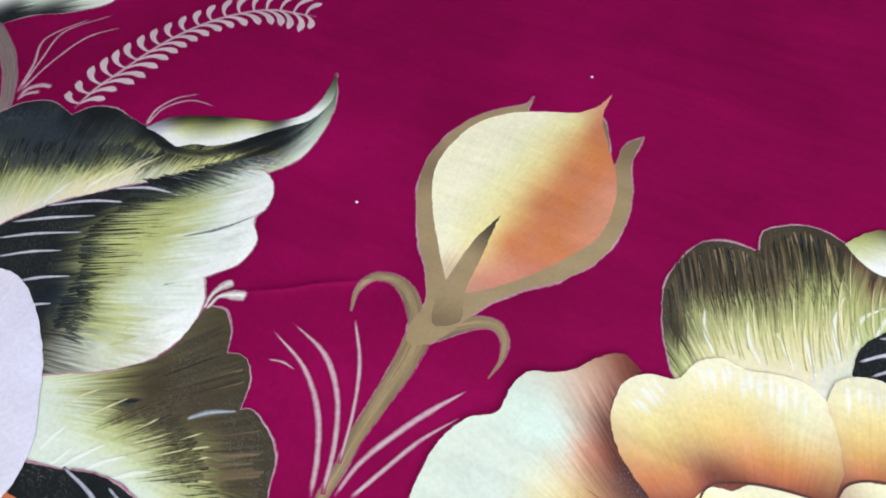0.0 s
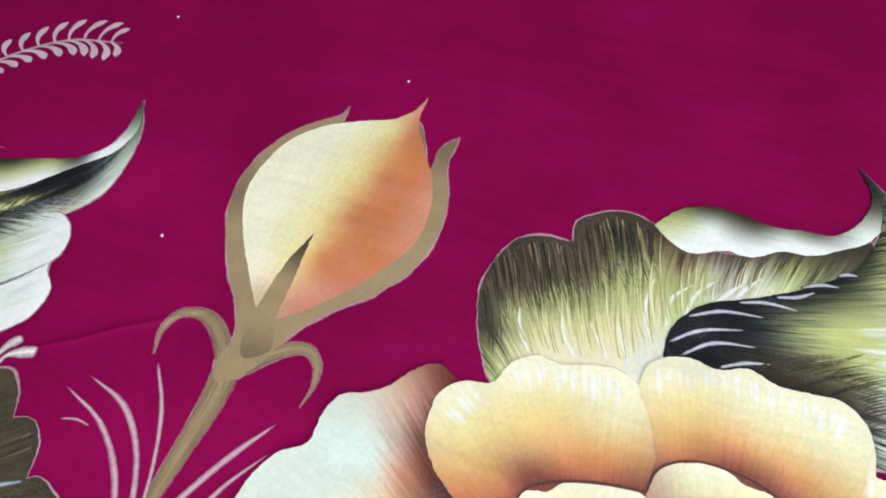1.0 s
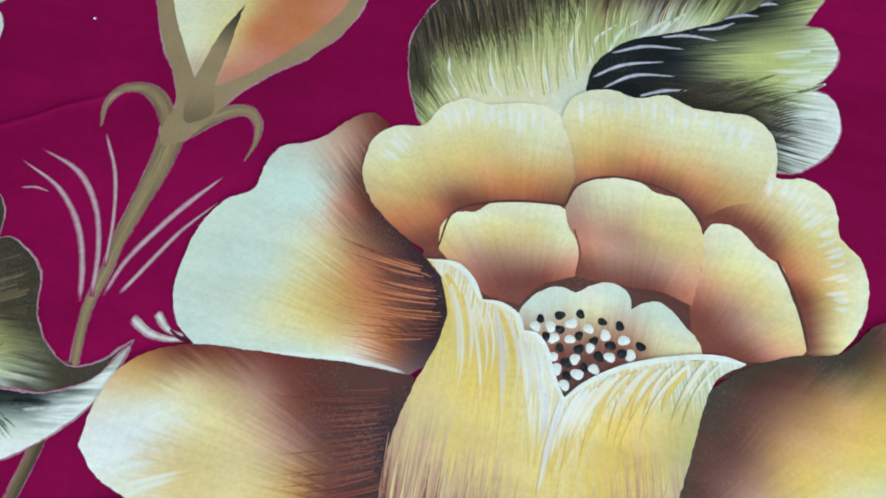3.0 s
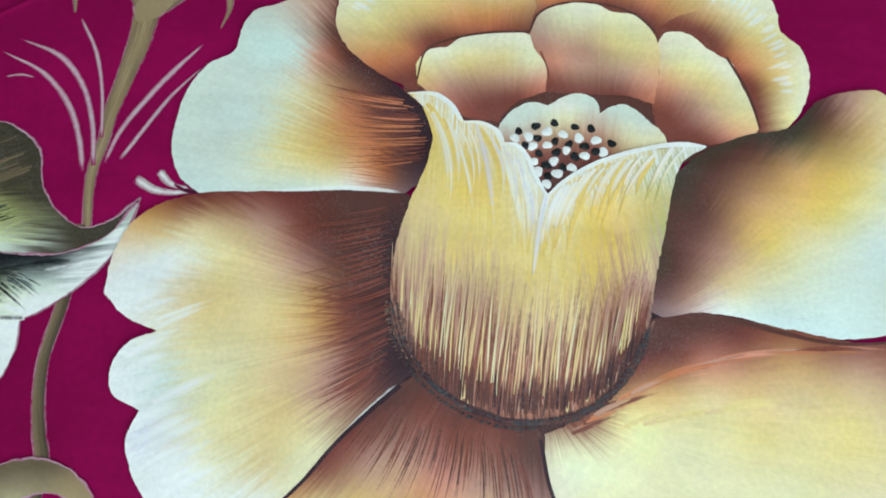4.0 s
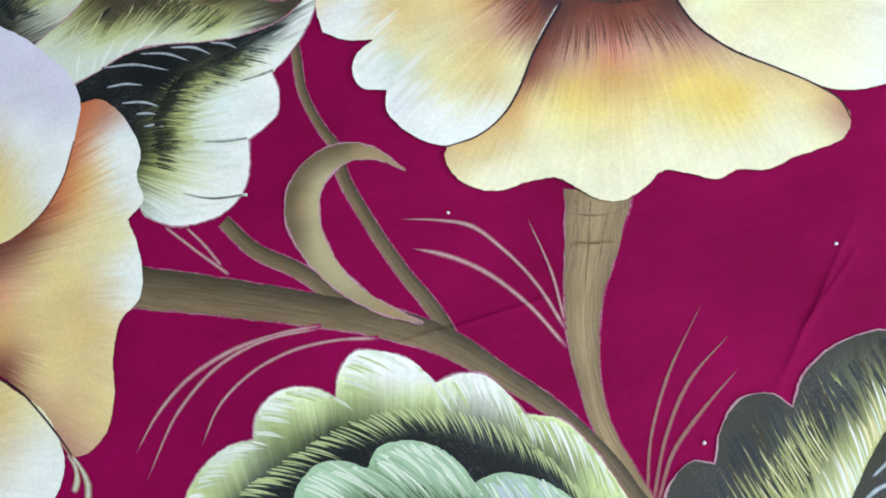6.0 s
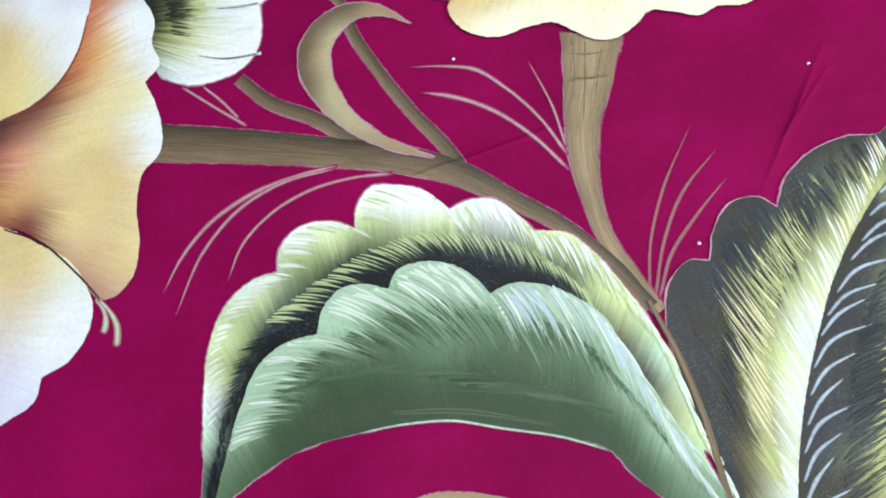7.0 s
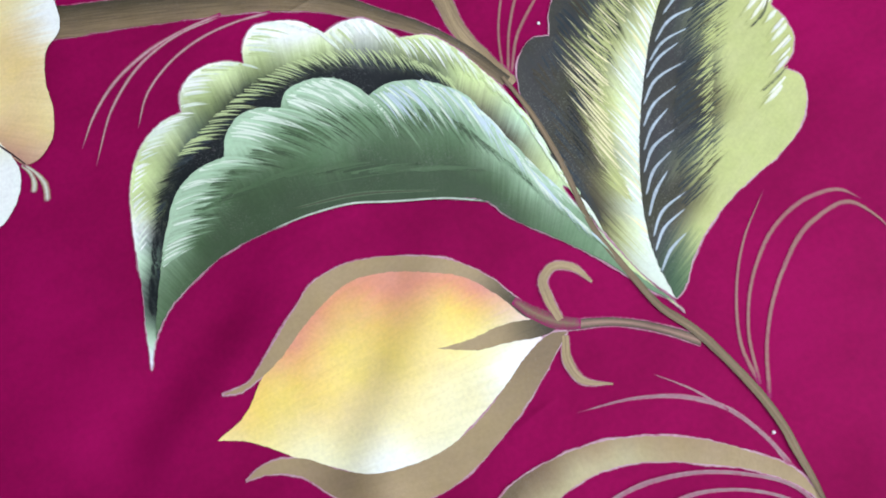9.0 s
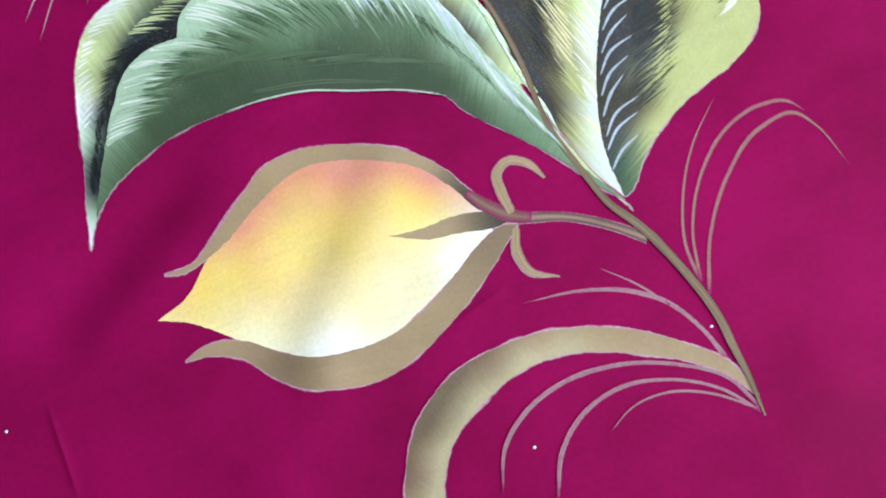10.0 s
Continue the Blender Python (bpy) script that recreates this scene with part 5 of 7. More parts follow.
piece = paint(flower, "petal", [(129.1, 213.1), (130.5, 203), (145.6, 205.1), (157.1, 199.4), (162, 189.1), (163.5, 176.9), (174.2, 165.9), (178.3, 149.4), (175.5, 131.8), (168.3, 118.2), (153.3, 107.2), (146.8, 106.5, 1), (148.5, 121.1), (140.3, 140.8), (134.2, 149), (119.1, 162.1), (100.2, 165.4), (96.9, 169.1, 1), (108.8, 179.6), (121.2, 186.4)],
    [(147, 204, 'w'), (161, 190, 'w'), (175, 155, 'w'), (173, 133, 'w'), (133, 198, 'w'), (146, 185, 'y'), (161, 168, 'Y'), (165, 140, 'Y'), (163, 121, 'Y'), (149, 172, 'Y'), (123, 181, 'O'), (141, 167, 'O'), (121, 173, 'r'), (142, 152, 'R'), (150, 140, 'r'), (130, 164, 'r'), (154, 119, 'r'), (151, 129, 'r'), (156, 144, 'O')],
    fan=(88, 92), drag=0.6)
hairs(piece, "light_stroke", [(128.7, 200.4), (144.1, 199), (156.7, 186.4), (168.5, 160.5), (170.6, 136.8)], [(-2, -14), (-8, -14), (-12, -9), (-12, -6), (-11, -1)], 18, 3.4, "W", 0.05)
piece = paint(flower, "inner_petal", [(-28.4, 119.6, 1), (-30.3, 132.9), (-24.7, 141.7), (-14.6, 145), (-9.7, 150.6), (4.8, 155.2), (19.6, 158.3), (29.6, 157), (35.6, 147.2), (40.9, 134.9), (41.9, 122.7, 1), (24.5, 111.7), (18, 100.7, 1), (4.8, 100.8), (-15.1, 109.3)],
    [(-19, 139, 'w'), (6, 151, 'w'), (24, 153, 'w'), (-26, 127, 'Y'), (-6, 135, 'Y'), (17, 140, 'Y'), (34, 138, 'y'), (-9, 121, 'P'), (17, 126, 'P'), (38, 128, 'S'), (-16, 112, 'S'), (8, 111, 'r'), (25, 117, 'r'), (16, 105, 'r')],
    fan=(27, 78), drag=0.6)
piece = paint(flower, "inner_petal", [(100.4, 141.5, 1), (98.8, 160.3), (102.9, 167.6), (115.7, 168), (125, 160), (139.1, 150.7), (143.2, 138.4), (148.8, 127.3), (151.4, 112.9), (148.2, 105.7, 1), (127.6, 100.9), (106.6, 98.1), (97.3, 118.6)],
    [(110, 164, 'w'), (134, 147, 'w'), (145, 130, 'y'), (106, 153, 'y'), (110, 144, 'Y'), (130, 138, 'Y'), (142, 120, 'Y'), (103, 132, 'S'), (117, 126, 'P'), (126, 116, 'P'), (139, 106, 'S'), (101, 119, 'r'), (111, 109, 'r'), (109, 102, 'r'), (127, 103, 'r')],
    fan=(98, 83), drag=0.6)
piece = paint(flower, "inner_petal", [(28.5, 159.5, 1), (32.3, 172.1), (46.2, 180.4), (64.1, 182.1), (70.6, 178.8), (85.7, 177.1), (95.7, 167.1), (99.4, 157.8), (100.1, 141.5), (98.3, 121.4, 1), (84, 124.4), (64.3, 123.2), (42, 122, 1), (40.3, 138.1), (31.9, 149.8)],
    [(56, 176, 'w'), (87, 169, 'y'), (48, 167, 'y'), (73, 159, 'Y'), (92, 153, 'Y'), (60, 152, 'P'), (38, 155, 'P'), (44, 142, 'S'), (56, 138, 'P'), (82, 137, 'P'), (94, 131, 'S'), (78, 125, 'r'), (56, 124, 'r'), (45, 128, 'r')],
    fan=(72, 77), drag=0.6)
ribbon(flower, "contour", [(28.6, 158.9, 1.6), (32.3, 172.1, 2), (46, 181.1, 2), (64, 182.8, 2), (85.6, 177.8, 2.2), (97.1, 167.4, 2.2)], "BBB", piece)
ribbon(flower, "contour", [(135.1, 155.7, 2.1), (143.7, 140, 2.6), (148.8, 127.3, 2.6), (152.4, 113.1, 1.7)], "BBB", piece)
ribbon(flower, "contour", [(-28.9, 121.2, 1.6), (-26.2, 141.4, 1.6), (-9.8, 151.3, 2), (4.7, 155.8, 2.3), (28.5, 159.5, 1.9)], "BBB", piece)
ribbon(flower, "contour", [(35.9, 147.3, 1.3), (41.1, 135, 1.5), (41.4, 122.5, 1.2)], "rrr", piece)
piece = paint(flower, "disc", [(16.7, 86.1, 1), (18.3, 95.8), (23, 106.2), (29.1, 112.2), (35.8, 115), (43.1, 114.1), (50.7, 120.1), (60.3, 123.2), (67.8, 120.1), (71.1, 112.1, 1), (76.6, 117.3), (83.3, 119.2), (90.6, 115.8), (96.1, 110.6), (102.6, 105.7), (106.1, 97.3), (96.3, 87.9), (68.5, 73.7), (48.4, 58.2), (31, 69.3)],
    [(38, 111, 'G'), (62, 118, 'G'), (80, 115, 'G'), (94, 109, 'G'), (103, 100, 'y'), (25, 100, 'G'), (53, 106, 'y'), (36, 91, 'P'), (68, 101, 'P'), (87, 101, 'y'), (45, 84, 'r'), (58, 74, 'B'), (48, 67, 'B'), (35, 76, 'r'), (72, 89, 'r'), (19, 88, 'P')],
    fan=(70, -42), drag=1.2, label="pale green flower disc")
dots(flower, [(29.6, 96.4), (38.2, 100.5), (47.6, 103.6), (58.4, 102.5), (66.8, 102.5), (77.9, 95.1), (34.3, 88.6), (39.6, 93.6), (49, 92.9), (56.3, 92.2), (64.3, 91.9), (41.4, 84.8), (50.2, 86.5), (59.8, 85.3), (70.4, 89.5), (45.9, 78.7), (54.2, 78.3), (47.2, 72.4)], "K")
dots(flower, [(28, 92.3), (35.1, 94), (44.3, 97.9), (52.7, 97.4), (61, 96.2), (69.8, 96), (37.6, 88.6), (45.2, 90.1), (55.2, 88.3), (64.8, 86.3), (74, 89.6), (39.1, 79.8), (49.4, 81.2), (58.8, 78.8), (42, 74.4), (51.8, 74.5), (47.1, 68)], "W")
piece = paint(flower, "petal", [(-74.5, 184.5, 1), (-87.1, 189.4), (-98.2, 181.6), (-107.8, 169.1), (-115.9, 163.1), (-130.3, 156), (-134.3, 142.9), (-134.6, 129.2), (-147.3, 118.7), (-154.7, 103.2), (-156, 80.7), (-153.4, 63.1), (-146, 50.2), (-131.7, 40.6, 1), (-105.8, 43.8), (-72.2, 49.4), (-44.4, 53.7), (-24.4, 53.4, 1), (-15.3, 63.2), (-12.8, 83.6), (-15, 97.4), (-29, 109.4), (-39.9, 117.5), (-57.9, 127.9), (-73.9, 140.9), (-82.3, 157.7), (-81.6, 172.9)],
    [(-145, 69, 'G'), (-130, 116, 'G'), (-124, 54, 'G'), (-118, 149, 'G'), (-146, 96, 'G'), (-106, 121, 'G'), (-111, 86, 'G'), (-78, 51, 'G'), (-50, 53, 'W'), (-107, 48, 'G'), (-91, 73, 'Y'), (-82, 105, 'C'), (-97, 133, 'G'), (-97, 63, 'y'), (-70, 62, 'Y'), (-84, 184, 'r'), (-92, 171, 'P'), (-79, 147, 'B'), (-91, 156, 'P'), (-86, 132, 'S'), (-66, 125, 'B'), (-62, 98, 'R'), (-73, 93, 'O'), (-44, 98, 'B'), (-61, 73, 'O'), (-45, 79, 'R'), (-25, 92, 'D'), (-16, 78, 'D'), (-31, 69, 'B'), (-41, 61, 'R'), (-34, 107, 'D'), (-52, 117, 'B')],
    fan=(22, 59), drag=4)
hairs(piece, "brown_feathering", [(-33.3, 108.7), (-18.8, 93.5), (-16.0, 72.2)], [(-46.0, 6.6), (-47.5, -2.5), (-45.5, -8.8)], 32, 0.9, "rRr", 0.05)
ribbon(flower, "edge_light", [(-131.7, 40.6, 1.2), (-106, 44.3, 1.8), (-72.4, 50.3, 2.6), (-44.5, 53.9, 3.4), (-24.5, 54, 1.7)], "WWW", piece)
piece = paint(flower, "petal", [(109.7, 80.8), (126, 97.2), (145.3, 108.5), (167.7, 116.3), (182, 133.6), (198.6, 141.5), (214.4, 142.4), (222, 130.2), (222.3, 111.5, 1), (235.8, 110.6), (243.2, 100.9), (241.1, 83.2), (234.4, 71, 1), (236.5, 55.9), (233.8, 39.5), (228, 26.6), (219.5, 17), (201.9, 10.4), (182, 7.1), (162.6, 8.7), (140.3, 11.5), (123.2, 11.3), (108.7, 5.9, 1), (91.8, 13.6), (93.4, 56.1)],
    [(111, 57, 'B'), (113, 27, 'B'), (148, 101, 'B'), (131, 88, 'B'), (167, 109, 'V'), (184, 126, 'B'), (197, 132, 'P'), (213, 134, 'C'), (124, 60, 'B'), (134, 40, 'P'), (121, 18, 'P'), (148, 64, 'O'), (171, 93, 'O'), (158, 51, 'A'), (184, 72, 'A'), (199, 93, 'A'), (213, 108, 'C'), (173, 48, 'y'), (223, 97, 'G'), (232, 76, 'W'), (203, 58, 'G'), (191, 35, 'G'), (155, 18, 'G'), (213, 26, 'G'), (132, 13, 'W'), (224, 42, 'G'), (139, 27, 'C')],
    fan=(91, -5), drag=3)
piece = paint(flower, "petal", [(46.6, -27), (69.1, -47), (58.2, -54.3, 1), (61.3, -71.2), (71.4, -88.4), (84.2, -103.2), (99.5, -116.2), (116.8, -131.7), (129.2, -139.7), (147.3, -143.1), (160.7, -142), (164.3, -141.3), (177.3, -134.2), (186.4, -122.5), (197.6, -109.6), (208.2, -98.8), (224.6, -70.7), (237, -9.9), (230, 16.4), (222.4, 13.7), (199.5, 7.4), (168.1, 8.8), (136.2, 10.6), (107.8, 6.7, 1), (85.1, -2.3)],
    [(131, -68, 'y'), (173, -69, 'y'), (86, -84, 'y'), (99, -96, 'w'), (137, -119, 'w'), (171, -125, 'W'), (193, -93, 'W'), (115, -79, 'y'), (154, -97, 'w'), (128, 7, 'B'), (154, 8, 'r'), (180, 6, 'r'), (204, 8, 'r'), (111, -3, 'B'), (116, -12, 'r'), (142, -1, 'r'), (96, -21, 'r'), (82, -37, 'r'), (70, -49, 'r'), (129, -14, 'S'), (167, -7, 'O'), (197, -4, 'P'), (107, -28, 'O'), (92, -39, 'Y'), (129, -26, 'C'), (166, -23, 'C'), (198, -21, 'C'), (68, -58, 'y'), (81, -58, 'y'), (118, -50, 'y'), (154, -42, 'Y'), (190, -42, 'Y'), (70, -72, 'w'), (106, -66, 'y'), (166, -60, 'y')],
    fan=(58, -40), drag=2.6)
hairs(piece, "brown_feathering", [(67.8, -53.3), (86.8, -36.2), (106.4, -23.1), (131.4, -10.3), (166.8, -1.3)], [(19.5, 9.1), (27.1, 15.5), (32.7, 12.6), (37.9, 8.6), (37.5, 5.4)], 40, 2.4, "rRPS", 0.05)
hairs(piece, "golden_stroke", [(82.7, -50.6), (117.1, -38.1), (154.1, -27.6), (185.7, -32.9)], [(29.4, 14.3), (37.1, 11.8), (36.8, 6.6), (33.4, 2.5)], 9, 5.0, "YC", 0.05)
ribbon(flower, "contour", [(108.7, 6.2, 1.5), (123.1, 9.7, 3.6), (143, 9.4, 4.2), (162.4, 6.8, 3.5), (181.7, 5.3, 2.6), (204.3, 8, 1.8), (227.6, 15.7, 1.2)], "BBB", piece)
piece = paint(flower, "petal", [(-22.4, 53.6, 1), (-53.4, 51.9), (-78.1, 48.3), (-106, 44.9), (-130.7, 40.9), (-148.4, 33.7), (-161.8, 21.5), (-166.8, 3.3), (-164.8, -18.2, 1), (-151.9, -27.6), (-132.4, -33.3, 1), (-144.8, -40.9), (-149.5, -52.8), (-146.1, -64.1), (-129.5, -71.1, 1), (-131.8, -84.4), (-125.4, -97.5), (-113.4, -110), (-98.5, -117.7), (-82.4, -117.2), (-66.8, -113.6), (-54.5, -104.1), (-47.4, -94.8), (-40.6, -81.3), (-28.4, -63.2), (-8.9, -40.7, 1), (5.6, -19.6), (-3, 37.1)],
    [(-124, -84, 'l'), (-112, -102, 'W'), (-86, -111, 'W'), (-68, -105, 'W'), (-90, -85, 'y'), (-60, -84, 'C'), (-52, -79, 'y'), (-152, -2, 'W'), (-150, -16, 'W'), (-132, 4, 'W'), (-146, -50, 'W'), (-132, -80, 'W'), (-120, -93, 'W'), (-100, -95, 'W'), (-121, -52, 'G'), (-121, -12, 'C'), (-105, 17, 'C'), (-101, -21, 'C'), (-114, -46, 'y'), (-94, -45, 'y'), (-100, -75, 'y'), (-76, -29, 'C'), (-76, -9, 'C'), (-72, -56, 'C'), (-65, -75, 'C'), (-78, -87, 'y'), (-137, 34, 'r'), (-111, 40, 'r'), (-86, 41, 'r'), (-57, 45, 'B'), (-34, 48, 'B'), (-160, 22, 'O'), (-93, 30, 'P'), (-71, 26, 'r'), (-72, 9, 'P'), (-62, -7, 'O'), (-57, -26, 'O'), (-46, -36, 'P'), (-52, 18, 'B'), (-38, 5, 'B'), (-28, -17, 'B'), (-17, -32, 'D'), (-22, 22, 'D'), (-12, -6, 'D'), (-46, -8, 'r'), (-38, -24, 'r'), (-46, -52, 'P'), (-51, -64, 'C'), (-28, -44, 'r'), (-43, -77, 'y'), (-51, -90, 'y'), (-128, 23, 'C'), (-147, 14, 'C'), (-96, 6, 'C')],
    fan=(11, -7), drag=4.2)
hairs(piece, "brown_feathering", [(-27.6, 45.8), (-26.2, 21.3), (-18.9, -4.0), (-17.8, -26.2), (-22.9, -43.1)], [(-48.5, -11.1), (-45.7, -18.1), (-38.4, -19.5), (-31.6, -20.7), (-23.2, -19.0)], 44, 1.3, "rBr", 0.04)
hairs(piece, "light_stroke", [(-153.2, -21.5), (-136.2, -31.7), (-143.4, -48.2), (-144.9, -62.7), (-129, -70.5), (-125, -92.1), (-108, -109.7)], [(29, 14), (31, 22)], 16, 6.3, "W", 0.06)
ribbon(flower, "edge_light", [(-64.3, -112.4, 1), (-49.9, -97.5, 1.6), (-38.2, -78, 1.9), (-25.9, -59.7, 2.2), (-9.8, -40.7, 2.6)], "WWW", piece)
piece = paint(flower, "petal", [(-9.5, -41.3, 1), (6.1, -28.7), (44.2, -35.4), (58.2, -56.8, 1), (63.6, -77.6), (79.2, -98.7), (100.9, -118.2), (119.1, -134.8), (128.6, -146.4), (130.7, -157.4), (124.7, -167.4), (109.7, -172), (95.6, -173.3), (77.7, -176.9), (62.9, -173.3), (51.4, -176.1), (35.5, -168.8), (23.6, -163.9), (9.2, -172), (-4.4, -176.2), (-16.7, -172.6), (-28.2, -162.2), (-37, -154.2), (-53.5, -152.1), (-73.9, -153.5), (-88.6, -147.5), (-98, -137.5), (-101.3, -124.6), (-98.6, -118.5, 1), (-80.2, -117.1), (-61.6, -107.4), (-49.4, -93.7), (-36.1, -73), (-23, -55.7)],
    [(2, -52, 'r'), (37, -58, 'r'), (52, -65, 'B'), (-12, -52, 'B'), (-25, -67, 'r'), (21, -45, 'B'), (19, -61, 'r'), (-39, -84, 'r'), (-50, -101, 'O'), (-1, -75, 'P'), (-19, -79, 'P'), (32, -80, 'P'), (57, -92, 'P'), (14, -85, 'S'), (-19, -102, 'A'), (67, -125, 'A'), (90, -124, 'C'), (77, -111, 'C'), (117, -143, 'C'), (127, -154, 'P'), (-85, -127, 'C'), (-43, -124, 'y'), (-80, -143, 'w'), (-53, -145, 'w'), (-6, -167, 'w'), (29, -155, 'w'), (65, -166, 'w'), (97, -160, 'w'), (-11, -139, 'y'), (29, -137, 'y'), (94, -147, 'y'), (115, -164, 'y'), (-30, -153, 'w'), (50, -111, 'A'), (-40, -101, 'C'), (74, -131, 'A'), (-54, -120, 'C'), (8, -100, 'O'), (8, -126, 'Y')],
    fan=(38, 29), drag=2.6)
ribbon(flower, "contour", [(-98.6, -118.5, 1.4), (-76.5, -115.4, 1.8), (-59.7, -105.8, 2.1), (-47.4, -92.1, 2.5), (-34.1, -71.4, 2.9), (-21.2, -55.2, 3.3), (-9.6, -42.1, 3.7)], "DDD", piece)
ribbon(flower, "contour", [(56.8, -56.6, 2.9), (63.6, -77.6, 2.5), (79, -99.4, 2.4), (100.9, -118.2, 2), (119.2, -134.5, 1.9), (128.6, -146.4, 1.9), (130.4, -158.4, 1.3)], "DDD", piece)
hairs(piece, "feathering", [(-16.7, -48.9), (2.1, -54), (22.6, -57.8), (49.4, -63.1)], [(-19, -32), (13, -36)], 36, 1.0, "rBr", 0.05)
piece = paint(flower, "cup", [(-32, 112.2, 1), (-24.1, 114), (-16.3, 112.8), (-7.8, 107.5), (-0.7, 98.5, 1), (9.9, 98.9), (19.4, 94.4), (22.4, 88.8, 1), (29, 88.5), (35.7, 82.2), (39, 73.8), (43.7, 67.3), (48, 60.9, 1), (54.2, 69.4), (60.2, 75), (67.5, 80.8), (77.5, 87.2), (90.4, 92.7), (103.6, 95), (116.6, 99.9), (125.4, 98.9, 1), (113.6, 88.3), (109.9, 76), (108.2, 61.5), (105.2, 39.7), (103.1, 20.2), (100.6, -1.7), (93.4, -19.9), (80.3, -36.2), (63.6, -46.2), (41.6, -50.3), (19.4, -46), (1.3, -36), (-13.1, -20.2), (-21.2, 1), (-23.4, 23.4), (-21, 46.8), (-15, 74.9), (-15.5, 93.1), (-22, 104.2)],
    [(-15, 112, 'W'), (-4, 101, 'W'), (18, 94, 'W'), (34, 83, 'W'), (43, 69, 'W'), (48, 58, 'W'), (68, 79, 'W'), (91, 91, 'W'), (117, 98, 'W'), (-8, 92, 'Y'), (-16, 104, 'A'), (10, 93, 'A'), (2, 76, 'A'), (18, 79, 'A'), (21, 50, 'A'), (61, 52, 'A'), (85, 71, 'A'), (97, 82, 'A'), (71, 74, 'A'), (4, 41, 'A'), (-9, 50, 'Y'), (47, 38, 'A'), (-12, 38, 'C'), (39, 26, 'A'), (77, 33, 'A'), (95, 48, 'Y'), (104, 66, 'L'), (17, 27, 'Y'), (2, 24, 'C'), (17, 3, 'P'), (-10, 5, 'P'), (43, 1, 'C'), (68, 6, 'C'), (91, 23, 'P'), (33, -12, 'P'), (59, -16, 'P'), (-6, -11, 'P'), (12, -31, 'r'), (40, -30, 'S'), (68, -24, 'S'), (91, -2, 'r'), (-3, -29, 'B'), (21, -41, 'B'), (48, -44, 'B'), (76, -34, 'B'), (95, -8, 'B'), (100, 14, 'P')],
    fan=(-68, 728), drag=15, label="yellow cup with brown feathered base", grain=1.3)
hairs(piece, "tan_feathering", [(-17.6, -17.4), (-11.3, -26.1), (6.5, -40.2), (26.3, -46.6), (48.5, -47.8), (70.6, -41.4), (87.5, -27.4), (98.1, -7.8)], [(-6, 37), (-6, 50), (-3, 61), (-2, 66), (0, 66), (3, 63), (6, 55), (5, 38)], 80, 1.9, "PCrP", 0.02)
hairs(piece, "brown_feathering", [(-18.6, -11.3), (-11.3, -26.1), (6.5, -40.2), (26.3, -46.6), (48.5, -47.8), (70.6, -41.4), (87.5, -27.4), (98.1, -7.8)], [(-5, 35), (-5, 43), (-3, 51), (-1, 55), (0, 53), (3, 51), (5, 46), (4, 31)], 95, 1.2, "rBr", 0.02)
hairs(piece, "yellow_feathering", [(-16.8, -8.2), (0.3, -28.7), (26.2, -39.5), (48.5, -41.6), (70.7, -35.1), (95.3, -7.9)], [(-5, 35), (-2, 46), (-1, 51), (0, 51), (3, 45), (4, 34)], 46, 1.1, "yCYP", 0.02)
hairs(piece, "dark_feathering", [(-17.6, -17.4), (-11.3, -26.1), (6.5, -40.2), (26.4, -47.2), (48.5, -48.4), (70.6, -41.4), (87.5, -27.4), (98, -10.8)], [(-4, 18), (-3, 21), (-1, 22), (-1, 23), (0, 23), (1, 20), (3, 19), (2, 17)], 70, 1.4, "BDB", 0.02)
hairs(piece, "golden_stroke", [(-26.3, 109.9), (-16.2, 105.1), (-6.1, 97.7)], [(19, -44), (16, -54), (12, -50)], 5, 3.2, "A", 0.16)
hairs(piece, "light_stroke", [(-29.6, 111), (-21.3, 109.2), (-11.3, 103.3), (-1.2, 95.9)], [(19, -40), (17, -54), (15, -54), (11, -43)], 7, 3.2, "W", 0.16)
hairs(piece, "golden_stroke", [(6.7, 96.4), (16.4, 94.4), (22.3, 86.4)], [(16, -56), (15, -56), (11, -48)], 4, 3.2, "A", 0.16)
hairs(piece, "light_stroke", [(2.5, 97.1), (11.5, 97.3), (19.6, 93), (23.2, 85.7)], [(16, -60), (17, -59), (15, -52), (10, -48)], 6, 3.2, "Wl", 0.16)
hairs(piece, "light_stroke", [(23.9, 86.4), (30.8, 84), (35.7, 75.1), (39.5, 63.6)], [(13, -45), (10, -42), (5, -41), (2, -37)], 5, 2.8, "Wl", 0.1)
hairs(piece, "golden_stroke", [(52.7, 61.4), (69.7, 78.3), (85.3, 86.4), (104.1, 92.1)], [(-4, -34), (-12, -38), (-14, -39), (-13, -32)], 9, 3.1, "A", -0.12)
hairs(piece, "light_stroke", [(49.6, 60.3), (57.3, 69.2), (69.7, 80), (85.4, 88.2), (97.9, 93.1), (110.5, 97), (119.9, 98.6)], [(-3, -37), (-8, -37), (-13, -42), (-15, -42), (-14, -39), (-14, -32), (-12, -25)], 14, 2.8, "W", -0.12)
ribbon(flower, "light_line", [(47.8, 62.7, 2.6), (46.6, 51.7, 3.2), (45.8, 38.3, 3.2), (45.3, 18, 0.9)], "WlW", piece)
ribbon(flower, "edge_light", [(-32, 112.2, 0.9), (-16.3, 112.8, 3.1), (-7.8, 107.5, 3), (-0.6, 98.2, 2.1)], "WWW", piece)
ribbon(flower, "edge_light", [(-1.2, 98.1, 0.9), (10.1, 98.3, 2.7), (19.5, 93.8, 2.6), (22.5, 88.2, 1.7)], "WWW", piece)
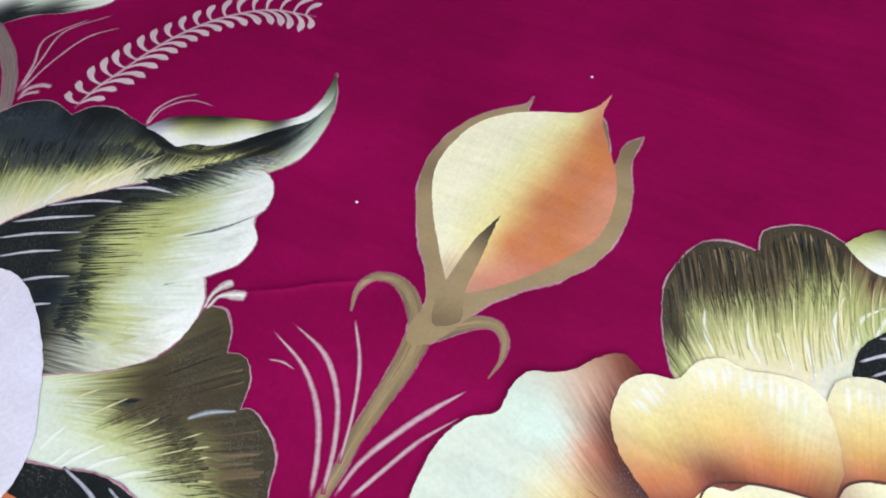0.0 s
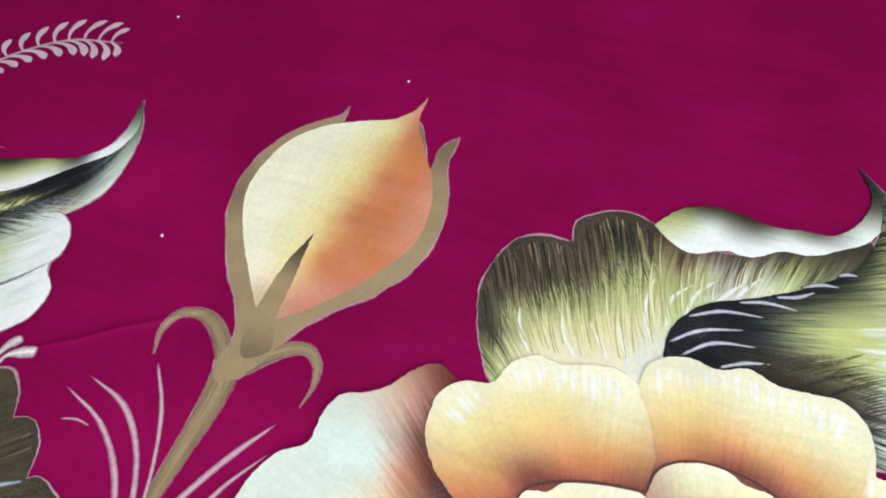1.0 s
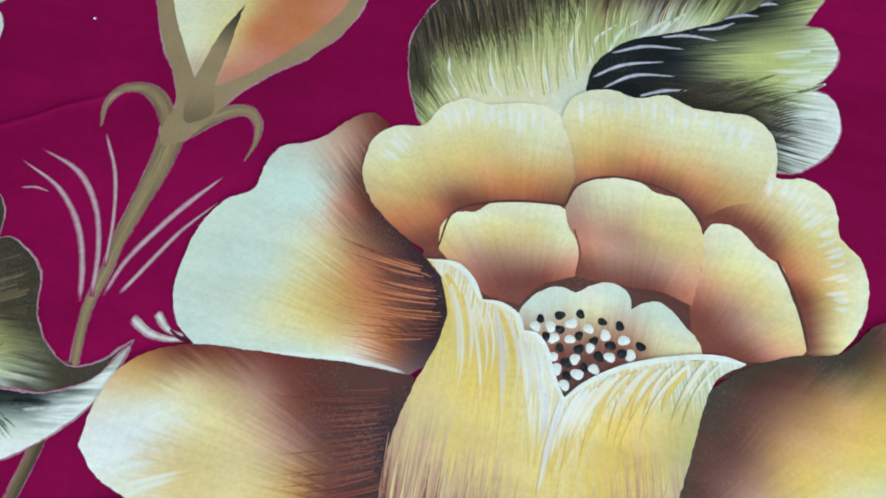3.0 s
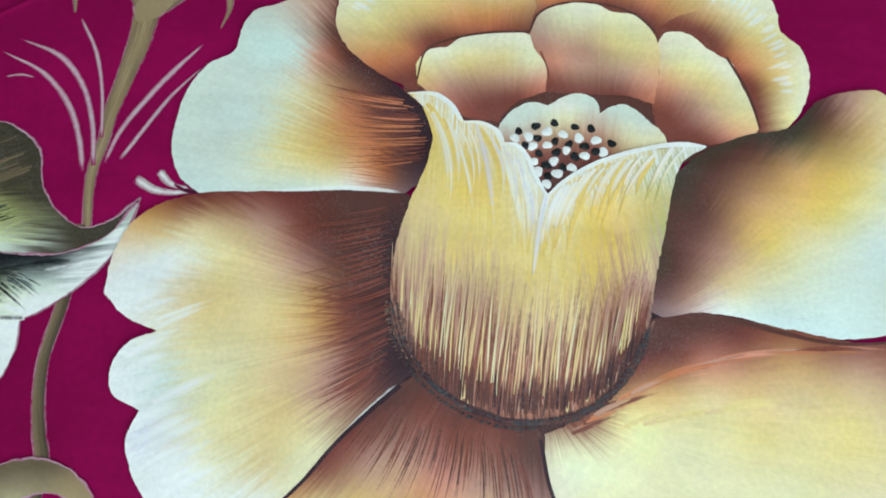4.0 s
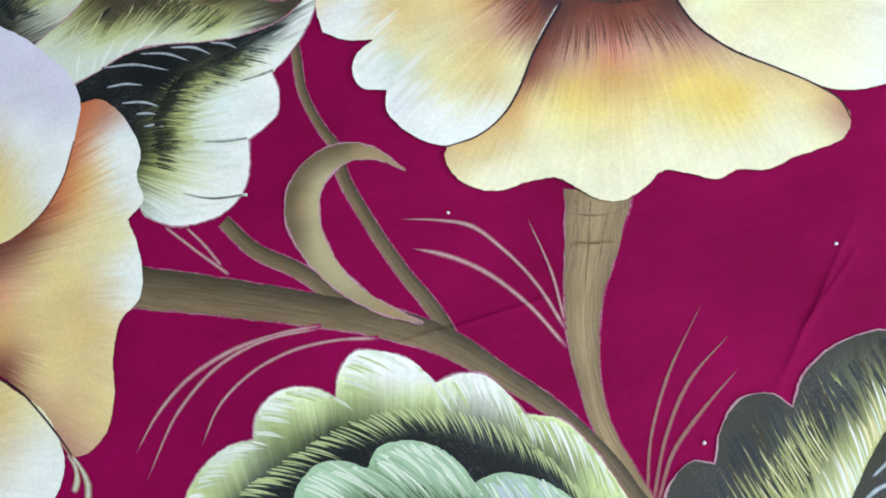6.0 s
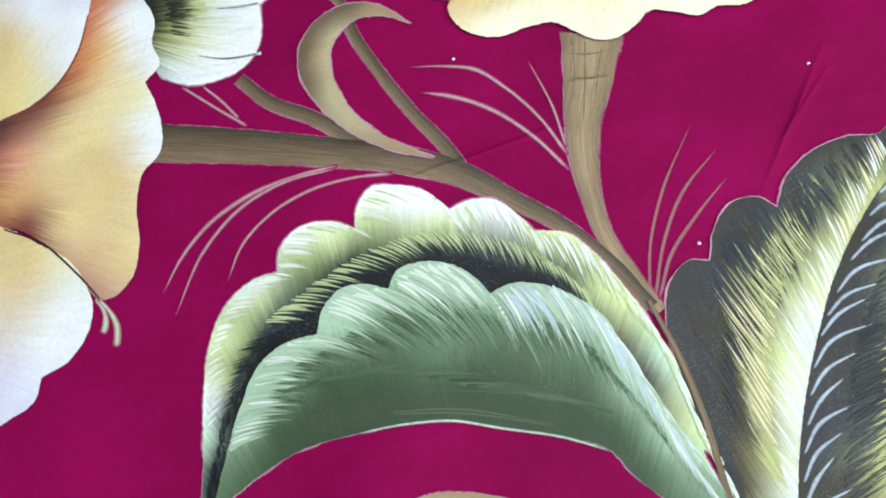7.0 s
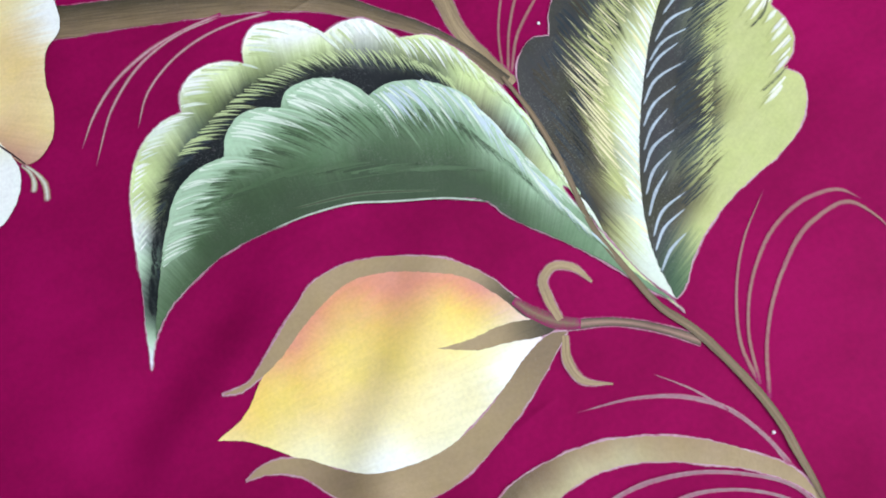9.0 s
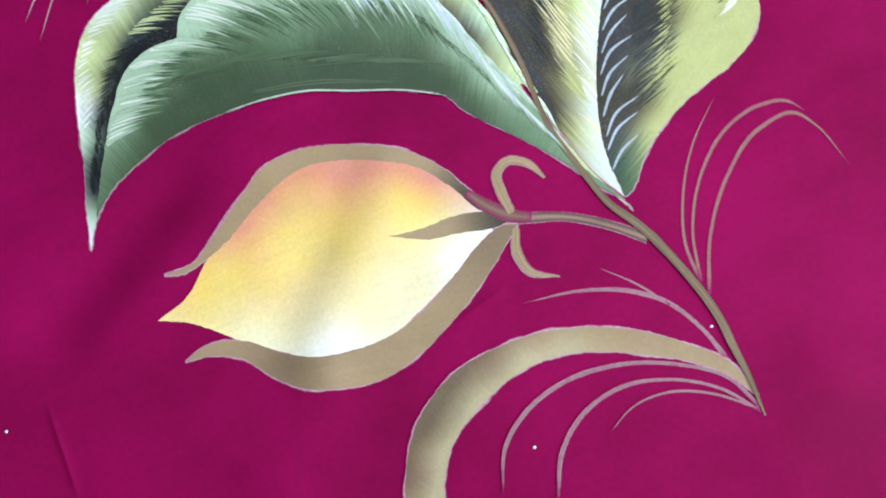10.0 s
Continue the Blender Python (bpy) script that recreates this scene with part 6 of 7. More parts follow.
ribbon(flower, "edge_light", [(22.5, 88.2, 0.9), (29.1, 87.9, 2.3), (35.8, 81.6, 2.6), (39.7, 73.3, 2.5), (48, 60.9, 1.6)], "WWW", piece)
ribbon(flower, "edge_light", [(48, 60.9, 1.1), (54.3, 68.8, 2.2), (67.6, 80.3, 2.5), (90.5, 92.1, 2.5), (116.6, 99, 2.8), (125.4, 98.9, 0.8)], "WWW", piece)
hairs(piece, "shadow_feathering", [(-21, -2.1), (-13, -21.7), (1.3, -37.5), (19.4, -47.4), (41.6, -51.4), (63.6, -47.3), (80.3, -37.7), (93.3, -21.3), (100.2, -4.7)], [(4, -14), (9, -12), (12, -7), (14, -2), (15, 1), (14, 4), (11, 9), (8, 13), (4, 14)], 60, 2.8, "DBk", 0)
hairs(piece, "shadow_speck", [(-19.5, -1.8), (-11.7, -20.9), (2.2, -36.3), (19.9, -46.0), (41.6, -49.9), (63.0, -45.9), (79.3, -36.6), (92.0, -20.5), (98.7, -4.3)], [(2, -1.5), (2, -1.5)], 150, 1.5, "DkD", 0.3)
hairs(piece, "shadow_speck", [(-22.5, -2.4), (-14.3, -22.5), (0.4, -38.7), (18.9, -48.8), (41.6, -52.9), (64.2, -48.7), (81.3, -38.8), (94.6, -22.1), (101.7, -5.1)], [(-2, -1.5), (-2, -1.5)], 110, 1.2, "kDhk", 0.3)

stamenc = motif("painted_stamen", "small pale green stamens painted beside the golden petal", "painted stamen", "painted stamens", 1)
ribbon(stamenc, "stamen", [(-134.1, 42.6, 1.7), (-146.4, 39.9, 3.3), (-157.6, 40.3, 4.7), (-169.2, 45.3, 5.4)], "GWG")
ribbon(stamenc, "stamen", [(-139, 43.5, 1.7), (-147.1, 44, 2.7), (-152.4, 46.7, 4.7), (-157.5, 51.5, 4.4)], "GWG")
ribbon(stamenc, "stamen", [(-132.4, 41.6, 2.7), (-142, 42.4, 2), (-147.2, 44.7, 1)], "KKK")

leafe = motif("painted_leaf", "green double leaf with scalloped mint edge and black shading", "painted leaf", "painted leaves", 1)
piece = paint(leafe, "back", [(-310.1, -372.2), (-304.6, -337.7), (-297.7, -309.7), (-287.7, -289.5), (-275.5, -277.5), (-260.3, -270.4), (-245.5, -269.7, 1), (-241.4, -256.2), (-229.1, -245.7), (-212.9, -244.9), (-198.3, -250.7), (-192.4, -255.7, 1), (-187.8, -240.7), (-177.4, -231.3), (-161.9, -233.7), (-144.4, -242.9), (-132.7, -258, 1), (-120.1, -255.6), (-105.2, -258.6), (-93.4, -271.2), (-85.9, -284.7, 1), (-68.4, -290.3), (-54.9, -307.2), (-44.2, -330.7), (-35.1, -357), (-32.8, -380.3), (-28.6, -407.1), (-22.6, -436.9), (-28.3, -428.4), (-18.4, -473.5), (-7.4, -505.9), (3.6, -530.6, 1), (-39.4, -452), (-124.3, -371.3), (-243.6, -359.4), (-302.6, -399.6), (-313.7, -410.9), (-323.5, -428.5, 1), (-318.7, -408.8), (-311.6, -379.3), (-304.9, -344.5)],
    [(-295, -318, 'M'), (-280, -288, 'M'), (-232, -259, 'M'), (-168, -243, 'W'), (-179, -254, 'M'), (-136, -269, 'M'), (-104, -266, 'W'), (-151, -253, 'W'), (-155, -267, 'M'), (-84, -291, 'M'), (-55, -317, 'M'), (-68, -301, 'M'), (-39, -378, 'm'), (-46, -348, 'M'), (-303, -360, 'm'), (-301, -335, 'W'), (-234, -248, 'W'), (-267, -276, 'G'), (-258, -287, 'M'), (-229, -297, 'K'), (-259, -309, 'K'), (-288, -350, 'K'), (-196, -288, 'K'), (-148, -284, 'K'), (-107, -304, 'K'), (-77, -328, 'K'), (-59, -361, 'V'), (-201, -278, 'K'), (-171, -284, 'K'), (-127, -291, 'K'), (-88, -314, 'K'), (-299, -376, 'K'), (-306, -394, 'K'), (-244, -296, 'k'), (-274, -325, 'K'), (-35, -416, 'M'), (-26, -446, 'm'), (-48, -383, 'V'), (-206, -264, 'M'), (-62, -329, 'M'), (-278, -308, 'M'), (-289, -328, 'M'), (-316, -410, 'm'), (-322, -423, 'l'), (-17, -486, 'M')],
    fan=(-203, -570), drag=1.5)
hairs(piece, "dark_feathering", [(-297.2, -376.2), (-293.1, -356), (-278.7, -331), (-259.1, -310.6), (-233.4, -299.4), (-203.9, -289.2), (-170.8, -282.1), (-140.6, -285.4), (-112.6, -295.6), (-90.6, -311.2), (-71.5, -333.4), (-58.6, -360.7)], [(0, 9), (-7, -9), (-16, -3), (-19, 1), (-18, 7), (-15, 10), (-13, 15), (-7, 16), (-4, 16), (-4, 18), (-4, 19), (-4, 16)], 120, 1.9, "KKk", 0.08)
hairs(piece, "lime_feathering", [(-260.3, -298.5), (-230, -284.6), (-191.5, -271), (-151.3, -268), (-115.1, -278.4), (-86.5, -298.4), (-65.7, -327.5)], [(22, -7), (21, -9), (18, -12), (11, -16), (4, -19), (4, -20), (4, -19)], 55, 1.3, "M", 0.08)
hairs(piece, "feather_stroke", [(-304.8, -352.4), (-302.2, -334.8), (-297.4, -313.6), (-285.8, -290.1), (-267, -274.3), (-245.7, -270.4)], [(9, 6), (12, 5), (12, 3), (17, -1), (19, -3), (16, -7)], 30, 2.1, "WG", 0.1)
hairs(piece, "feather_stroke", [(-245, -267.4), (-238.7, -252.9), (-225.1, -245.8), (-209.4, -246.9), (-193.4, -254.9)], [(20, -6), (22, -8), (22, -10), (17, -11), (13, -11)], 24, 2.2, "WGM", 0.08)
hairs(piece, "feather_stroke", [(-189.9, -250.6), (-184.6, -237.5), (-173.5, -231.8), (-158.5, -235.8), (-144.6, -243.6), (-133.7, -258.5)], [(19, -12), (21, -13), (20, -16), (17, -18), (12, -19), (8, -21)], 28, 2.1, "WGM", 0.08)
hairs(piece, "feather_stroke", [(-131.9, -259.2), (-116.6, -256.8), (-105.5, -259.4), (-93.7, -272.4), (-86.6, -284.4)], [(5, -16), (6, -21), (4, -25), (4, -24), (4, -24)], 24, 2.1, "WGM", 0.1)
hairs(piece, "rim_feathering", [(-85.5, -285.6), (-68.8, -291.4), (-55.1, -307.9), (-44.8, -332.5), (-35.7, -358.7), (-32, -387.9), (-27.2, -421.6), (-21.3, -450.9)], [(5, -26), (4, -28), (5, -27), (5, -25), (4, -24), (2, -22), (2, -20), (2, -17)], 64, 1.9, "WGM", 0.1)
hairs(piece, "dark_stroke", [(-310.9, -400), (-302, -375.3), (-290, -351.2), (-277.2, -335.5)], [(4, 15), (4, 17), (6, 16), (10, 13)], 9, 3.6, "K", 0.1)
piece = paint(leafe, "front", [(-296.5, -372.9), (-282.2, -344.8), (-265.4, -322), (-248.3, -314.1), (-228.3, -313.6, 1), (-221.8, -299.3), (-207.9, -289.9), (-192.6, -291), (-180.4, -297.5, 1), (-172.3, -287.7), (-156.4, -286.1), (-138.9, -292.9), (-127, -304.9), (-121.4, -315.6, 1), (-110.2, -312.6), (-92.4, -316.5), (-73.7, -328.7), (-60.4, -344.8), (-54.4, -369.5), (-48.6, -393.5), (-37.8, -421.8), (-26.3, -446), (-20.8, -478.4), (1, -523.1, 1), (-11.8, -507.1), (-24.7, -486.5), (-44, -462), (-69.7, -432.1), (-78.7, -416.4), (-98, -405.5), (-132.7, -391.7), (-160.9, -380.9), (-184.1, -377.1), (-216.5, -375.9), (-250, -377.6), (-277.6, -386.1), (-302.6, -399.6), (-313.7, -410.9, 1)],
    [(-198, -297, 'm'), (-159, -294, 'm'), (-138, -303, 'm'), (-98, -321, 'm'), (-74, -340, 'm'), (-259, -326, 'm'), (-279, -353, 'm'), (-59, -383, 'm'), (-217, -313, 'm'), (-170, -308, 'n'), (-129, -326, 'n'), (-96, -341, 'n'), (-188, -318, 'n'), (-154, -333, 'n'), (-245, -334, 'n'), (-193, -336, 'g'), (-152, -353, 'g'), (-106, -360, 'g'), (-77, -381, 'g'), (-230, -335, 'g'), (-235, -356, 'd'), (-258, -374, 'd'), (-191, -359, 'd'), (-143, -359, 'd'), (-98, -389, 'd'), (-67, -405, 'g'), (-166, -374, 'd'), (-216, -369, 'd'), (-58, -429, 'g'), (-34, -457, 'n'), (-286, -383, 'g'), (-266, -361, 'g'), (-132, -381, 'd'), (-69, -369, 'n'), (-44, -420, 'm')],
    fan=(-178, -629), drag=2)
hairs(piece, "dark_feathering", [(-273.2, -358.6), (-256.6, -334.3), (-223.4, -322.1), (-186.2, -311), (-148.2, -311.8), (-114.6, -326.8), (-82.9, -345.1), (-64.5, -377.4), (-51.3, -410.5)], [(21, -4), (23, -6), (26, -18), (24, -31), (17, -37), (11, -36), (8, -35), (8, -28), (8, -22)], 90, 2.2, "gdn", 0.1)
hairs(piece, "rim_feathering", [(-295.8, -369.5), (-287.2, -354.2), (-276.6, -339.1), (-265.7, -323.8), (-248.5, -314.8), (-229.1, -313.7)], [(25, 3), (31, -3), (34, -7), (32, -8), (28, -11), (30, -19)], 41, 2.2, "mGm", 0.12)
hairs(piece, "feather_stroke", [(-223.1, -304.7), (-214.7, -293.7), (-200.3, -290.4), (-182.4, -296.4)], [(29, -23), (32, -26), (34, -31), (33, -34)], 28, 2.3, "mGm", 0.12)
hairs(piece, "rim_feathering", [(-177.2, -294.1), (-164.4, -287.1), (-149.3, -288.5), (-135.7, -295.2), (-122.2, -314.5)], [(26, -30), (27, -35), (24, -42), (14, -42), (8, -35)], 44, 2.2, "mGm", 0.15)
hairs(piece, "rim_feathering", [(-119.4, -315.4), (-103, -314.2), (-85.7, -319.6), (-70.9, -331.6), (-61, -346.5), (-54.4, -369.5), (-46.6, -397.7), (-35.9, -425.9)], [(11, -37), (11, -41), (9, -41), (6, -40), (5, -37), (8, -34), (9, -29), (8, -23)], 85, 2.1, "mGc", 0.12)
ribbon(leafe, "edge_light", [(-216.5, -375.9, 0.8), (-184.2, -377.5, 1.5), (-161.1, -381.2, 1.5), (-132.8, -392.1, 1.5), (-98.1, -405.8, 1.5), (-78.8, -416.8, 1.1)], "GGG", piece)
ribbon(leafe, "dark_stroke", [(-179.6, -359.3, 0.88), (-144.8, -368.0, 1.6), (-104.3, -380.6, 0.48)], "dgd", piece)
ribbon(leafe, "olive_stroke", [(-197.1, -368.6, 1.93), (-155.1, -377.1, 3.5), (-102.9, -397.6, 1.05)], "nVn", piece)
hairs(piece, "scumble", [(-258.0, -342.6), (-219.6, -340.4), (-177.2, -351.0), (-137.4, -368.3), (-90.8, -384.1)], [(33.1, -3.6), (40.0, -6.0), (41.9, -10.5), (40.0, -13.5), (26.5, -18.1)], 40, 3.0, "gdg", 0.04)
hairs(piece, "rim_feathering", [(-58.6, -357.3), (-51.7, -378.8), (-46.3, -402.8), (-37.2, -434.4), (-27.3, -461.6)], [(-0.2, -30.2), (1.9, -28.3), (3.4, -27.9), (5.0, -22.3), (6.0, -18.6)], 40, 1.6, "Gmc", 0.08)

leaff = motif("painted_leaf", "charcoal and lime pointed leaf with pale vein strokes", "painted leaf", "painted leaves", 1)
piece = paint(leaff, "half", [(1.8, -520.4, 1), (-7.7, -502.7), (-18, -469.7), (-25.5, -436.4), (-28.3, -407.6), (-29.2, -382.7), (-27, -353.9), (-16.1, -332.2), (-4.5, -325), (7.2, -328.2, 1), (16.9, -309.1), (32.5, -297.2), (46.3, -299), (53.7, -307.4, 1), (64.1, -292.1), (82, -280.7), (105.2, -276.4), (126.2, -278.5), (127.8, -277.5), (145.6, -266.3), (170.6, -247.8, 1), (141, -289.8), (103.3, -318.8), (74.9, -347.6), (50.7, -381.1), (29.2, -417.9), (12.5, -454.4), (3, -488.1)],
    [(-10, -347, 'h'), (34, -312, 'h'), (71, -295, 'h'), (114, -285, 'h'), (-19, -378, 'h'), (9, -342, 'h'), (-21, -418, 'h'), (-15, -455, 'V'), (27, -336, 'h'), (71, -314, 'h'), (-17, -435, 'V'), (43, -356, 'L'), (22, -382, 'L'), (13, -411, 'L'), (79, -331, 'L'), (14, -374, 'V'), (-2, -401, 'V'), (-3, -421, 'V'), (51, -373, 'G'), (21, -419, 'G'), (2, -443, 'L'), (4, -459, 'G'), (0, -487, 'G'), (107, -311, 'L'), (0, -509, 'G'), (-7, -470, 'L'), (140, -282, 'h')],
    fan=(50, -655), drag=5)
hairs(piece, "lime_feathering", [(81.6, -309.3), (56.3, -333.1), (36.8, -361.8), (21.1, -390.5), (9.5, -422.7), (4.4, -455.5)], [(-3, 16), (-3, 25), (-9, 32), (-9, 31), (-10, 28), (-11, 24)], 60, 1.5, "L", -0.05)
hairs(piece, "scumble", [(-8.3, -343.4), (22.1, -320.5), (46.4, -312.6), (78, -298.2), (109.7, -293.1)], [(2, -23), (3, -23), (3, -24), (2, -25), (2, -22)], 40, 1.9, "kV", 0.03)
hairs(piece, "dark_feathering", [(70.9, -307.6), (43.2, -328.6), (14.1, -354.2), (-6, -381.6), (-16.2, -407.4)], [(0, -22), (3, -29), (6, -30), (6, -29), (6, -25)], 50, 1.5, "kK", 0.05)
hairs(piece, "vein_feathering", [(122.6, -294.4), (91.7, -329.2), (66.8, -360.4), (46.7, -391.5), (29.8, -422.2), (17, -452.7), (9.5, -483.4), (6.9, -503.2)], [(-2, 18), (0, 25), (-2, 30), (-4, 33), (-7, 35), (-10, 34), (-12, 32), (-12, 27)], 64, 1.5, "WGy", -0.08)
hairs(piece, "lime_feathering", [(65.5, -333.4), (38.4, -360.0), (20.5, -392.3), (9.7, -425.3), (5.6, -458.9)], [(-7.2, 32.1), (-12.8, 36.9), (-12.4, 41.0), (-8.5, 39.6), (-8.5, 37.8)], 50, 1.4, "Ly", 0.03)
hairs(piece, "scumble", [(15.3, -315.2), (44.8, -300.7), (75.0, -294.6), (109.0, -280.9)], [(4.5, -26.3), (4.8, -24.9), (6.9, -23.9), (3.1, -18.8)], 34, 2.6, "hkVh", 0.05)
hairs(piece, "scumble", [(-14.5, -341.3), (-15.6, -372.2), (-22.5, -407.2), (-19.7, -443.7)], [(8.2, -26.5), (6.7, -28.7), (5.4, -30.4), (2.2, -27.8)], 44, 2.4, "hVhk", 0.05)
piece = paint(leaff, "half", [(2, -521.5, 1), (3, -488.1), (12.5, -454.4), (29.2, -417.9), (50.7, -381.1), (74.9, -347.6), (103.3, -318.8), (141, -289.8), (170.6, -247.8, 1), (164.1, -281.3), (161.9, -304.2), (157.8, -325.8), (145, -343.8, 1), (155.4, -344.6), (154.8, -358.4), (145.3, -372.3, 1), (148.8, -384.5), (147.6, -398.3), (141, -408.2), (131.6, -414.8, 1), (138.6, -423.9), (134, -440.4), (121, -455), (99.9, -466), (77.7, -472.5), (54.1, -482.1), (38.5, -490.8), (23.2, -503), (7.5, -519.1)],
    [(64, -378, 'h'), (50, -414, 'h'), (29, -446, 'h'), (18, -479, 'h'), (111, -332, 'h'), (82, -381, 'h'), (88, -353, 'h'), (58, -430, 'h'), (13, -506, 'g'), (34, -470, 'V'), (103, -373, 'L'), (98, -405, 'L'), (82, -435, 'L'), (93, -451, 'L'), (129, -330, 'L'), (59, -465, 'L'), (119, -401, 'L'), (76, -417, 'V'), (59, -450, 'L'), (140, -393, 'L'), (128, -438, 'L'), (143, -364, 'L'), (152, -306, 'L'), (151, -331, 'L'), (129, -344, 'L'), (153, -288, 'L'), (133, -320, 'L'), (34, -485, 'L')],
    fan=(-156, -598), drag=5)
hairs(piece, "dark_feathering", [(125.7, -320.7), (109.5, -347.5), (89.2, -375.6), (71.3, -406.9), (57.2, -437.9), (42.2, -467.2)], [(29, 4), (29, 6), (27, 6), (27, 8), (27, 9), (25, 9)], 70, 1.6, "kkV", 0.05)
hairs(piece, "lime_feathering", [(140.3, -321.7), (119.1, -354.7), (98.7, -386.4), (79.4, -424), (63.8, -453.8)], [(-23, -5), (-23, -6), (-21, -7), (-21, -7), (-19, -8)], 40, 1.5, "L", 0.05)
hairs(piece, "lobe_stroke", [(144.6, -347.6), (154.1, -350.9), (149.7, -367.2)], [(-8, -8), (-16, -12), (-17, -12)], 8, 2.7, "Wl", 0.1)
ribbon(leaff, "vein_stroke", [(1.5, -503.1, 1.4), (12.4, -493.3, 2.5), (26.9, -486.9, 0.8)], "ccc", piece)
ribbon(leaff, "vein_stroke", [(4.1, -490.0, 1.4), (15.3, -479.2, 2.5), (32.8, -472.9, 0.8)], "ccc", piece)
ribbon(leaff, "vein_stroke", [(7.1, -481.2, 1.4), (18.5, -469.3, 2.5), (38.9, -463.1, 0.8)], "ccc", piece)
ribbon(leaff, "vein_stroke", [(10.2, -468.9, 1.4), (21.3, -455.7, 2.5), (34.8, -446.1, 0.8)], "ccc", piece)
ribbon(leaff, "vein_stroke", [(15.0, -455.2, 1.4), (26.4, -442.7, 2.5), (43.5, -435.0, 0.8)], "ccc", piece)
ribbon(leaff, "vein_stroke", [(20.5, -441.4, 1.4), (32.7, -428.9, 2.5), (54.4, -422.5, 0.8)], "ccc", piece)
ribbon(leaff, "vein_stroke", [(26.8, -428.2, 1.4), (38.7, -416.4, 2.5), (54.1, -408.4, 0.8)], "ccc", piece)
ribbon(leaff, "vein_stroke", [(33.8, -413.6, 1.4), (46.1, -402.6, 2.5), (65.8, -396.7, 0.8)], "ccc", piece)
ribbon(leaff, "vein_stroke", [(40.7, -400.0, 1.4), (53.9, -388.4, 2.5), (79.3, -383.8, 0.8)], "ccc", piece)
ribbon(leaff, "vein_stroke", [(50.0, -384.4, 1.4), (63.0, -375.1, 2.5), (81.0, -370.0, 0.8)], "ccc", piece)
ribbon(leaff, "vein_stroke", [(57.4, -374.6, 1.4), (70.1, -366.1, 2.5), (92.1, -363.3, 0.8)], "ccc", piece)
ribbon(leaff, "vein_stroke", [(67.2, -363.1, 1.4), (81.1, -353.8, 2.5), (109.5, -352.2, 0.8)], "ccc", piece)
ribbon(leaff, "vein_stroke", [(80.4, -347.8, 1.4), (95.2, -339.7, 2.5), (116.5, -336.2, 0.8)], "ccc", piece)
ribbon(leaff, "vein_stroke", [(89.8, -339.0, 1.4), (103.7, -331.5, 2.5), (128.7, -330.2, 0.8)], "ccc", piece)
ribbon(leaff, "vein_stroke", [(99.8, -325.9, 1.4), (109.0, -321.2, 2.5), (128.9, -321.9, 0.8)], "ccc", piece)
ribbon(leaff, "vein_stroke", [(109.9, -314.4, 1.4), (118.1, -310.4, 2.5), (130.1, -309.0, 0.8)], "ccc", piece)
ribbon(leaff, "vein_stroke", [(122.6, -299.2, 1.4), (130.2, -293.6, 2.5), (142.9, -291.5, 0.8)], "ccc", piece)
hairs(piece, "dark_feathering", [(126.8, -318.1), (99.9, -350.0), (74.1, -380.5), (55.7, -411.9), (41.2, -443.0), (30.3, -473.8)], [(20.2, 5.4), (26.3, 6.9), (33.7, 7.7), (32.0, 5.7), (32.7, 8.5), (25.1, 8.7)], 60, 1.5, "khk", 0.05)
hairs(piece, "light_stroke", [(153.8, -349.1), (145.1, -362.3), (150.3, -391.9), (140.2, -407.6), (124.0, -428.1)], [(-23.2, -11.9), (-18.0, -9.5), (-19.3, -8.6), (-19.0, -8.4), (-18.6, -8.1)], 14, 3.2, "Wl", 0.05)
ribbon(leaff, "fold_stroke", [(126.0, -381.3, 1.21), (138.2, -375.8, 2.2), (149.3, -363.8, 0.66)], "VkV", piece)
ribbon(leaff, "fold_stroke", [(111.7, -423.8, 1.21), (122.7, -420.2, 2.2), (134.5, -415.0, 0.66)], "VkV", piece)

stemb = motif("painted_vine", "slim brown painted vine running between two green leaves", "painted vine", "", 2.6)
ribbon(stemb, "stalk", [(-33.4, -342.2, 2.4), (-27, -374.7, 3.6), (-24.2, -404.9, 3.5), (-23.2, -467.4, 3.7), (-16.8, -494, 4.1), (-8.3, -522.8, 4.8), (3.9, -543.1, 5.5), (13.5, -567.5, 5.4), (21.3, -594.1, 5.3), (24.5, -618.2, 5.2), (24.4, -624.2, 5.3), (25.1, -649.4, 3.4), (23.5, -671.5, 1.0)], "sUs")

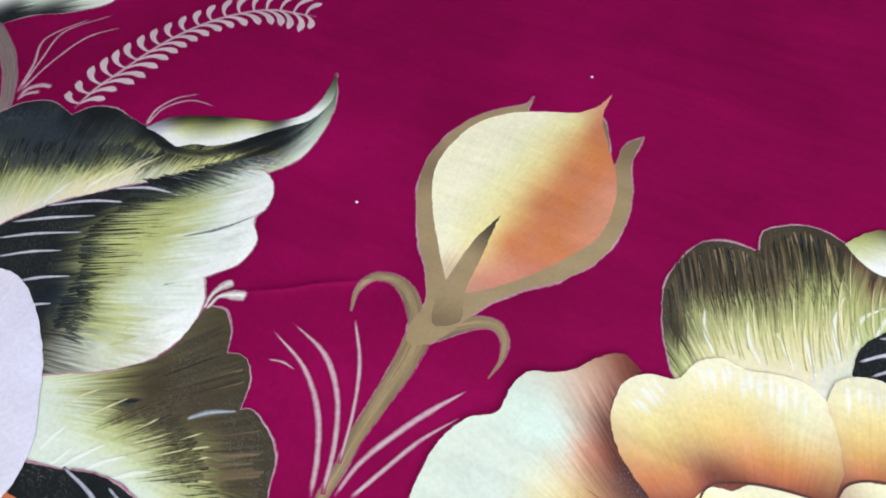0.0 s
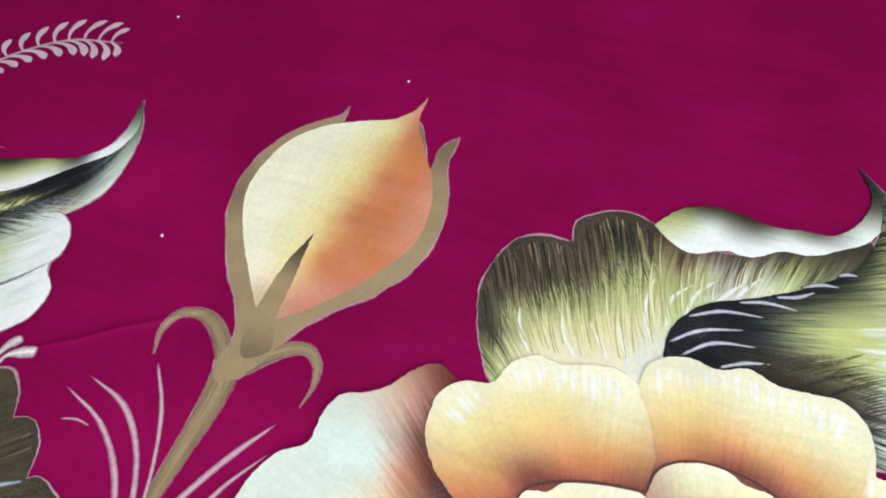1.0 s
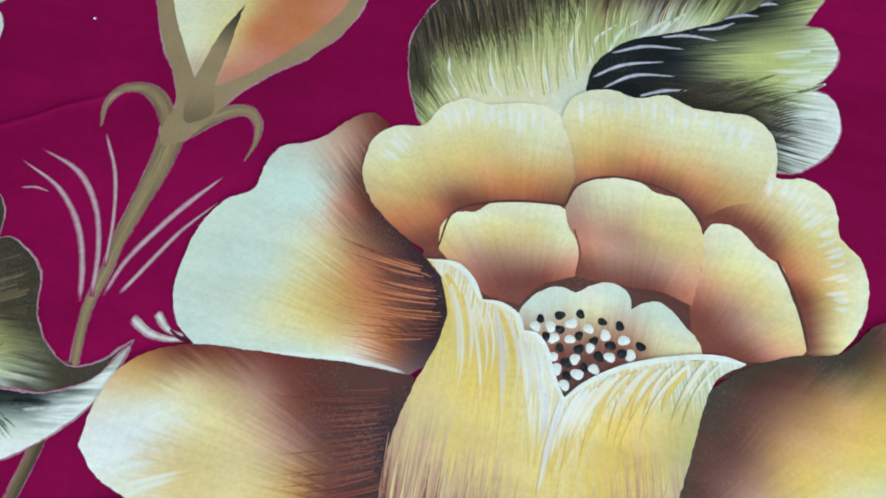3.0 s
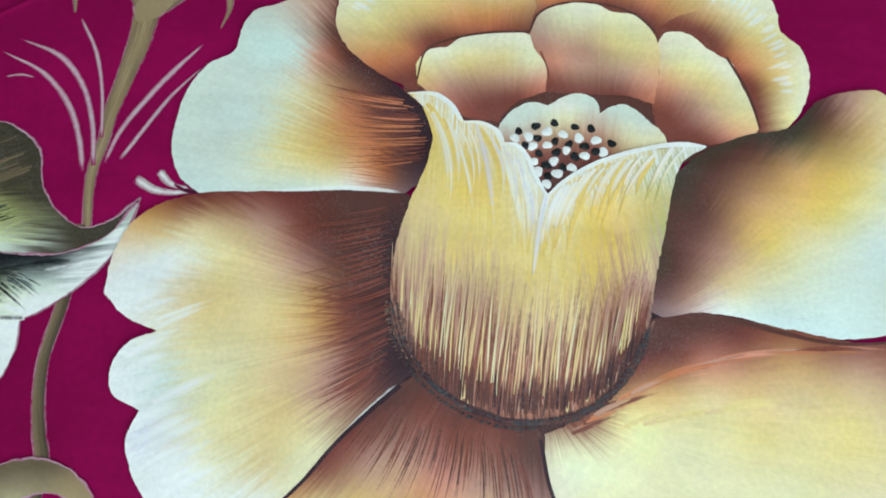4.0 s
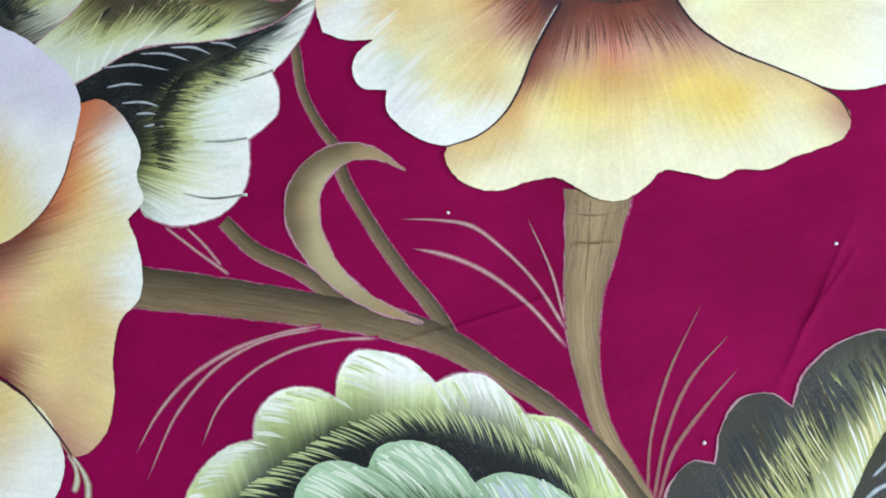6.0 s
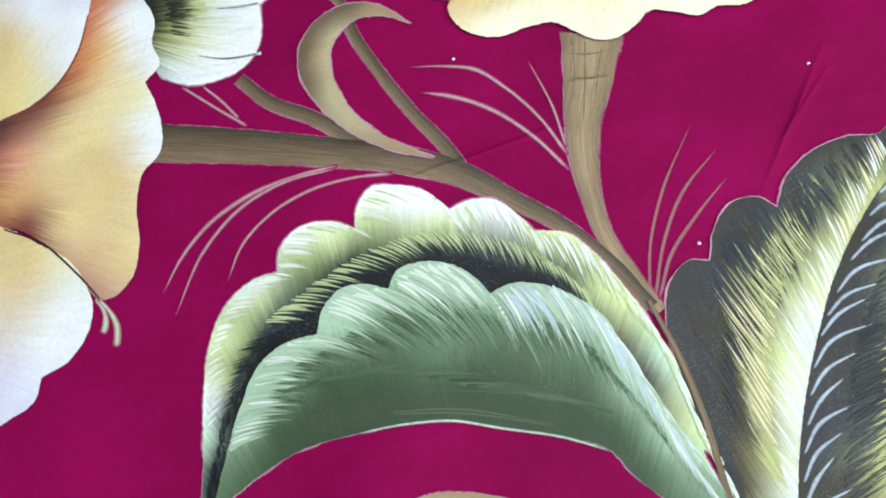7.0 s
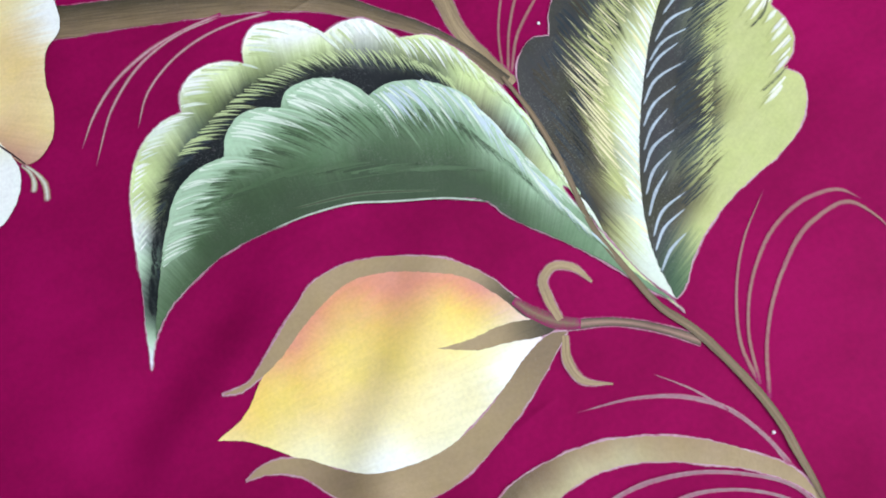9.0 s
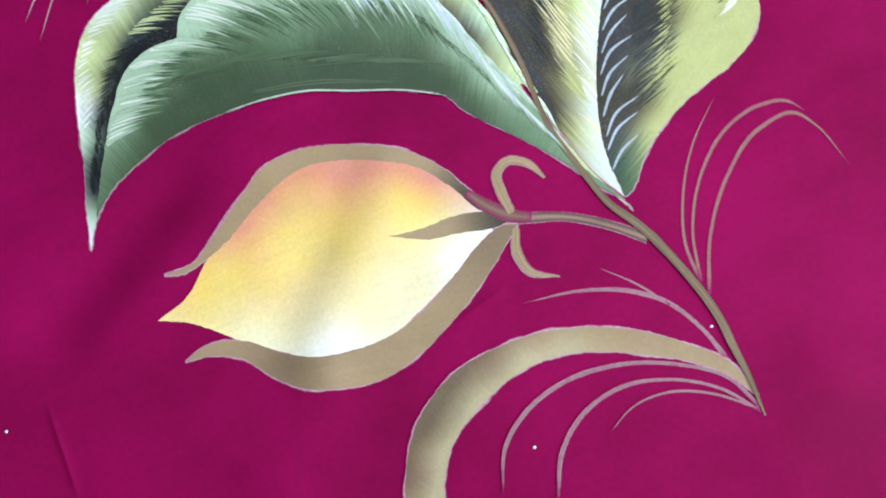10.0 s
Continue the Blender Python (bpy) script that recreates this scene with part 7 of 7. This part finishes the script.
budb = motif("painted_rosebud", "yellow and coral rosebud painted lying on its side", "painted bud", "painted rosebuds", 1)
ribbon(budb, "stem", [(-65.6, -509.6, 6.4), (-37.4, -519.5, 5), (-13.5, -534.8, 5), (4.4, -550.2, 6)], "VtV")
piece = paint(budb, "bud_petal", [(-293.7, -488.8, 1), (-274.1, -481.9), (-253.5, -463.4), (-230.4, -449.3), (-207.4, -436.8), (-181.9, -428.9), (-156.2, -432.2), (-130, -444.6), (-111.2, -456), (-96, -476), (-83.9, -498.5, 1), (-82.3, -510.7, 1), (-97, -517.2), (-112, -526.6), (-139.6, -540.1), (-165.1, -549.3), (-190.8, -549.8), (-210.9, -544.9), (-228.9, -533.9), (-252.3, -516.7), (-266.5, -504.2), (-278.3, -495.5)],
    [(-204, -438, 'S'), (-172, -435, 'S'), (-132, -449, 'S'), (-108, -468, 'S'), (-231, -453, 'S'), (-154, -448, 'S'), (-190, -442, 'O'), (-245, -471, 'A'), (-205, -463, 'A'), (-271, -485, 'A'), (-231, -484, 'A'), (-164, -475, 'A'), (-114, -483, 'A'), (-131, -469, 'A'), (-196, -501, 'Y'), (-226, -504, 'Y'), (-141, -496, 'Y'), (-166, -502, 'Y'), (-105, -499, 'y'), (-219, -526, 'y'), (-175, -536, 'y'), (-135, -529, 'y'), (-105, -518, 'W'), (-196, -543, 'W'), (-241, -515, 'y'), (-287, -490, 'Y'), (-150, -519, 'y')],
    fan=(-539, -511), drag=2.7)
piece = paint(budb, "sepal", [(-281.6, -463.1, 1), (-264.5, -463), (-245.9, -451), (-221.3, -433.2), (-202.1, -420.9), (-181.8, -417.6), (-156.5, -422.3), (-133.2, -432.4), (-111.4, -446.3), (-95.4, -464.7), (-86.7, -481.7), (-77.6, -497.1), (-67.7, -505.6, 1), (-85, -496.5), (-96.1, -476.4), (-111.5, -456.7), (-130.3, -445.3), (-156.6, -433.2), (-178.3, -429.5), (-199.3, -435.2), (-217.3, -443.9), (-240.6, -457.8), (-257.5, -464.2), (-269.4, -466.8)],
    [(-260, -461, 'T'), (-212, -429, 'T'), (-183, -422, 'T'), (-138, -435, 'T'), (-104, -458, 'T'), (-88, -486, 'V'), (-75, -501, 'K'), (-229, -446, 'T')],
    fan=(-539, -511), drag=1.2)
piece = paint(budb, "sepal", [(-285.7, -518.3, 1), (-273.1, -513.8), (-255.7, -516.1), (-246.3, -520.6), (-229.1, -534.5), (-210.7, -544.2), (-190.4, -548.5), (-164.9, -548.6), (-135.7, -539.7), (-112, -526.6), (-92.5, -515.2), (-75.4, -510.4), (-66.9, -512.9, 1), (-86.7, -528.9), (-107.5, -543.4), (-131.1, -556.3), (-153.1, -565.9), (-176.8, -571), (-200.9, -567.7), (-223.2, -559.4), (-239.8, -544.8), (-252.6, -529), (-268.2, -521.1)],
    [(-260, -518, 'T'), (-232, -542, 'U'), (-201, -558, 'T'), (-166, -561, 'T'), (-122, -542, 'T'), (-92, -523, 'U'), (-146, -558, 'T'), (-186, -567, 'T')],
    fan=(-539, -511), drag=1.2)
piece = paint(budb, "spike", [(-144.3, -491.4, 1), (-121.9, -494), (-102.9, -493.7), (-78.7, -499.8), (-66.6, -507.6), (-78.9, -509.8), (-100, -505.7), (-121.3, -502.3, 1)],
    [(-105, -499, 'T'), (-77, -505, 'V'), (-126, -496, 'T')],
    fan=(-539, -511), drag=1.2)
ribbon(budb, "knot", [(-89, -482.7, 5.1), (-80.5, -494.7, 8.6), (-68.1, -506.6, 9.3), (-57.1, -512.1, 6.4)], "VUV")
ribbon(budb, "hook", [(-67.5, -505, 4.3), (-68.8, -489.5, 6.1), (-67, -478.4, 5.5), (-58.2, -473, 5.1), (-46.9, -478.3, 4.7), (-39.7, -491.5, 1.4)], "TTT")
ribbon(budb, "hook", [(-68.9, -514.9, 3.6), (-74, -530.1, 6), (-71.6, -542.4, 4.9), (-55.2, -552.6, 0.7)], "TTT")

grassc = motif("painted_grass", "thin arching taupe painted grass strokes by the bud stem", "painted grass", "", 0)
ribbon(grassc, "blade", [(23.7, -586.3, 2.9), (24.1, -564.8, 2.3), (34.9, -536.1, 2), (55, -506.6, 1.7), (82.6, -481.4, 0.4)], "ttt")
ribbon(grassc, "blade", [(23.7, -586.3, 2.6), (31.9, -557.2, 2), (52.8, -525, 2.4), (81.6, -503, 2.8), (107.7, -497, 3.1), (124.6, -500.8, 2.4), (132.4, -510.4, 0.7)], "ttt")
ribbon(grassc, "blade", [(24.8, -595.6, 2.9), (40.2, -564.4, 2.3), (67.9, -531.7, 2.7), (99.8, -511.2, 3.1), (126.7, -510.5, 2.8), (133.9, -520.9, 1.7), (142, -553.1, 0.7)], "ttt")
ribbon(grassc, "blade", [(18.6, -636.3, 3.3), (11.6, -612, 2.7), (-0.9, -590.6, 3.1), (-20.3, -575.6, 3.1), (-45.8, -565.6, 2.1), (-82.4, -559.5, 0.3)], "pep")
ribbon(grassc, "blade", [(0, -592.8, 1.7), (-12.5, -575, 1.4), (-30.6, -556.6, 0.3)], "pep")

arch = motif("painted_curl_leaf", "long arching taupe leaf painted beneath the rosebud", "painted leaf", "", 1)
piece = paint(arch, "leaf", [(25.4, -660.1, 1), (18.6, -636.3), (1, -618.7), (-23.9, -600.3), (-51.5, -587.3), (-78, -579.9), (-106.8, -578.5), (-133.9, -582.3), (-156.3, -593.2), (-172.6, -607.8), (-184.2, -627.2), (-191.8, -651.1), (-192.9, -670.3, 1), (-173.3, -664.8), (-165.6, -641.2), (-153.2, -622.2), (-129.3, -607.1), (-103.7, -597.7), (-77.4, -596.1), (-50.9, -602.8), (-26.6, -614.4), (-3.2, -627.8), (15, -643.7)],
    [(-162, -608, 's'), (-141, -592, 's'), (-113, -585, 'U'), (-80, -584, 'T'), (-47, -593, 'T'), (-179, -633, 'U'), (-161, -623, 'N'), (-131, -603, 'N'), (-97, -591, 'N'), (-69, -593, 'N'), (-174, -645, 'N'), (-36, -602, 'T'), (-7, -619, 'T'), (16, -641, 'T')],
    fan=(-99, -744), drag=0.8)
ribbon(arch, "blade", [(24, -668.3, 2.6), (14.3, -645.2, 2.3), (-10.2, -626.9, 2.3), (-41.4, -614.7, 2.7), (-76.7, -611.7, 3), (-105.6, -619.8, 3), (-123.8, -633.5, 2.6), (-135.1, -656.9, 1)], "pep")
ribbon(arch, "blade", [(23.3, -669.7, 2), (8.3, -650, 2), (-17, -633.8, 2), (-46.8, -626.8, 2.7), (-75.1, -633.3, 3), (-94.2, -648.4, 2.9), (-106.2, -670.7, 1.9)], "pep")
ribbon(arch, "blade", [(23.4, -668, 1.6), (1.2, -649.6, 1.6), (-23.3, -639.4, 1.7), (-45.3, -639.7, 1), (-63.6, -648.2, 0.3)], "pep")

lint = motif("lint", "scattered white lint specks lying on the cloth", "lint", "", 0)
specks(lint, [(-279.2, 216.1), (-182.4, 390.7)])
specks(lint, [(-389.5, 407.7)])
specks(lint, [(100.3, -226.8), (-106.3, -159.6)])
specks(lint, [(4.7, -316.7)])
specks(lint, [(17.6, -613.6), (-108.3, -640.2), (-398.5, -518.4)])

# ---- set every motif's origin at its own place on the cloth
for ob in MOTIFS:
    if not ob.children:
        continue
    pts = [c.location + v.co for c in ob.children for v in c.data.vertices]
    mid = sum(pts, Vector()) / len(pts)
    mid.z = float(lift(mid.x, mid.y))
    ob.location = mid
    for c in ob.children:
        c.location = c.location - mid
